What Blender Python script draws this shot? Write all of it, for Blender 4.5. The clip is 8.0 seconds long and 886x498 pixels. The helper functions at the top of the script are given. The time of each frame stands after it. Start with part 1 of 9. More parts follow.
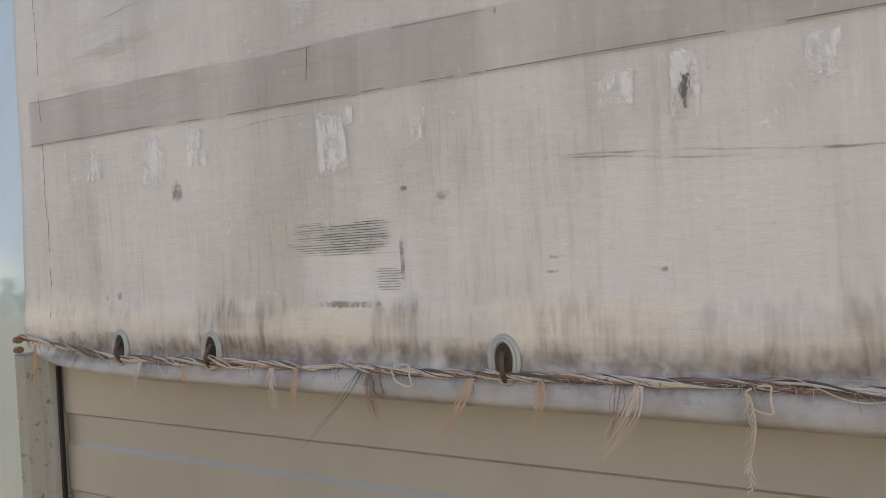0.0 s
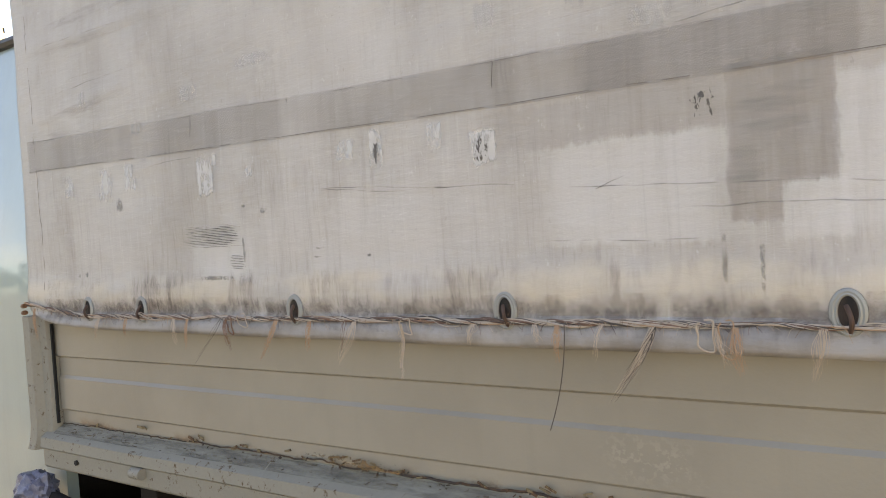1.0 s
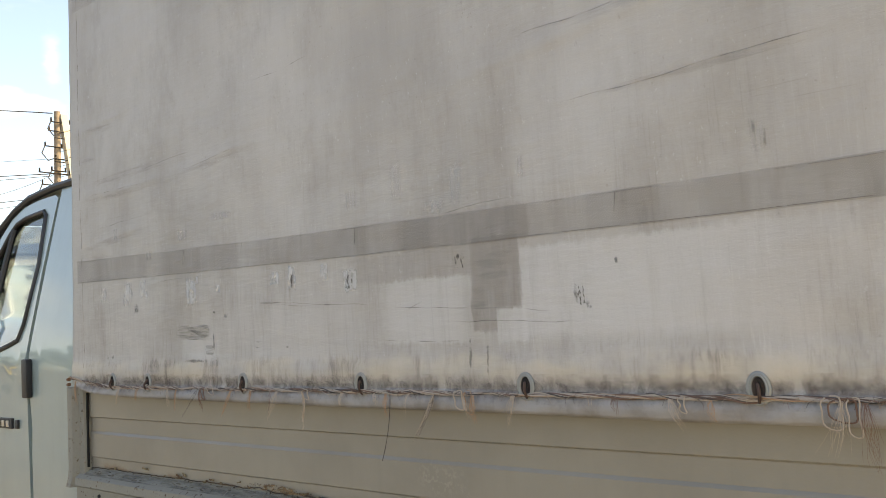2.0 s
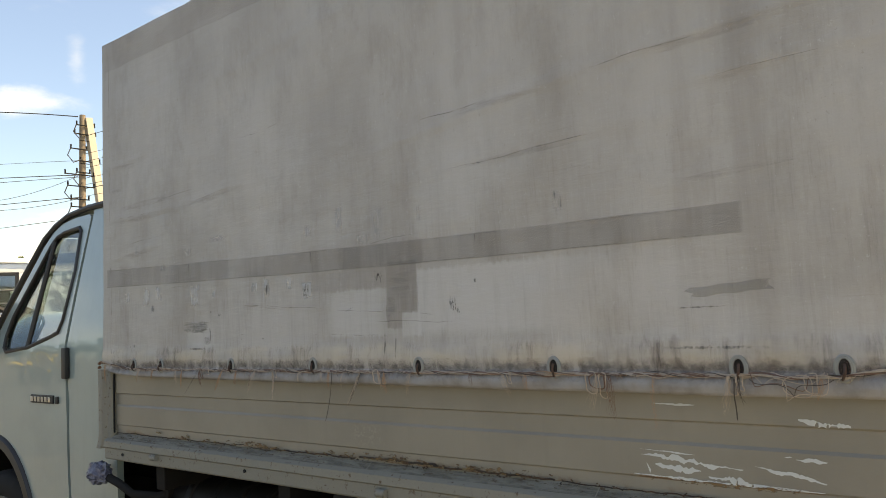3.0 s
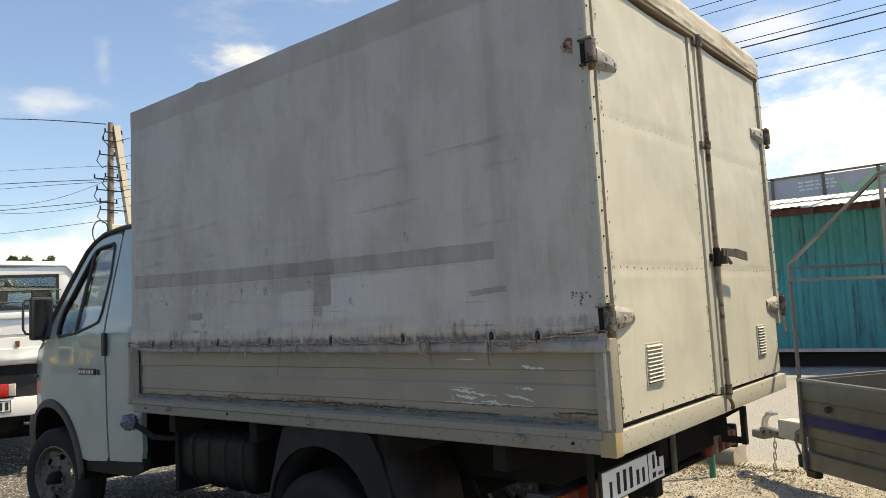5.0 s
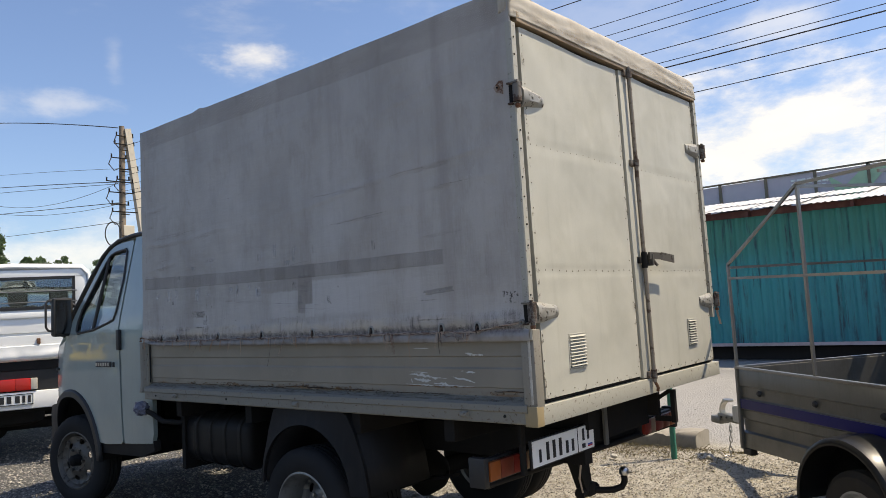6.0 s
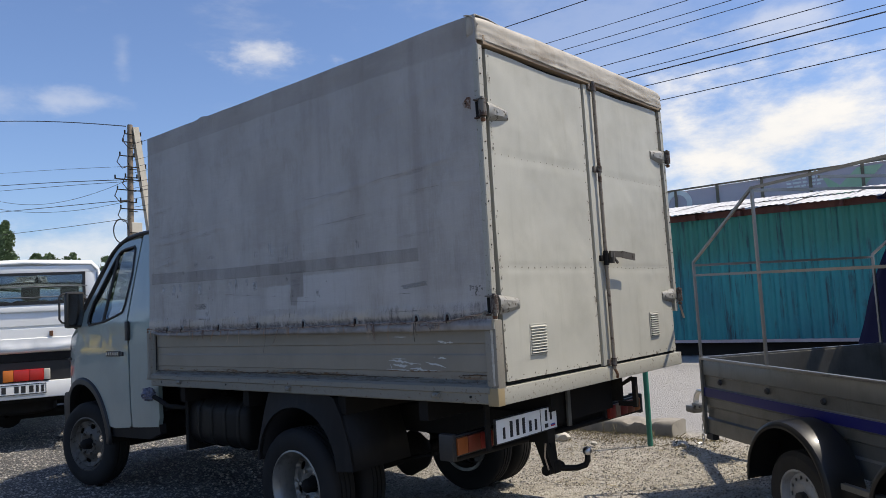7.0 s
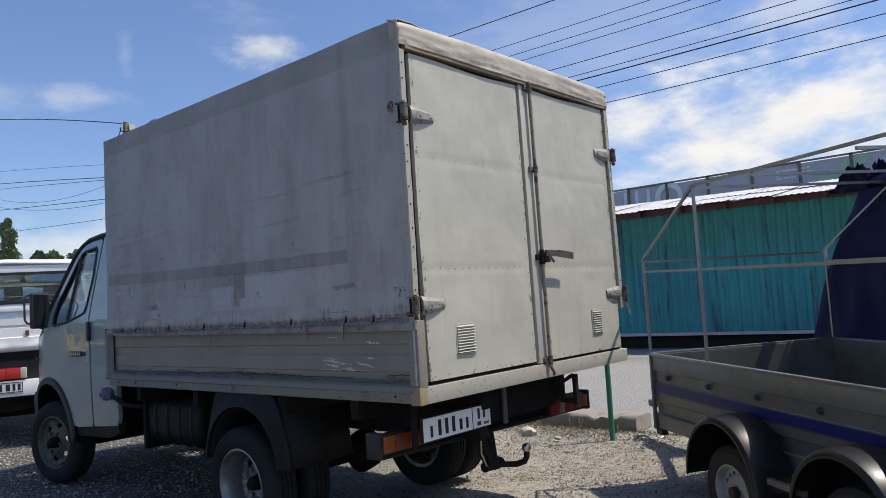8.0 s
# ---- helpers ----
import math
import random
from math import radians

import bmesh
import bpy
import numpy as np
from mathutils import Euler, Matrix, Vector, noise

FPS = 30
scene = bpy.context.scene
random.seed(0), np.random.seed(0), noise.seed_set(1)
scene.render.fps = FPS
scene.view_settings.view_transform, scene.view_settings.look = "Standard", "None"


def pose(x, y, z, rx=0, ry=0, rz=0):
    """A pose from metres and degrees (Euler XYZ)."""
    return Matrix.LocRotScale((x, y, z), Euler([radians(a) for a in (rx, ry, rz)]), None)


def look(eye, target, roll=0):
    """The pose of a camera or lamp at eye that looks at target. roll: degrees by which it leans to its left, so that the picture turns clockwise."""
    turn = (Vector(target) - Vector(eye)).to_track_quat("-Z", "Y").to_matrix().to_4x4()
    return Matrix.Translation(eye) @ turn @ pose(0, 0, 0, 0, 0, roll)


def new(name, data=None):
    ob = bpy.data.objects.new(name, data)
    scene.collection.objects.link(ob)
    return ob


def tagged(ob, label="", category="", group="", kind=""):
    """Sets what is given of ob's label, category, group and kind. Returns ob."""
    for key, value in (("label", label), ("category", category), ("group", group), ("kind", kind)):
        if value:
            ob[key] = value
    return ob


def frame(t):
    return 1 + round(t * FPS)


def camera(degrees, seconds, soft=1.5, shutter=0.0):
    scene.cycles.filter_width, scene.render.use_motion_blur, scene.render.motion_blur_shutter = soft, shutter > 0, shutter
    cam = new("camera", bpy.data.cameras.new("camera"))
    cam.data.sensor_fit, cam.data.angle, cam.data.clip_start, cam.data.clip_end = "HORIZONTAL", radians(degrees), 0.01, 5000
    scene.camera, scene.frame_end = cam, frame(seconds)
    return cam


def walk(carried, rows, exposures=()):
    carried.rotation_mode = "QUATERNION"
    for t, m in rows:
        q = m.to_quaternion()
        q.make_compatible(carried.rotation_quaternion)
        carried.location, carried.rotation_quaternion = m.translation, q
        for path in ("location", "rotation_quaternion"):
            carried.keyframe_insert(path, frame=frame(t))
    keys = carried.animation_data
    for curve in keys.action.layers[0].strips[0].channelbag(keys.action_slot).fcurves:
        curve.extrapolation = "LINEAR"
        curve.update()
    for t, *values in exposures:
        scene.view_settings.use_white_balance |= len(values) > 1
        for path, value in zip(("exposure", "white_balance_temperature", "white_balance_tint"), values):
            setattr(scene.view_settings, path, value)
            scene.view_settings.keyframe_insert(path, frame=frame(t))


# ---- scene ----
cam = camera(62.1, 8.0, soft=0.85)
PATH = [
    (0, (-1.826, -0.715, 1.383), (-2.853, 1.001, 1.37), -3.4),
    (0.5, (-1.516, -0.797, 1.385), (-2.54, 0.92, 1.326), -3.8),
    (1, (-1.234, -0.961, 1.381), (-2.33, 0.711, 1.328), -3.9),
    (1.5, (-0.889, -1.091, 1.4), (-2.036, 0.546, 1.478), -3.5),
    (1.7, (-0.758, -1.165, 1.421), (-1.912, 0.462, 1.556), -3.7),
    (2.8, (-0.08, -1.559, 1.403), (-1.297, 0.019, 1.573), -3.1),
    (3, (0.033, -1.623, 1.409), (-1.183, -0.044, 1.576), -3.1),
    (3.5, (0.307, -1.813, 1.398), (-0.922, -0.243, 1.565), -3.1),
    (4, (0.576, -1.974, 1.385), (-0.66, -0.411, 1.558), -3.0),
    (4.5, (0.878, -2.069, 1.367), (-0.371, -0.517, 1.538), -3.0),
    (5.8, (1.568, -2.448, 1.358), (0.286, -0.922, 1.518), -3.3),
    (6, (1.67, -2.475, 1.347), (0.385, -0.952, 1.507), -3.4),
    (6.5, (1.857, -2.565, 1.34), (0.563, -1.049, 1.499), -3.2),
    (7, (2.021, -2.652, 1.315), (0.721, -1.14, 1.469), -3.2),
    (7.5, (2.179, -2.626, 1.321), (0.876, -1.115, 1.465), -3.5),
    (8, (2.341, -2.443, 1.33), (1.029, -0.939, 1.466), -3.7),
]
EXPOSURES = [(0.0, 1.95, 14500, 15), (1.0, 2.12, 14500, 13), (1.5, 2.09, 14500, 12), (1.7, 1.97, 14300, 11), (2.8, 1.17, 13200, 8), (3.5, 1.12, 12800, 5), (4.5, 0.77, 10700, 3), (5.8, 0.37, 8400, 9), (6.5, 0.13, 7500, 9), (7.0, 0.03, 7150, 10), (8.0, -0.01, 7000, 10)]
walk(cam, [(t, look(eye, target, roll)) for t, eye, target, roll in PATH], EXPOSURES)


# ---- world, sun ----
SUN_DIR = Vector((1.0, 0.84, 2.35)).normalized()
elev, azim = math.asin(SUN_DIR.z), math.atan2(SUN_DIR.x, SUN_DIR.y)


class Nodes:
    """Small helper to write node trees as expressions."""

    def __init__(self, tree):
        self.t = tree

    def put(self, socket, value):
        if value is None:
            return
        if isinstance(value, bpy.types.NodeSocket):
            self.t.links.new(value, socket)
        elif isinstance(value, (tuple, list)) and len(value) == 3 and len(socket.default_value) == 4:
            socket.default_value = (*value, 1.0)
        else:
            socket.default_value = value

    def node(self, kind):
        return self.t.nodes.new(kind)

    def math(self, op, a, b=None, c=None, clamp=False):
        n = self.node("ShaderNodeMath")
        n.operation, n.use_clamp = op, clamp
        for s, v in zip(n.inputs, (a, b, c)):
            self.put(s, v)
        return n.outputs[0]

    def vmul(self, v, k):
        n = self.node("ShaderNodeVectorMath")
        n.operation = "MULTIPLY"
        self.put(n.inputs[0], v)
        n.inputs[1].default_value = k
        return n.outputs[0]

    def noise(self, vec, scale, detail=4.0, rough=0.55, colour=False):
        n = self.node("ShaderNodeTexNoise")
        self.put(n.inputs["Vector"], vec)
        n.inputs["Scale"].default_value, n.inputs["Detail"].default_value, n.inputs["Roughness"].default_value = scale, detail, rough
        return n.outputs["Color" if colour else 0]

    def voronoi(self, vec, scale, feature="F1", out="Distance"):
        n = self.node("ShaderNodeTexVoronoi")
        n.feature = feature
        self.put(n.inputs["Vector"], vec)
        n.inputs["Scale"].default_value = scale
        return n.outputs[out]

    def step(self, v, a, b, lo=0.0, hi=1.0):
        n = self.node("ShaderNodeMapRange")
        n.interpolation_type = "SMOOTHSTEP"
        for s, x in zip(n.inputs[:5], (v, a, b, lo, hi)):
            self.put(s, x)
        return n.outputs[0]

    def mix(self, fac, a, b, blend="MIX"):
        n = self.node("ShaderNodeMix")
        n.data_type, n.blend_type = "RGBA", blend
        self.put(n.inputs[0], fac)
        self.put(n.inputs[6], a)
        self.put(n.inputs[7], b)
        return n.outputs[2]

    def bump(self, height, strength, distance=0.002, normal=None):
        n = self.node("ShaderNodeBump")
        n.inputs["Strength"].default_value, n.inputs["Distance"].default_value = strength, distance
        self.put(n.inputs["Height"], height)
        if normal is not None:
            self.put(n.inputs["Normal"], normal)
        return n.outputs[0]

    def place(self):
        return self.node("ShaderNodeTexCoord").outputs["Object"]

    def split(self, v):
        n = self.node("ShaderNodeSeparateXYZ")
        self.put(n.inputs[0], v)
        return n.outputs

    def boxmask(self, u, w, x0, x1, z0, z1, s=0.006, sz=None):
        sz = sz or s
        a = self.math("MINIMUM", self.step(u, x0 - s, x0 + s), self.step(u, x1 - s, x1 + s, 1.0, 0.0))
        b = self.math("MINIMUM", self.step(w, z0 - sz, z0 + sz), self.step(w, z1 - sz, z1 + sz, 1.0, 0.0))
        return self.math("MULTIPLY", a, b)


def material(name, base=(0.5, 0.5, 0.5), rough=0.5, metal=0.0):
    m = bpy.data.materials.new(name)
    m.use_nodes = True
    g = Nodes(m.node_tree)
    b = m.node_tree.nodes["Principled BSDF"]
    b.inputs["Base Color"].default_value = (*base, 1.0)
    b.inputs["Roughness"].default_value, b.inputs["Metallic"].default_value = rough, metal
    return m, g, b


world = bpy.data.worlds.new("sky")
scene.world = world
world.use_nodes = True
wg = Nodes(world.node_tree)
back = world.node_tree.nodes["Background"]
sky = wg.node("ShaderNodeTexSky")
sky.sky_type, sky.sun_disc, sky.sun_elevation, sky.sun_rotation = "NISHITA", False, elev, azim
sky.altitude, sky.air_density, sky.dust_density, sky.ozone_density = 200.0, 1.0, 1.5, 2.5
heading = wg.node("ShaderNodeTexCoord").outputs["Generated"]
hx, hy, hz = wg.split(heading)[:3]
bearing = wg.math("ARCTAN2", hy, hx)
height = wg.math("ARCSINE", hz)
ragged = wg.noise(wg.vmul(heading, (1.0, 1.0, 2.2)), 9.0, 9.0, 0.62)
wisps = wg.noise(wg.vmul(heading, (1.0, 1.0, 3.5)), 3.0, 8.0, 0.6)
cover = wg.math("MULTIPLY", wg.step(wisps, 0.58, 0.82), 0.30)
# cumulus banks: bearing, height, half-width, half-height (degrees), strength
# The last four lie out of view, thinned to dim the skylight on the cover.
for az, el, w, h, k in ((106.0, 10.5, 13.0, 5.0, 1.0), (96.0, 8.0, 10.0, 4.5, 0.9), (115.5, 12.0, 3.2, 2.6, 0.95), (143.3, 19.3, 3.6, 1.3, 0.72), (156.5, 15.6, 3.4, 0.8, 0.34), (163.0, 15.4, 3.0, 1.2, 0.22),
                        (154.0, 18.8, 0.7, 2.0, 0.17), (155.0, 5.0, 14.0, 2.6, 0.62), (106.0, 18.5, 7.0, 1.6, 0.45), (137.5, 24.0, 2.6, 0.9, 0.30), (117.0, 20.0, 14.0, 6.5, 0.16), (122.0, 14.0, 4.0, 1.6, 0.4), (70.0, 12.0, 14.0, 5.0, 0.6), (30.0, 14.0, 16.0, 5.0, 0.4),
                        (200.0, 9.0, 14.0, 4.0, 0.4), (250.0, 13.0, 14.0, 4.0, 0.3), (310.0, 11.0, 14.0, 4.0, 0.3)):
    dx = wg.math("WRAP", wg.math("SUBTRACT", bearing, radians(az)), math.pi, -math.pi)
    dx = wg.math("DIVIDE", dx, radians(w))
    dz = wg.math("DIVIDE", wg.math("SUBTRACT", height, radians(el)), radians(h))
    d = wg.math("SQRT", wg.math("ADD", wg.math("MULTIPLY", dx, dx), wg.math("MULTIPLY", dz, dz)))
    puff = wg.step(wg.math("SUBTRACT", wg.math("MULTIPLY", ragged, 2.6), wg.math("MULTIPLY", d, 0.75)), 0.30, 1.35)
    cover = wg.math("MAXIMUM", cover, wg.math("MULTIPLY", puff, k))
cover = wg.math("MULTIPLY", cover, wg.step(hz, -0.02, 0.05))
blue = wg.mix(1.0, sky.outputs[0], (0.86, 1.0, 1.27), "MULTIPLY")
wg.put(back.inputs["Color"], wg.mix(cover, blue, wg.mix(ragged, (5.3, 5.7, 6.4), (7.7, 7.75, 7.9))))
back.inputs["Strength"].default_value = 0.134

sun = new("sun", bpy.data.lights.new("sun", "SUN"))
sun.data.energy, sun.data.angle, sun.data.color = 5.0, radians(0.53), (1.0, 0.955, 0.885)
sun.matrix_world = look(SUN_DIR * 60, (0, 0, 0))


# ---- materials ----
def painted(name, base, rough=0.45, worn=(0.2, 0.17, 0.13), dirt=0.35, grain=0.15, metal=0.0, coat=0.0, scale=1.0, spec=0.5, coat_rough=0.13):
    """Old paint: broad cloudy dirt, fine grain, slight relief."""
    m, g, b = material(name, base, rough, metal)
    p = g.place()
    broad = g.noise(p, 2.3 * scale, 6.0, 0.6)
    runs = g.noise(g.vmul(p, (22.0, 22.0, 1.6)), 1.0 * scale, 5.0, 0.6)
    fine = g.noise(p, 160.0 * scale, 3.0, 0.6)
    c = g.mix(g.math("MULTIPLY", g.step(broad, 0.42, 0.75), dirt), base, worn)
    c = g.mix(g.math("MULTIPLY", g.step(runs, 0.5, 0.8), dirt * 0.6), c, worn)
    c = g.mix(g.math("MULTIPLY", fine, grain), c, tuple(x * 0.55 for x in base))
    g.put(b.inputs["Base Color"], c)
    g.put(b.inputs["Roughness"], g.math("ADD", rough - 0.06, g.math("MULTIPLY", broad, 0.2)))
    g.put(b.inputs["Normal"], g.bump(g.math("ADD", fine, g.math("MULTIPLY", broad, 3.0)), 0.12, 0.002))
    b.inputs["Coat Weight"].default_value = coat
    b.inputs["Coat Roughness"].default_value = coat_rough
    b.inputs["Specular IOR Level"].default_value = spec
    return m


def tarp_material():
    m, g, b = material("weathered_tarpaulin", (0.4, 0.39, 0.36), 0.62)
    p = g.place()
    x, y, z = g.split(p)[:3]
    wob = g.split(g.noise(p, 9.0, 5.0, 0.65, colour=True))
    u = g.math("ADD", x, g.math("MULTIPLY", g.math("SUBTRACT", wob[0], 0.5), 0.05))
    w = g.math("ADD", z, g.math("MULTIPLY", g.math("SUBTRACT", wob[1], 0.5), 0.05))
    u2 = g.math("ADD", x, g.math("MULTIPLY", g.math("SUBTRACT", wob[1], 0.5), 0.014))
    w2 = g.math("ADD", z, g.math("MULTIPLY", g.math("SUBTRACT", wob[2], 0.5), 0.014))
    fray = g.split(g.noise(g.vmul(p, (55.0, 55.0, 22.0)), 1.0, 5.0, 0.65, colour=True))
    u2 = g.math("ADD", u2, g.math("MULTIPLY", g.math("SUBTRACT", fray[0], 0.5), 0.020))
    w2 = g.math("ADD", w2, g.math("MULTIPLY", g.math("SUBTRACT", fray[1], 0.5), 0.030))
    fine = g.noise(p, 260.0, 3.0, 0.6)
    broad = g.noise(g.vmul(p, (1.0, 1.0, 0.7)), 2.2, 6.0, 0.6)
    low_part = g.step(z, 1.25, 2.0, 1.0, 0.30)
    runs = g.noise(g.vmul(p, (34.0, 34.0, 0.9)), 1.0, 6.0, 0.65)
    wide_runs = g.noise(g.vmul(p, (7.0, 7.0, 0.35)), 1.0, 5.0, 0.6)
    c = g.mix(g.step(broad, 0.3, 0.72), (0.432, 0.412, 0.388), (0.332, 0.311, 0.288))
    mott = g.noise(g.vmul(p, (5.0, 5.0, 2.2)), 1.0, 9.0, 0.7)
    c = g.mix(g.math("MULTIPLY", g.step(mott, 0.46, 0.70), 0.52), c, (0.26, 0.235, 0.205))
    c = g.mix(g.math("MULTIPLY", g.step(wide_runs, 0.47, 0.74), g.step(x, -1.6, -0.5, 0.20, 0.52)), c, (0.245, 0.216, 0.190))
    c = g.mix(g.math("MULTIPLY", g.math("MULTIPLY", g.step(runs, 0.48, 0.78), g.step(mott, 0.38, 0.62)), g.math("MULTIPLY", low_part, 0.42)), c, (0.21, 0.187, 0.163))
    hair = g.noise(g.vmul(p, (150.0, 150.0, 7.0)), 1.0, 5.0, 0.65)
    c = g.mix(g.math("MULTIPLY", g.math("MULTIPLY", g.step(hair, 0.52, 0.66), g.math("MULTIPLY", low_part, g.step(mott, 0.36, 0.66))), 0.42), c, (0.20, 0.180, 0.158))
    c = g.mix(g.math("MULTIPLY", g.math("MULTIPLY", g.step(hair, 0.46, 0.32), g.math("MULTIPLY", low_part, g.step(mott, 0.60, 0.36))), 0.34), c, (0.52, 0.508, 0.482))
    fleck = g.noise(g.vmul(p, (95.0, 95.0, 70.0)), 1.0, 4.0, 0.7)
    c = g.mix(g.math("MULTIPLY", g.step(fleck, 0.64, 0.70), 0.30), c, (0.19, 0.17, 0.15))
    c = g.mix(g.math("MULTIPLY", g.step(fleck, 0.36, 0.31), 0.35), c, (0.54, 0.53, 0.515))
    speck = g.voronoi(p, 70.0)
    c = g.mix(g.math("MULTIPLY", g.step(speck, 0.13, 0.07), g.step(mott, 0.62, 0.70)), c, (0.16, 0.14, 0.12))
    scrape = g.noise(g.vmul(p, (3.0, 3.0, 150.0)), 1.0, 3.0, 0.6)
    c = g.mix(g.math("MULTIPLY", g.math("MULTIPLY", g.step(scrape, 0.64, 0.70), g.step(broad, 0.5, 0.6)), 0.35), c, (0.22, 0.20, 0.18))
    # washed, paler areas under the seam strip
    pale = (0.475, 0.470, 0.462)
    ragged_pale = g.step(g.noise(g.vmul(p, (30.0, 30.0, 5.0)), 1.0, 6.0, 0.65), 0.30, 0.55)
    for x0, x1, z0, z1, sx, sz, k in ((-1.68, -1.437, 1.345, 1.486, 0.05, 0.006, 0.62), (-1.372, -1.30, 1.345, 1.411, 0.006, 0.006, 0.70), (-2.45, -2.28, 1.32, 1.40, 0.02, 0.02, 0.5),
                                      (-2.30, -1.70, 1.33, 1.45, 0.10, 0.04, 0.30), (-0.75, -0.52, 1.40, 1.51, 0.03, 0.03, 0.40), (-1.30, -1.02, 1.66, 1.90, 0.05, 0.06, 0.30), (-0.60, -0.10, 1.31, 1.40, 0.10, 0.03, 0.30), (-2.0, -1.62, 1.63, 1.72, 0.04, 0.02, 0.28)):
        c = g.mix(g.math("MULTIPLY", g.math("MULTIPLY", g.boxmask(u2, w2, x0, x1, z0, z1, sx, sz), g.math("ADD", 0.55, g.math("MULTIPLY", ragged_pale, 0.45))), k), c, pale)
    wash = g.math("MULTIPLY", g.math("MULTIPLY", g.step(u2, -1.320, -1.306), g.step(u, -1.02, -0.62, 1.0, 0.0)), g.math("MULTIPLY", g.step(w2, 1.33, 1.37), g.step(w2, 1.520, 1.535, 1.0, 0.0)))
    c = g.mix(g.math("MULTIPLY", g.math("MULTIPLY", wash, g.math("ADD", 0.6, g.math("MULTIPLY", ragged_pale, 0.4))), 0.74), c, pale)
    # dark damp-looking blot with a square foot, and the stained cloth above it
    brown = (0.190, 0.166, 0.150)
    d1 = g.math("MULTIPLY", g.boxmask(u2, w2, -1.78, -1.312, 1.486, 1.547, 0.05, 0.006), 0.42)
    d2 = g.boxmask(u2, w2, -1.434, -1.312, 1.412, 1.560, 0.004, 0.005)
    d3 = g.boxmask(u2, w2, -1.433, -1.372, 1.362, 1.43, 0.004, 0.004)
    d4 = g.math("MULTIPLY", g.boxmask(u2, w2, -1.61, -1.283, 1.546, 1.619, 0.006, 0.006), 0.55)
    dark = g.math("MAXIMUM", g.math("MAXIMUM", d1, d4), g.math("MAXIMUM", d2, d3))
    blotchy = g.math("ADD", 0.62, g.math("MULTIPLY", g.step(g.noise(g.vmul(p, (60.0, 60.0, 7.0)), 1.0, 5.0, 0.6), 0.3, 0.6), 0.38))
    c = g.mix(g.math("MULTIPLY", g.math("MULTIPLY", dark, blotchy), 0.66), c, brown)
    # punched and torn place near the rear end
    hole = g.math("MULTIPLY", g.boxmask(u, w, -0.105, -0.033, 1.359, 1.408, 0.006), g.step(g.noise(p, 60.0, 2.0, 0.5), 0.56, 0.60))
    c = g.mix(hole, c, (0.05, 0.045, 0.04))
    # yellowed strip and sooty run-off above the lashing
    yellow = g.math("MULTIPLY", g.boxmask(x, w, -4.0, -0.3, 1.268, 1.318, 0.05, 0.014), g.step(g.noise(g.vmul(p, (3.0, 3.0, 9.0)), 1.3, 5.0), 0.36, 0.62))
    c = g.mix(g.math("MULTIPLY", yellow, 0.70), c, (0.49, 0.425, 0.335))
    soot = g.math("MULTIPLY", g.boxmask(x, w, -3.4, 0.2, 1.20, 1.285, 0.02, 0.040), g.step(g.noise(g.vmul(p, (42.0, 42.0, 9.0)), 1.0, 7.0, 0.72), 0.42, 0.78))
    soot = g.math("MULTIPLY", soot, g.step(g.noise(g.vmul(p, (5.0, 5.0, 5.0)), 1.0, 5.0), 0.32, 0.60))
    c = g.mix(g.math("MULTIPLY", soot, 0.52), c, (0.115, 0.090, 0.074))
    # the hem, bluish and grimy
    hem = g.step(z, 1.236, 1.246, 1.0, 0.0)
    c = g.mix(g.math("MULTIPLY", hem, 0.85), c, g.mix(g.step(g.noise(p, 14.0, 5.0, 0.6), 0.35, 0.7), (0.250, 0.244, 0.243), (0.150, 0.134, 0.125)))
    c = g.mix(g.math("MULTIPLY", fine, 0.18), c, (0.2, 0.19, 0.18))
    g.put(b.inputs["Base Color"], c)
    b.inputs["Roughness"].default_value = 0.55
    weave = g.math("ADD", g.math("MULTIPLY", fine, 0.5), g.math("MULTIPLY", g.noise(g.vmul(p, (6.0, 6.0, 22.0)), 1.0, 6.0, 0.6), 6.0))
    weave = g.math("ADD", weave, g.math("MULTIPLY", g.noise(p, 1.6, 3.0, 0.5), 14.0))
    g.put(b.inputs["Normal"], g.bump(weave, 0.45, 0.0012))
    return m


def mark_material(name, base, cut=(0.40, 0.52), scale=(60.0, 60.0, 45.0), soft=0.10, strength=0.9, lines=0.0, soft_x=None, patch=0.0):
    """A worn, broken film on the cover: what is left of it is decided by noise and thins out to its edges."""
    m, g, b = material(name, base, 0.6)
    p = g.place()
    n = g.noise(g.vmul(p, scale), 1.0, 6.0, 0.7)
    q = g.split(g.node("ShaderNodeTexCoord").outputs["Generated"])
    sx = soft_x or soft
    ex = g.math("MULTIPLY", g.step(q[0], 0.0, sx), g.step(q[0], 1.0 - sx, 1.0, 1.0, 0.0))
    ez = g.math("MULTIPLY", g.step(q[2], 0.0, soft), g.step(q[2], 1.0 - soft, 1.0, 1.0, 0.0))
    fade = g.math("MULTIPLY", ex, ez)
    v = g.math("SUBTRACT", n, g.math("MULTIPLY", g.math("SUBTRACT", 1.0, fade), 0.30))
    k = g.step(v, cut[0], cut[1])
    if lines:
        z = g.math("ADD", g.split(p)[2], g.math("MULTIPLY", n, 0.004))
        k = g.math("MULTIPLY", k, g.step(g.math("SINE", g.math("MULTIPLY", z, lines)), -0.2, 0.5))
    if patch:
        k = g.math("MULTIPLY", k, g.step(g.noise(g.vmul(p, (1.0, 1.0, 0.5)), patch, 4.0, 0.6), 0.40, 0.64))
    g.put(b.inputs["Alpha"], g.math("MULTIPLY", k, strength))
    return m


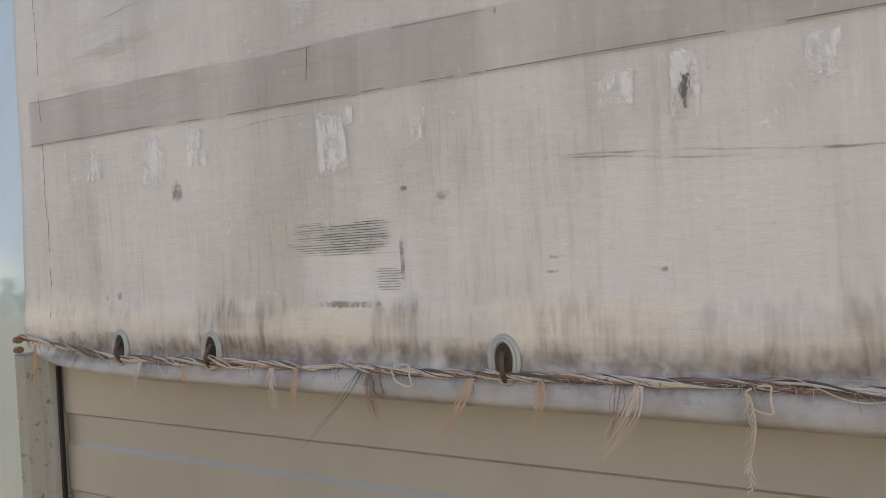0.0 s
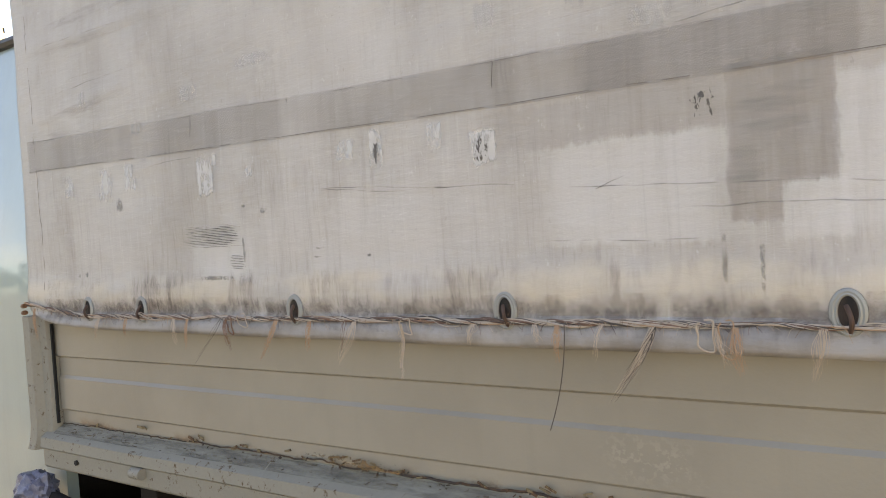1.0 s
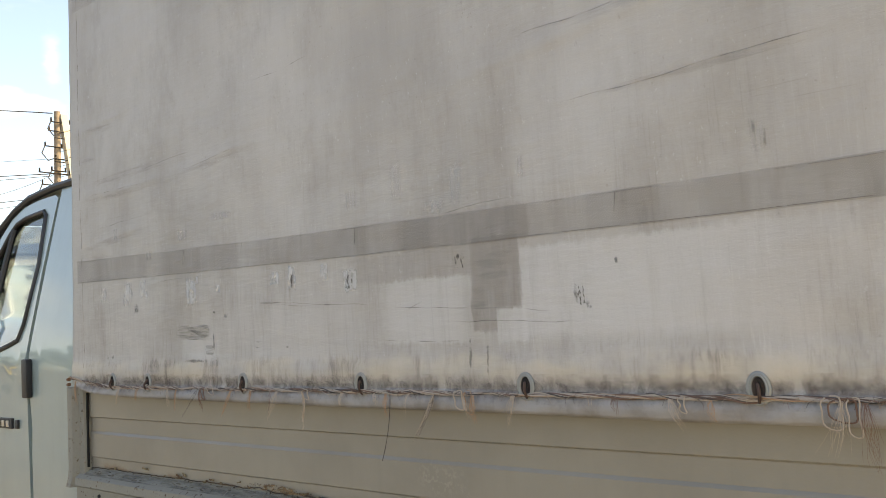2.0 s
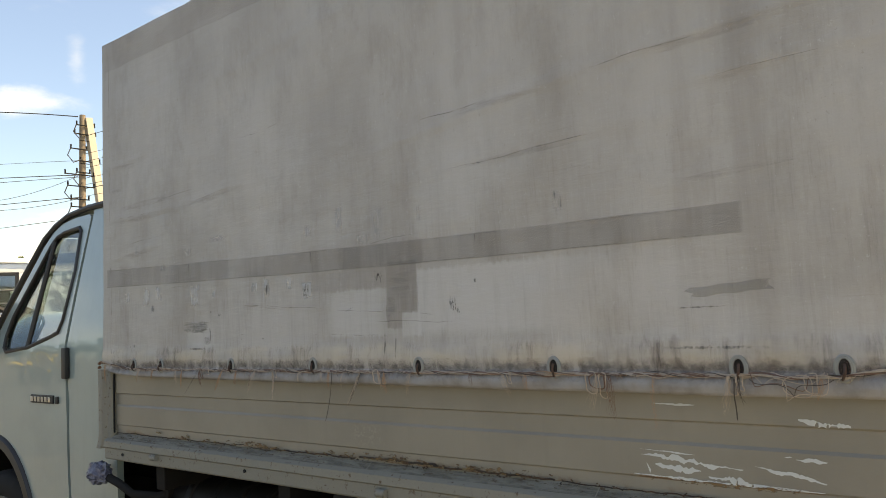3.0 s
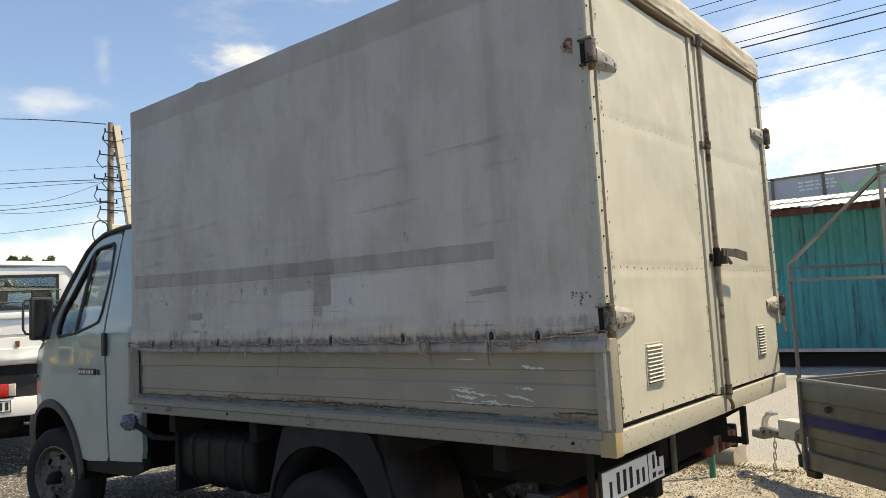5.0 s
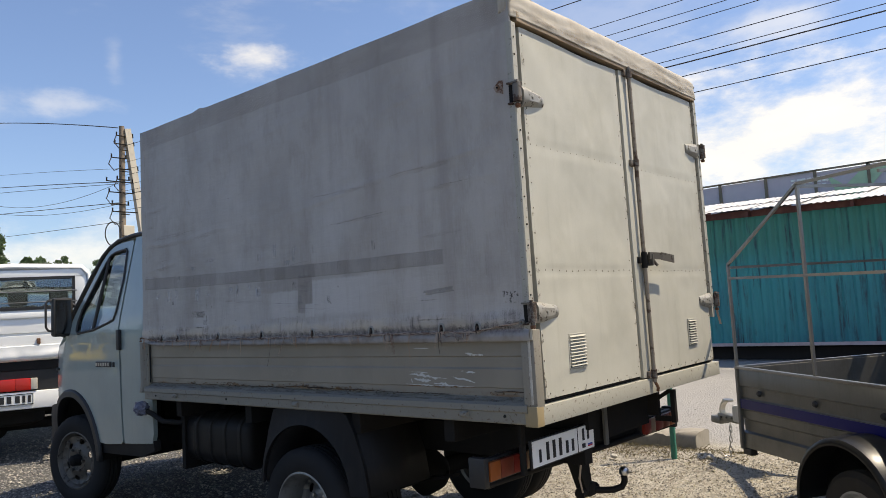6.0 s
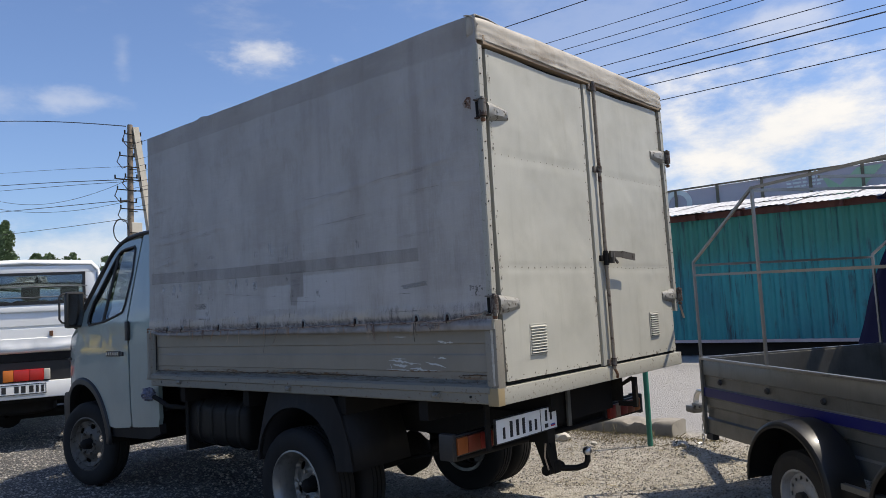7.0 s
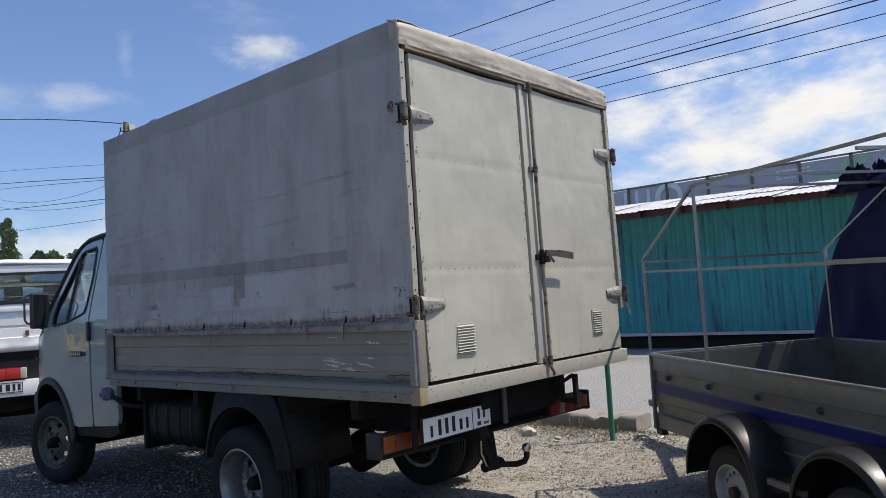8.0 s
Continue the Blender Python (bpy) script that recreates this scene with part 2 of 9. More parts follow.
def rusty(name, base, rust=(0.16, 0.065, 0.03), amount=0.5, rough=0.55, scale=9.0, metal=0.0):
    m, g, b = material(name, base, rough, metal)
    p = g.place()
    n = g.noise(p, scale, 8.0, 0.7)
    f = g.noise(p, 120.0, 3.0, 0.6)
    k = g.step(n, 0.62 - amount * 0.3, 0.72 - amount * 0.3)
    c = g.mix(k, g.mix(g.math("MULTIPLY", f, 0.5), base, tuple(v * 0.6 for v in base)), g.mix(f, rust, tuple(v * 0.4 for v in rust)))
    g.put(b.inputs["Base Color"], c)
    g.put(b.inputs["Roughness"], g.step(k, 0.0, 1.0, rough, 0.85))
    g.put(b.inputs["Normal"], g.bump(g.math("ADD", k, f), 0.3, 0.0015))
    return m


def board_material():
    """Drop-side paint: greenish beige, scraped to white in places, rust along its foot."""
    m, g, b = material("board_paint", (0.36, 0.345, 0.28), 0.42)
    p = g.place()
    x, y, z = g.split(p)[:3]
    wob = g.split(g.noise(p, 16.0, 6.0, 0.7, colour=True))
    u = g.math("ADD", x, g.math("MULTIPLY", g.math("SUBTRACT", wob[0], 0.5), 0.16))
    w = g.math("ADD", z, g.math("MULTIPLY", g.math("SUBTRACT", wob[1], 0.5), 0.03))
    broad = g.noise(p, 2.0, 6.0, 0.6)
    fine = g.noise(p, 180.0, 3.0, 0.6)
    c = g.mix(g.step(broad, 0.3, 0.75), (0.232, 0.212, 0.175), (0.182, 0.165, 0.136))
    c = g.mix(g.math("MULTIPLY", g.step(g.noise(g.vmul(p, (26.0, 26.0, 2.0)), 1.0, 5.0, 0.6), 0.5, 0.8), 0.22), c, (0.165, 0.15, 0.122))
    dust = g.math("MULTIPLY", g.boxmask(u, w, -1.62, -1.50, 1.02, 1.07, 0.03), g.step(g.noise(p, 120.0, 3.0), 0.5, 0.62))
    c = g.mix(g.math("MULTIPLY", dust, 0.12), c, (0.55, 0.53, 0.45))
    rust = g.math("MULTIPLY", g.step(w, 0.962, 0.992, 1.0, 0.0), g.step(g.noise(g.vmul(p, (5.0, 5.0, 9.0)), 1.3, 6.0, 0.7), 0.46, 0.58))
    streak = g.math("MULTIPLY", g.boxmask(u, z, -0.70, -0.30, 1.000, 1.006, 0.02, 0.002), 0.9)
    line = g.math("MULTIPLY", g.boxmask(u, z, -0.17, -0.04, 0.984, 0.990, 0.01, 0.002), 0.9)
    rust = g.math("MAXIMUM", rust, g.math("MAXIMUM", streak, line))
    c = g.mix(rust, c, g.mix(fine, (0.24, 0.12, 0.045), (0.06, 0.032, 0.02)))
    c = g.mix(g.math("MULTIPLY", fine, 0.12), c, (0.2, 0.19, 0.16))
    g.put(b.inputs["Base Color"], c)
    g.put(b.inputs["Roughness"], g.math("ADD", 0.26, g.math("MULTIPLY", broad, 0.2)))
    b.inputs["Coat Weight"].default_value = 0.25
    b.inputs["Coat Roughness"].default_value = 0.18
    g.put(b.inputs["Normal"], g.bump(g.math("ADD", g.math("MULTIPLY", broad, 8.0), g.math("ADD", fine, rust)), 0.2, 0.0015))
    return m


def ground_material():
    """Crushed gravel, trodden earth and a paler road beyond the kerb."""
    m, g, b = material("gravel_ground", (0.2, 0.19, 0.17), 0.9)
    p = g.place()
    x, y, z = g.split(p)[:3]
    wob = g.noise(p, 0.9, 5.0, 0.6)
    stones = g.voronoi(p, 46.0, out="Distance")
    tint = g.voronoi(p, 46.0, out="Color")
    small = g.noise(p, 90.0, 4.0, 0.7)
    lum = g.split(tint)[0]
    gravel = g.mix(g.step(lum, 0.25, 0.85), (0.035, 0.035, 0.034), (0.30, 0.29, 0.268))
    gravel = g.mix(g.step(stones, 0.25, 0.6), gravel, (0.07, 0.068, 0.064))
    earth = g.mix(g.noise(p, 3.5, 7.0, 0.7), (0.455, 0.42, 0.355), (0.255, 0.235, 0.19))
    earth = g.mix(g.math("MULTIPLY", g.step(small, 0.5, 0.75), 0.6), earth, (0.58, 0.53, 0.45))
    earth = g.mix(g.step(g.noise(p, 1.7, 5.0, 0.6), 0.55, 0.75), earth, (0.25, 0.215, 0.145))
    clod = g.noise(p, 17.0, 8.0, 0.75)
    broad = g.noise(p, 2.6, 6.0, 0.65)
    earth = g.mix(g.math("MULTIPLY", g.step(clod, 0.50, 0.60), g.step(broad, 0.30, 0.55, 0.25, 0.85)), earth, (0.15, 0.125, 0.092))
    crumbs = g.noise(p, 55.0, 6.0, 0.8)
    earth = g.mix(g.math("MULTIPLY", g.math("MULTIPLY", g.step(crumbs, 0.50, 0.66), g.step(broad, 0.38, 0.62)), 0.75), earth, (0.125, 0.105, 0.080))
    earth = g.mix(g.math("MULTIPLY", g.step(clod, 0.44, 0.30), 0.7), earth, (0.46, 0.43, 0.37))
    road = g.mix(g.noise(p, 1.2, 7.0, 0.7), (0.315, 0.303, 0.285), (0.25, 0.242, 0.23))
    road = g.mix(g.math("MULTIPLY", small, 0.4), road, (0.36, 0.345, 0.325))
    side = g.math("ADD", g.math("ADD", x, g.math("MULTIPLY", y, 0.55)), g.math("MULTIPLY", wob, 1.6))
    c = g.mix(g.step(side, -1.3, 0.5), gravel, earth)
    c = g.mix(g.step(g.math("ADD", y, g.math("MULTIPLY", wob, 0.7)), 4.3, 4.9), c, road)
    g.put(b.inputs["Base Color"], c)
    relief = g.math("ADD", g.math("MULTIPLY", stones, -1.0), g.math("ADD", g.math("MULTIPLY", small, 0.9), g.math("MULTIPLY", clod, 1.2)))
    g.put(b.inputs["Normal"], g.bump(relief, 0.7, 0.025))
    return m


def glass_material(name, tint=(0.75, 0.82, 0.80), gloss=0.02):
    m, g, b = material(name, tint, gloss)
    b.inputs["Transmission Weight"].default_value = 1.0
    b.inputs["IOR"].default_value = 1.45
    n = g.noise(g.place(), 30.0, 4.0)
    g.put(b.inputs["Roughness"], g.math("MULTIPLY", n, gloss * 2))
    return m


TARP = tarp_material()
FLAP = painted("flap_fabric", (0.40, 0.365, 0.305), 0.55, (0.24, 0.195, 0.14), 0.65, 0.15, scale=2.0)
STRIP = mark_material("seam_strip_fabric", (0.165, 0.144, 0.130), (0.05, 0.85), (8.0, 8.0, 1.6), soft=0.004, strength=0.30)
SCUFF = mark_material("pale_scuff", (0.58, 0.58, 0.572), (0.35, 0.57), (55.0, 55.0, 22.0), soft=0.22, strength=0.58)
FAINTSCUFF = mark_material("faint_scuff", (0.52, 0.52, 0.515), (0.30, 0.62), (90.0, 90.0, 10.0), soft=0.30, strength=0.26)
SMUDGE = mark_material("dark_smudge", (0.10, 0.09, 0.08), (0.36, 0.60), soft=0.42, strength=0.50)
SMEAR = mark_material("grey_smear", (0.225, 0.212, 0.198), (0.05, 0.30), (30.0, 30.0, 60.0), soft=0.20, strength=0.30)
HATCH = mark_material("rubbed_hatching", (0.09, 0.082, 0.075), (0.30, 0.50), (14.0, 14.0, 380.0), 0.30, 0.46, 2000.0)
DRAGCREASE = mark_material("drag_mark", (0.12, 0.10, 0.09), (0.38, 0.64), (12.0, 12.0, 60.0), 0.30, 0.42)
# Shade under the folds, painted as a dark film; two stains share it.
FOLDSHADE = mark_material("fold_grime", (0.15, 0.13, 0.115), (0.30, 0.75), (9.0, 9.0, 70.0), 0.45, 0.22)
CRACK = mark_material("cracked_coating", (0.06, 0.05, 0.045), (0.53, 0.58), (150.0, 150.0, 60.0), 0.30, 0.85)
RUNOFF = mark_material("sooty_run_off", (0.135, 0.074, 0.052), (0.36, 0.78), (58.0, 58.0, 5.0), 0.45, 0.54, soft_x=0.02, patch=7.0)
# Grime where the rope rubs, deepened to paint in the rope's shadow.
ROPEGRIMESHADE = mark_material("rope_grime", (0.095, 0.052, 0.036), (0.15, 0.80), (40.0, 40.0, 30.0), 0.48, 0.66, soft_x=0.02)
STREAKS = mark_material("rain_streaks", (0.15, 0.13, 0.115), (0.50, 0.74), (70.0, 70.0, 2.2), 0.12, 0.15, soft_x=0.02, patch=4.0)
CRACKRUST = rusty("cracked_rust", (0.035, 0.024, 0.018), (0.10, 0.05, 0.025), 0.5, 0.85, 40.0)
LEDGEDIRT = mark_material("ledge_dirt", (0.105, 0.090, 0.066), (0.34, 0.70), (10.0, 50.0, 50.0), 0.02, 0.55, soft_x=0.003)
DEBRIS = material("dry_litter", (0.085, 0.066, 0.048), 0.9)[0]
PRIMER = mark_material("bared_primer", (0.50, 0.52, 0.51), (0.30, 0.36), (60.0, 60.0, 160.0), 0.02, 0.92)
RUSTBLOOM = mark_material("rust_bloom", (0.17, 0.095, 0.038), (0.50, 0.60), (45.0, 45.0, 90.0), 0.30, 0.85)
BOARD = board_material()
LEDGE = rusty("ledge_paint", (0.205, 0.195, 0.163), (0.12, 0.075, 0.04), amount=0.16, rough=0.6, scale=55.0)
DOORS = painted("rear_door_paint", (0.440, 0.428, 0.368), 0.48, (0.315, 0.302, 0.248), 0.55, 0.2, coat=0.05, spec=0.35)
FRAMEP = rusty("rear_frame_paint", (0.375, 0.362, 0.308), (0.11, 0.068, 0.045), amount=0.15, rough=0.45, scale=42.0)
POST = rusty("post_paint", (0.235, 0.217, 0.180), (0.11, 0.07, 0.045), amount=0.12, rough=0.5, scale=48.0)
OCHRE = painted("ochre_primer", (0.29, 0.225, 0.125), 0.5, (0.20, 0.15, 0.09), 0.4)
CAB = painted("cab_paint", (0.225, 0.290, 0.280), 0.34, (0.165, 0.203, 0.198), 0.35, 0.04, coat=0.9, coat_rough=0.06)
GLOSSBLACK = painted("glossy_black_plastic", (0.012, 0.0115, 0.011), 0.34, (0.026, 0.023, 0.020), 0.5, 0.1, coat=0.12, spec=0.3)
BLACK = painted("black_plastic", (0.014, 0.014, 0.015), 0.45, (0.03, 0.028, 0.026), 0.5, 0.1)
MUD = painted("faded_black_plastic", (0.011, 0.0112, 0.0125), 0.55, (0.035, 0.033, 0.03), 0.6, 0.2, spec=0.18)
TANK = painted("tank_paint", (0.006, 0.006, 0.0062), 0.5, (0.014, 0.012, 0.010), 0.6, 0.2, spec=0.25)
DUSTYRUBBER = painted("dusty_rubber", (0.030, 0.027, 0.024), 0.8, (0.055, 0.048, 0.040), 0.6, 0.2, spec=0.25)
TRIM = painted("trailer_rim_paint", (0.34, 0.335, 0.325), 0.4, (0.16, 0.145, 0.125), 0.6, 0.15, metal=0.2, scale=4.0)
CHASSIS = painted("grimy_chassis", (0.010, 0.0095, 0.009), 0.75, (0.022, 0.018, 0.014), 0.6, 0.3, spec=0.18)
RUBBER = painted("tyre_rubber", (0.014, 0.014, 0.0145), 0.78, (0.03, 0.028, 0.026), 0.6, 0.2, spec=0.25)
GAPFILL = painted("dark_gap_fill", (0.012, 0.012, 0.012), 0.7, (0.03, 0.03, 0.03), 0.3, spec=0.18)
STEEL = rusty("wheel_steel", (0.095, 0.084, 0.070), (0.060, 0.046, 0.036), 0.30, 0.5, 22.0, 0.2)
SILVER = painted("silver_wheel_paint", (0.23, 0.23, 0.222), 0.34, (0.08, 0.068, 0.056), 0.85, 0.15, metal=0.5, scale=3.0)
ZINC = painted("galvanised_steel", (0.215, 0.210, 0.193), 0.36, (0.115, 0.11, 0.095), 0.65, 0.2, metal=0.6, scale=2.5)
BARE = painted("bare_tube_steel", (0.28, 0.275, 0.265), 0.32, (0.17, 0.15, 0.13), 0.45, 0.12, metal=0.8, scale=3.0)
RUST = rusty("rusty_iron", (0.13, 0.085, 0.06), (0.17, 0.075, 0.035), 0.9, 0.75, 30.0)
ROPE = painted("frayed_rope", (0.150, 0.088, 0.066), 0.9, (0.25, 0.135, 0.095), 0.6, 0.4, scale=8.0)
PALEROPE = painted("pale_fibre", (0.39, 0.325, 0.27), 0.9, (0.30, 0.22, 0.155), 0.5, 0.3, scale=8.0)
ORANGEROPE = painted("orange_fibre", (0.33, 0.215, 0.145), 0.9, (0.30, 0.15, 0.085), 0.5, 0.3, scale=8.0)
STITCH = painted("stitch_thread", (0.135, 0.115, 0.10), 0.9, (0.2, 0.18, 0.16), 0.5, scale=6.0)
DARKROPE = painted("dark_thread", (0.06, 0.05, 0.045), 0.9, (0.1, 0.08, 0.07), 0.4)
EYELET = painted("eyelet_metal", (0.24, 0.25, 0.24), 0.45, (0.28, 0.29, 0.27), 0.5, 0.2, metal=0.35, scale=6.0)
HOLE = painted("dark_inside", (0.006, 0.0055, 0.005), 0.85, (0.03, 0.025, 0.02), 0.3)
GLASS = glass_material("cab_glass", (0.50, 0.55, 0.54))
WHITE = painted("white_van_paint", (0.74, 0.75, 0.745), 0.28, (0.7, 0.7, 0.68), 0.25, 0.03, coat=0.3)
DULLRED = painted("dull_red_lens", (0.20, 0.020, 0.014), 0.3, (0.07, 0.015, 0.012), 0.5)
DULLAMBER = painted("dull_amber_lens", (0.28, 0.075, 0.018), 0.3, (0.15, 0.04, 0.012), 0.5)
REDLENS = painted("red_lamp_lens", (0.45, 0.02, 0.015), 0.2, (0.3, 0.02, 0.02), 0.3)
AMBER = painted("amber_lamp_lens", (0.62, 0.16, 0.02), 0.2, (0.4, 0.12, 0.02), 0.3)
CLEAR = painted("clouded_lamp_lens", (0.24, 0.165, 0.115), 0.3, (0.16, 0.10, 0.07), 0.5)
BROWNRED = painted("faded_red_lens", (0.17, 0.035, 0.018), 0.3, (0.08, 0.02, 0.012), 0.5)
PLATE = painted("plate_white", (0.78, 0.78, 0.76), 0.35, (0.6, 0.58, 0.52), 0.3, 0.05)
INK = painted("plate_black", (0.015, 0.015, 0.016), 0.5, (0.03, 0.03, 0.03), 0.2)
BLUEINK = painted("blue_mark", (0.03, 0.07, 0.32), 0.5, (0.05, 0.08, 0.2), 0.2)
REDINK = painted("red_mark", (0.5, 0.03, 0.04), 0.5, (0.3, 0.05, 0.05), 0.2)
YELLOW = painted("yellow_car_paint", (0.80, 0.56, 0.015), 0.3, (0.5, 0.33, 0.03), 0.2, 0.03, coat=0.4)
CHROME = painted("polished_steel", (0.50, 0.49, 0.48), 0.30, (0.4, 0.38, 0.35), 0.3, 0.05, metal=1.0)


def teal_material():
    m, g, b = material("teal_shed_paint", (0.02, 0.3, 0.3), 0.55)
    p = g.place()
    z = g.split(p)[2]
    broad = g.noise(p, 0.8, 5.0, 0.6)
    runs = g.noise(g.vmul(p, (9.0, 9.0, 0.55)), 1.0, 7.0, 0.7)
    patch = g.noise(g.vmul(p, (2.2, 2.2, 0.9)), 1.0, 7.0, 0.65)
    c = g.mix(g.step(broad, 0.35, 0.7), (0.011, 0.245, 0.258), (0.010, 0.185, 0.215))
    c = g.mix(g.step(g.math("ADD", z, g.math("MULTIPLY", broad, 0.8)), 1.9, 2.7), c, (0.022, 0.19, 0.15))
    c = g.mix(g.math("MULTIPLY", g.step(runs, 0.49, 0.63), g.step(patch, 0.38, 0.58)), c, (0.014, 0.045, 0.06))
    c = g.mix(g.math("MULTIPLY", g.math("MULTIPLY", g.step(runs, 0.60, 0.66), g.step(patch, 0.58, 0.66)), 0.7), c, (0.11, 0.065, 0.05))
    g.put(b.inputs["Base Color"], c)
    g.put(b.inputs["Normal"], g.bump(runs, 0.2, 0.004))
    return m


TEAL = teal_material()
SHEETROOF = painted("sheet_metal_roof", (0.60, 0.60, 0.59), 0.5, (0.27, 0.245, 0.225), 0.75, 0.15, metal=0.1, scale=1.6)
REDWOOD = painted("red_painted_timber", (0.085, 0.026, 0.021), 0.7, (0.20, 0.09, 0.065), 0.45, scale=2.5)
DARKBOARD = painted("underfloor_shade", (0.018, 0.015, 0.014), 0.8, (0.035, 0.03, 0.027), 0.5)
CONCRETE = painted("rough_concrete", (0.30, 0.272, 0.225), 0.9, (0.15, 0.135, 0.11), 0.75, 0.5, scale=4.0)
WOODPOLE = painted("weathered_pole_wood", (0.24, 0.19, 0.14), 0.85, (0.14, 0.11, 0.08), 0.6, 0.3, scale=2.0)
POLECON = painted("pole_concrete", (0.50, 0.46, 0.38), 0.85, (0.36, 0.33, 0.28), 0.5, 0.2)
GREENP = painted("green_post_paint", (0.018, 0.17, 0.12), 0.45, (0.04, 0.12, 0.08), 0.4)
TRAILBLUE = painted("blue_stripe_film", (0.010, 0.012, 0.12), 0.3, (0.05, 0.05, 0.12), 0.3)
BLUETARP = painted("blue_tarpaulin", (0.006, 0.007, 0.052), 0.6, (0.010, 0.010, 0.035), 0.5, 0.2, spec=0.2)
PURPLE = painted("hoarding_print", (0.60, 0.51, 0.57), 0.5, (0.40, 0.35, 0.44), 0.3)
PALEPRINT = painted("hoarding_letter", (0.85, 0.85, 0.85), 0.5, (0.6, 0.6, 0.6), 0.3)
GREENPRINT = painted("hoarding_green", (0.45, 0.62, 0.42), 0.5, (0.25, 0.36, 0.25), 0.3)
LEAF = painted("leaf_green", (0.10, 0.155, 0.065), 0.6, (0.05, 0.085, 0.035), 0.6, 0.3)
BARK = painted("bark", (0.12, 0.09, 0.065), 0.9, (0.07, 0.055, 0.04), 0.6, 0.4)
WIRE = painted("black_cable", (0.02, 0.02, 0.022), 0.6, (0.03, 0.03, 0.03), 0.2)
STONE = painted("pale_stone", (0.50, 0.47, 0.41), 0.85, (0.3, 0.28, 0.24), 0.5, 0.3, scale=6.0)
GRASS = painted("dry_grass", (0.26, 0.22, 0.13), 0.85, (0.13, 0.115, 0.06), 0.6, 0.2, scale=4.0)
BAG = painted("blue_plastic_bag", (0.085, 0.095, 0.145), 0.3, (0.30, 0.31, 0.35), 0.6, 0.2, scale=12.0)
SEAT = painted("seat_cloth", (0.05, 0.05, 0.055), 0.85, (0.08, 0.075, 0.07), 0.4)
GROUND = ground_material()


# ---- mesh helpers ----
IDENT = Matrix.Identity(4)


def thing(name, at, label, category, group="", kind=""):
    """An Empty at the base of a thing, which parents its parts."""
    e = new(name)
    e.location, e.empty_display_size = at, 0.2
    return tagged(e, label, category, group, kind)


def under(ob, parent):
    ob.parent = parent
    ob.matrix_parent_inverse = Matrix.Translation(parent.location).inverted() if parent.type == "EMPTY" else IDENT
    return ob


def to_mesh(name, bm, mat, smooth=False):
    bmesh.ops.recalc_face_normals(bm, faces=bm.faces[:])
    me = bpy.data.meshes.new(name)
    bm.to_mesh(me)
    bm.free()
    me.materials.append(mat)
    if smooth:
        me.shade_smooth()
        me.set_sharp_from_angle(angle=radians(38))
    return me


def part(name, bm, mat, parent=None, label="", smooth=False, kind=""):
    ob = new(name, to_mesh(name, bm, mat, smooth))
    if parent is not None:
        under(ob, parent)
    return tagged(ob, label, kind=kind)


def box(bm, x0, x1, y0, y1, z0, z1, bevel=0.0, m=None):
    vs = [bm.verts.new((x, y, z)) for x in (x0, x1) for y in (y0, y1) for z in (z0, z1)]
    fs = [bm.faces.new([vs[i] for i in f]) for f in ((0, 1, 3, 2), (4, 6, 7, 5), (0, 4, 5, 1), (2, 3, 7, 6), (0, 2, 6, 4), (1, 5, 7, 3))]
    if m is not None:
        bmesh.ops.transform(bm, matrix=m, verts=vs)
    if bevel:
        bmesh.ops.bevel(bm, geom=list({e for f in fs for e in f.edges}), offset=bevel, segments=2, affect="EDGES", profile=0.6)
    return bm


def tube(bm, pts, r, n=8, closed=False, r_end=None):
    """A round tube along points."""
    pts = [Vector(p) for p in pts]
    rings = []
    side = None
    for i, p in enumerate(pts):
        a, b = pts[max(i - 1, 0)], pts[min(i + 1, len(pts) - 1)]
        if closed:
            a, b = pts[i - 1], pts[(i + 1) % len(pts)]
        d = (b - a).normalized()
        if side is None:
            side = d.orthogonal().normalized()
        side = (side - d * side.dot(d)).normalized()
        up = d.cross(side)
        rr = r if r_end is None else r + (r_end - r) * i / (len(pts) - 1)
        rings.append([bm.verts.new(p + rr * (math.cos(t) * side + math.sin(t) * up)) for t in (2 * math.pi * k / n for k in range(n))])
    for i in range(len(rings) - (0 if closed else 1)):
        a, b = rings[i], rings[(i + 1) % len(rings)]
        for k in range(n):
            bm.faces.new((a[k], a[(k + 1) % n], b[(k + 1) % n], b[k]))
    if not closed:
        bm.faces.new(rings[0][::-1])
        bm.faces.new(rings[-1])
    return bm


def bar(bm, a, b, w, h=None):
    """A square bar between two points."""
    a, b = Vector(a), Vector(b)
    d = (b - a).normalized()
    up = Vector((0, 0, 1)) if abs(d.z) < 0.95 else Vector((1, 0, 0))
    s = d.cross(up).normalized()
    u = s.cross(d).normalized()
    h = h or w
    r = [[bm.verts.new(p + s * i * w / 2 + u * j * h / 2) for i, j in ((-1, -1), (1, -1), (1, 1), (-1, 1))] for p in (a, b)]
    for k in range(4):
        bm.faces.new((r[0][k], r[0][(k + 1) % 4], r[1][(k + 1) % 4], r[1][k]))
    bm.faces.new(r[0][::-1])
    bm.faces.new(r[1])
    return bm


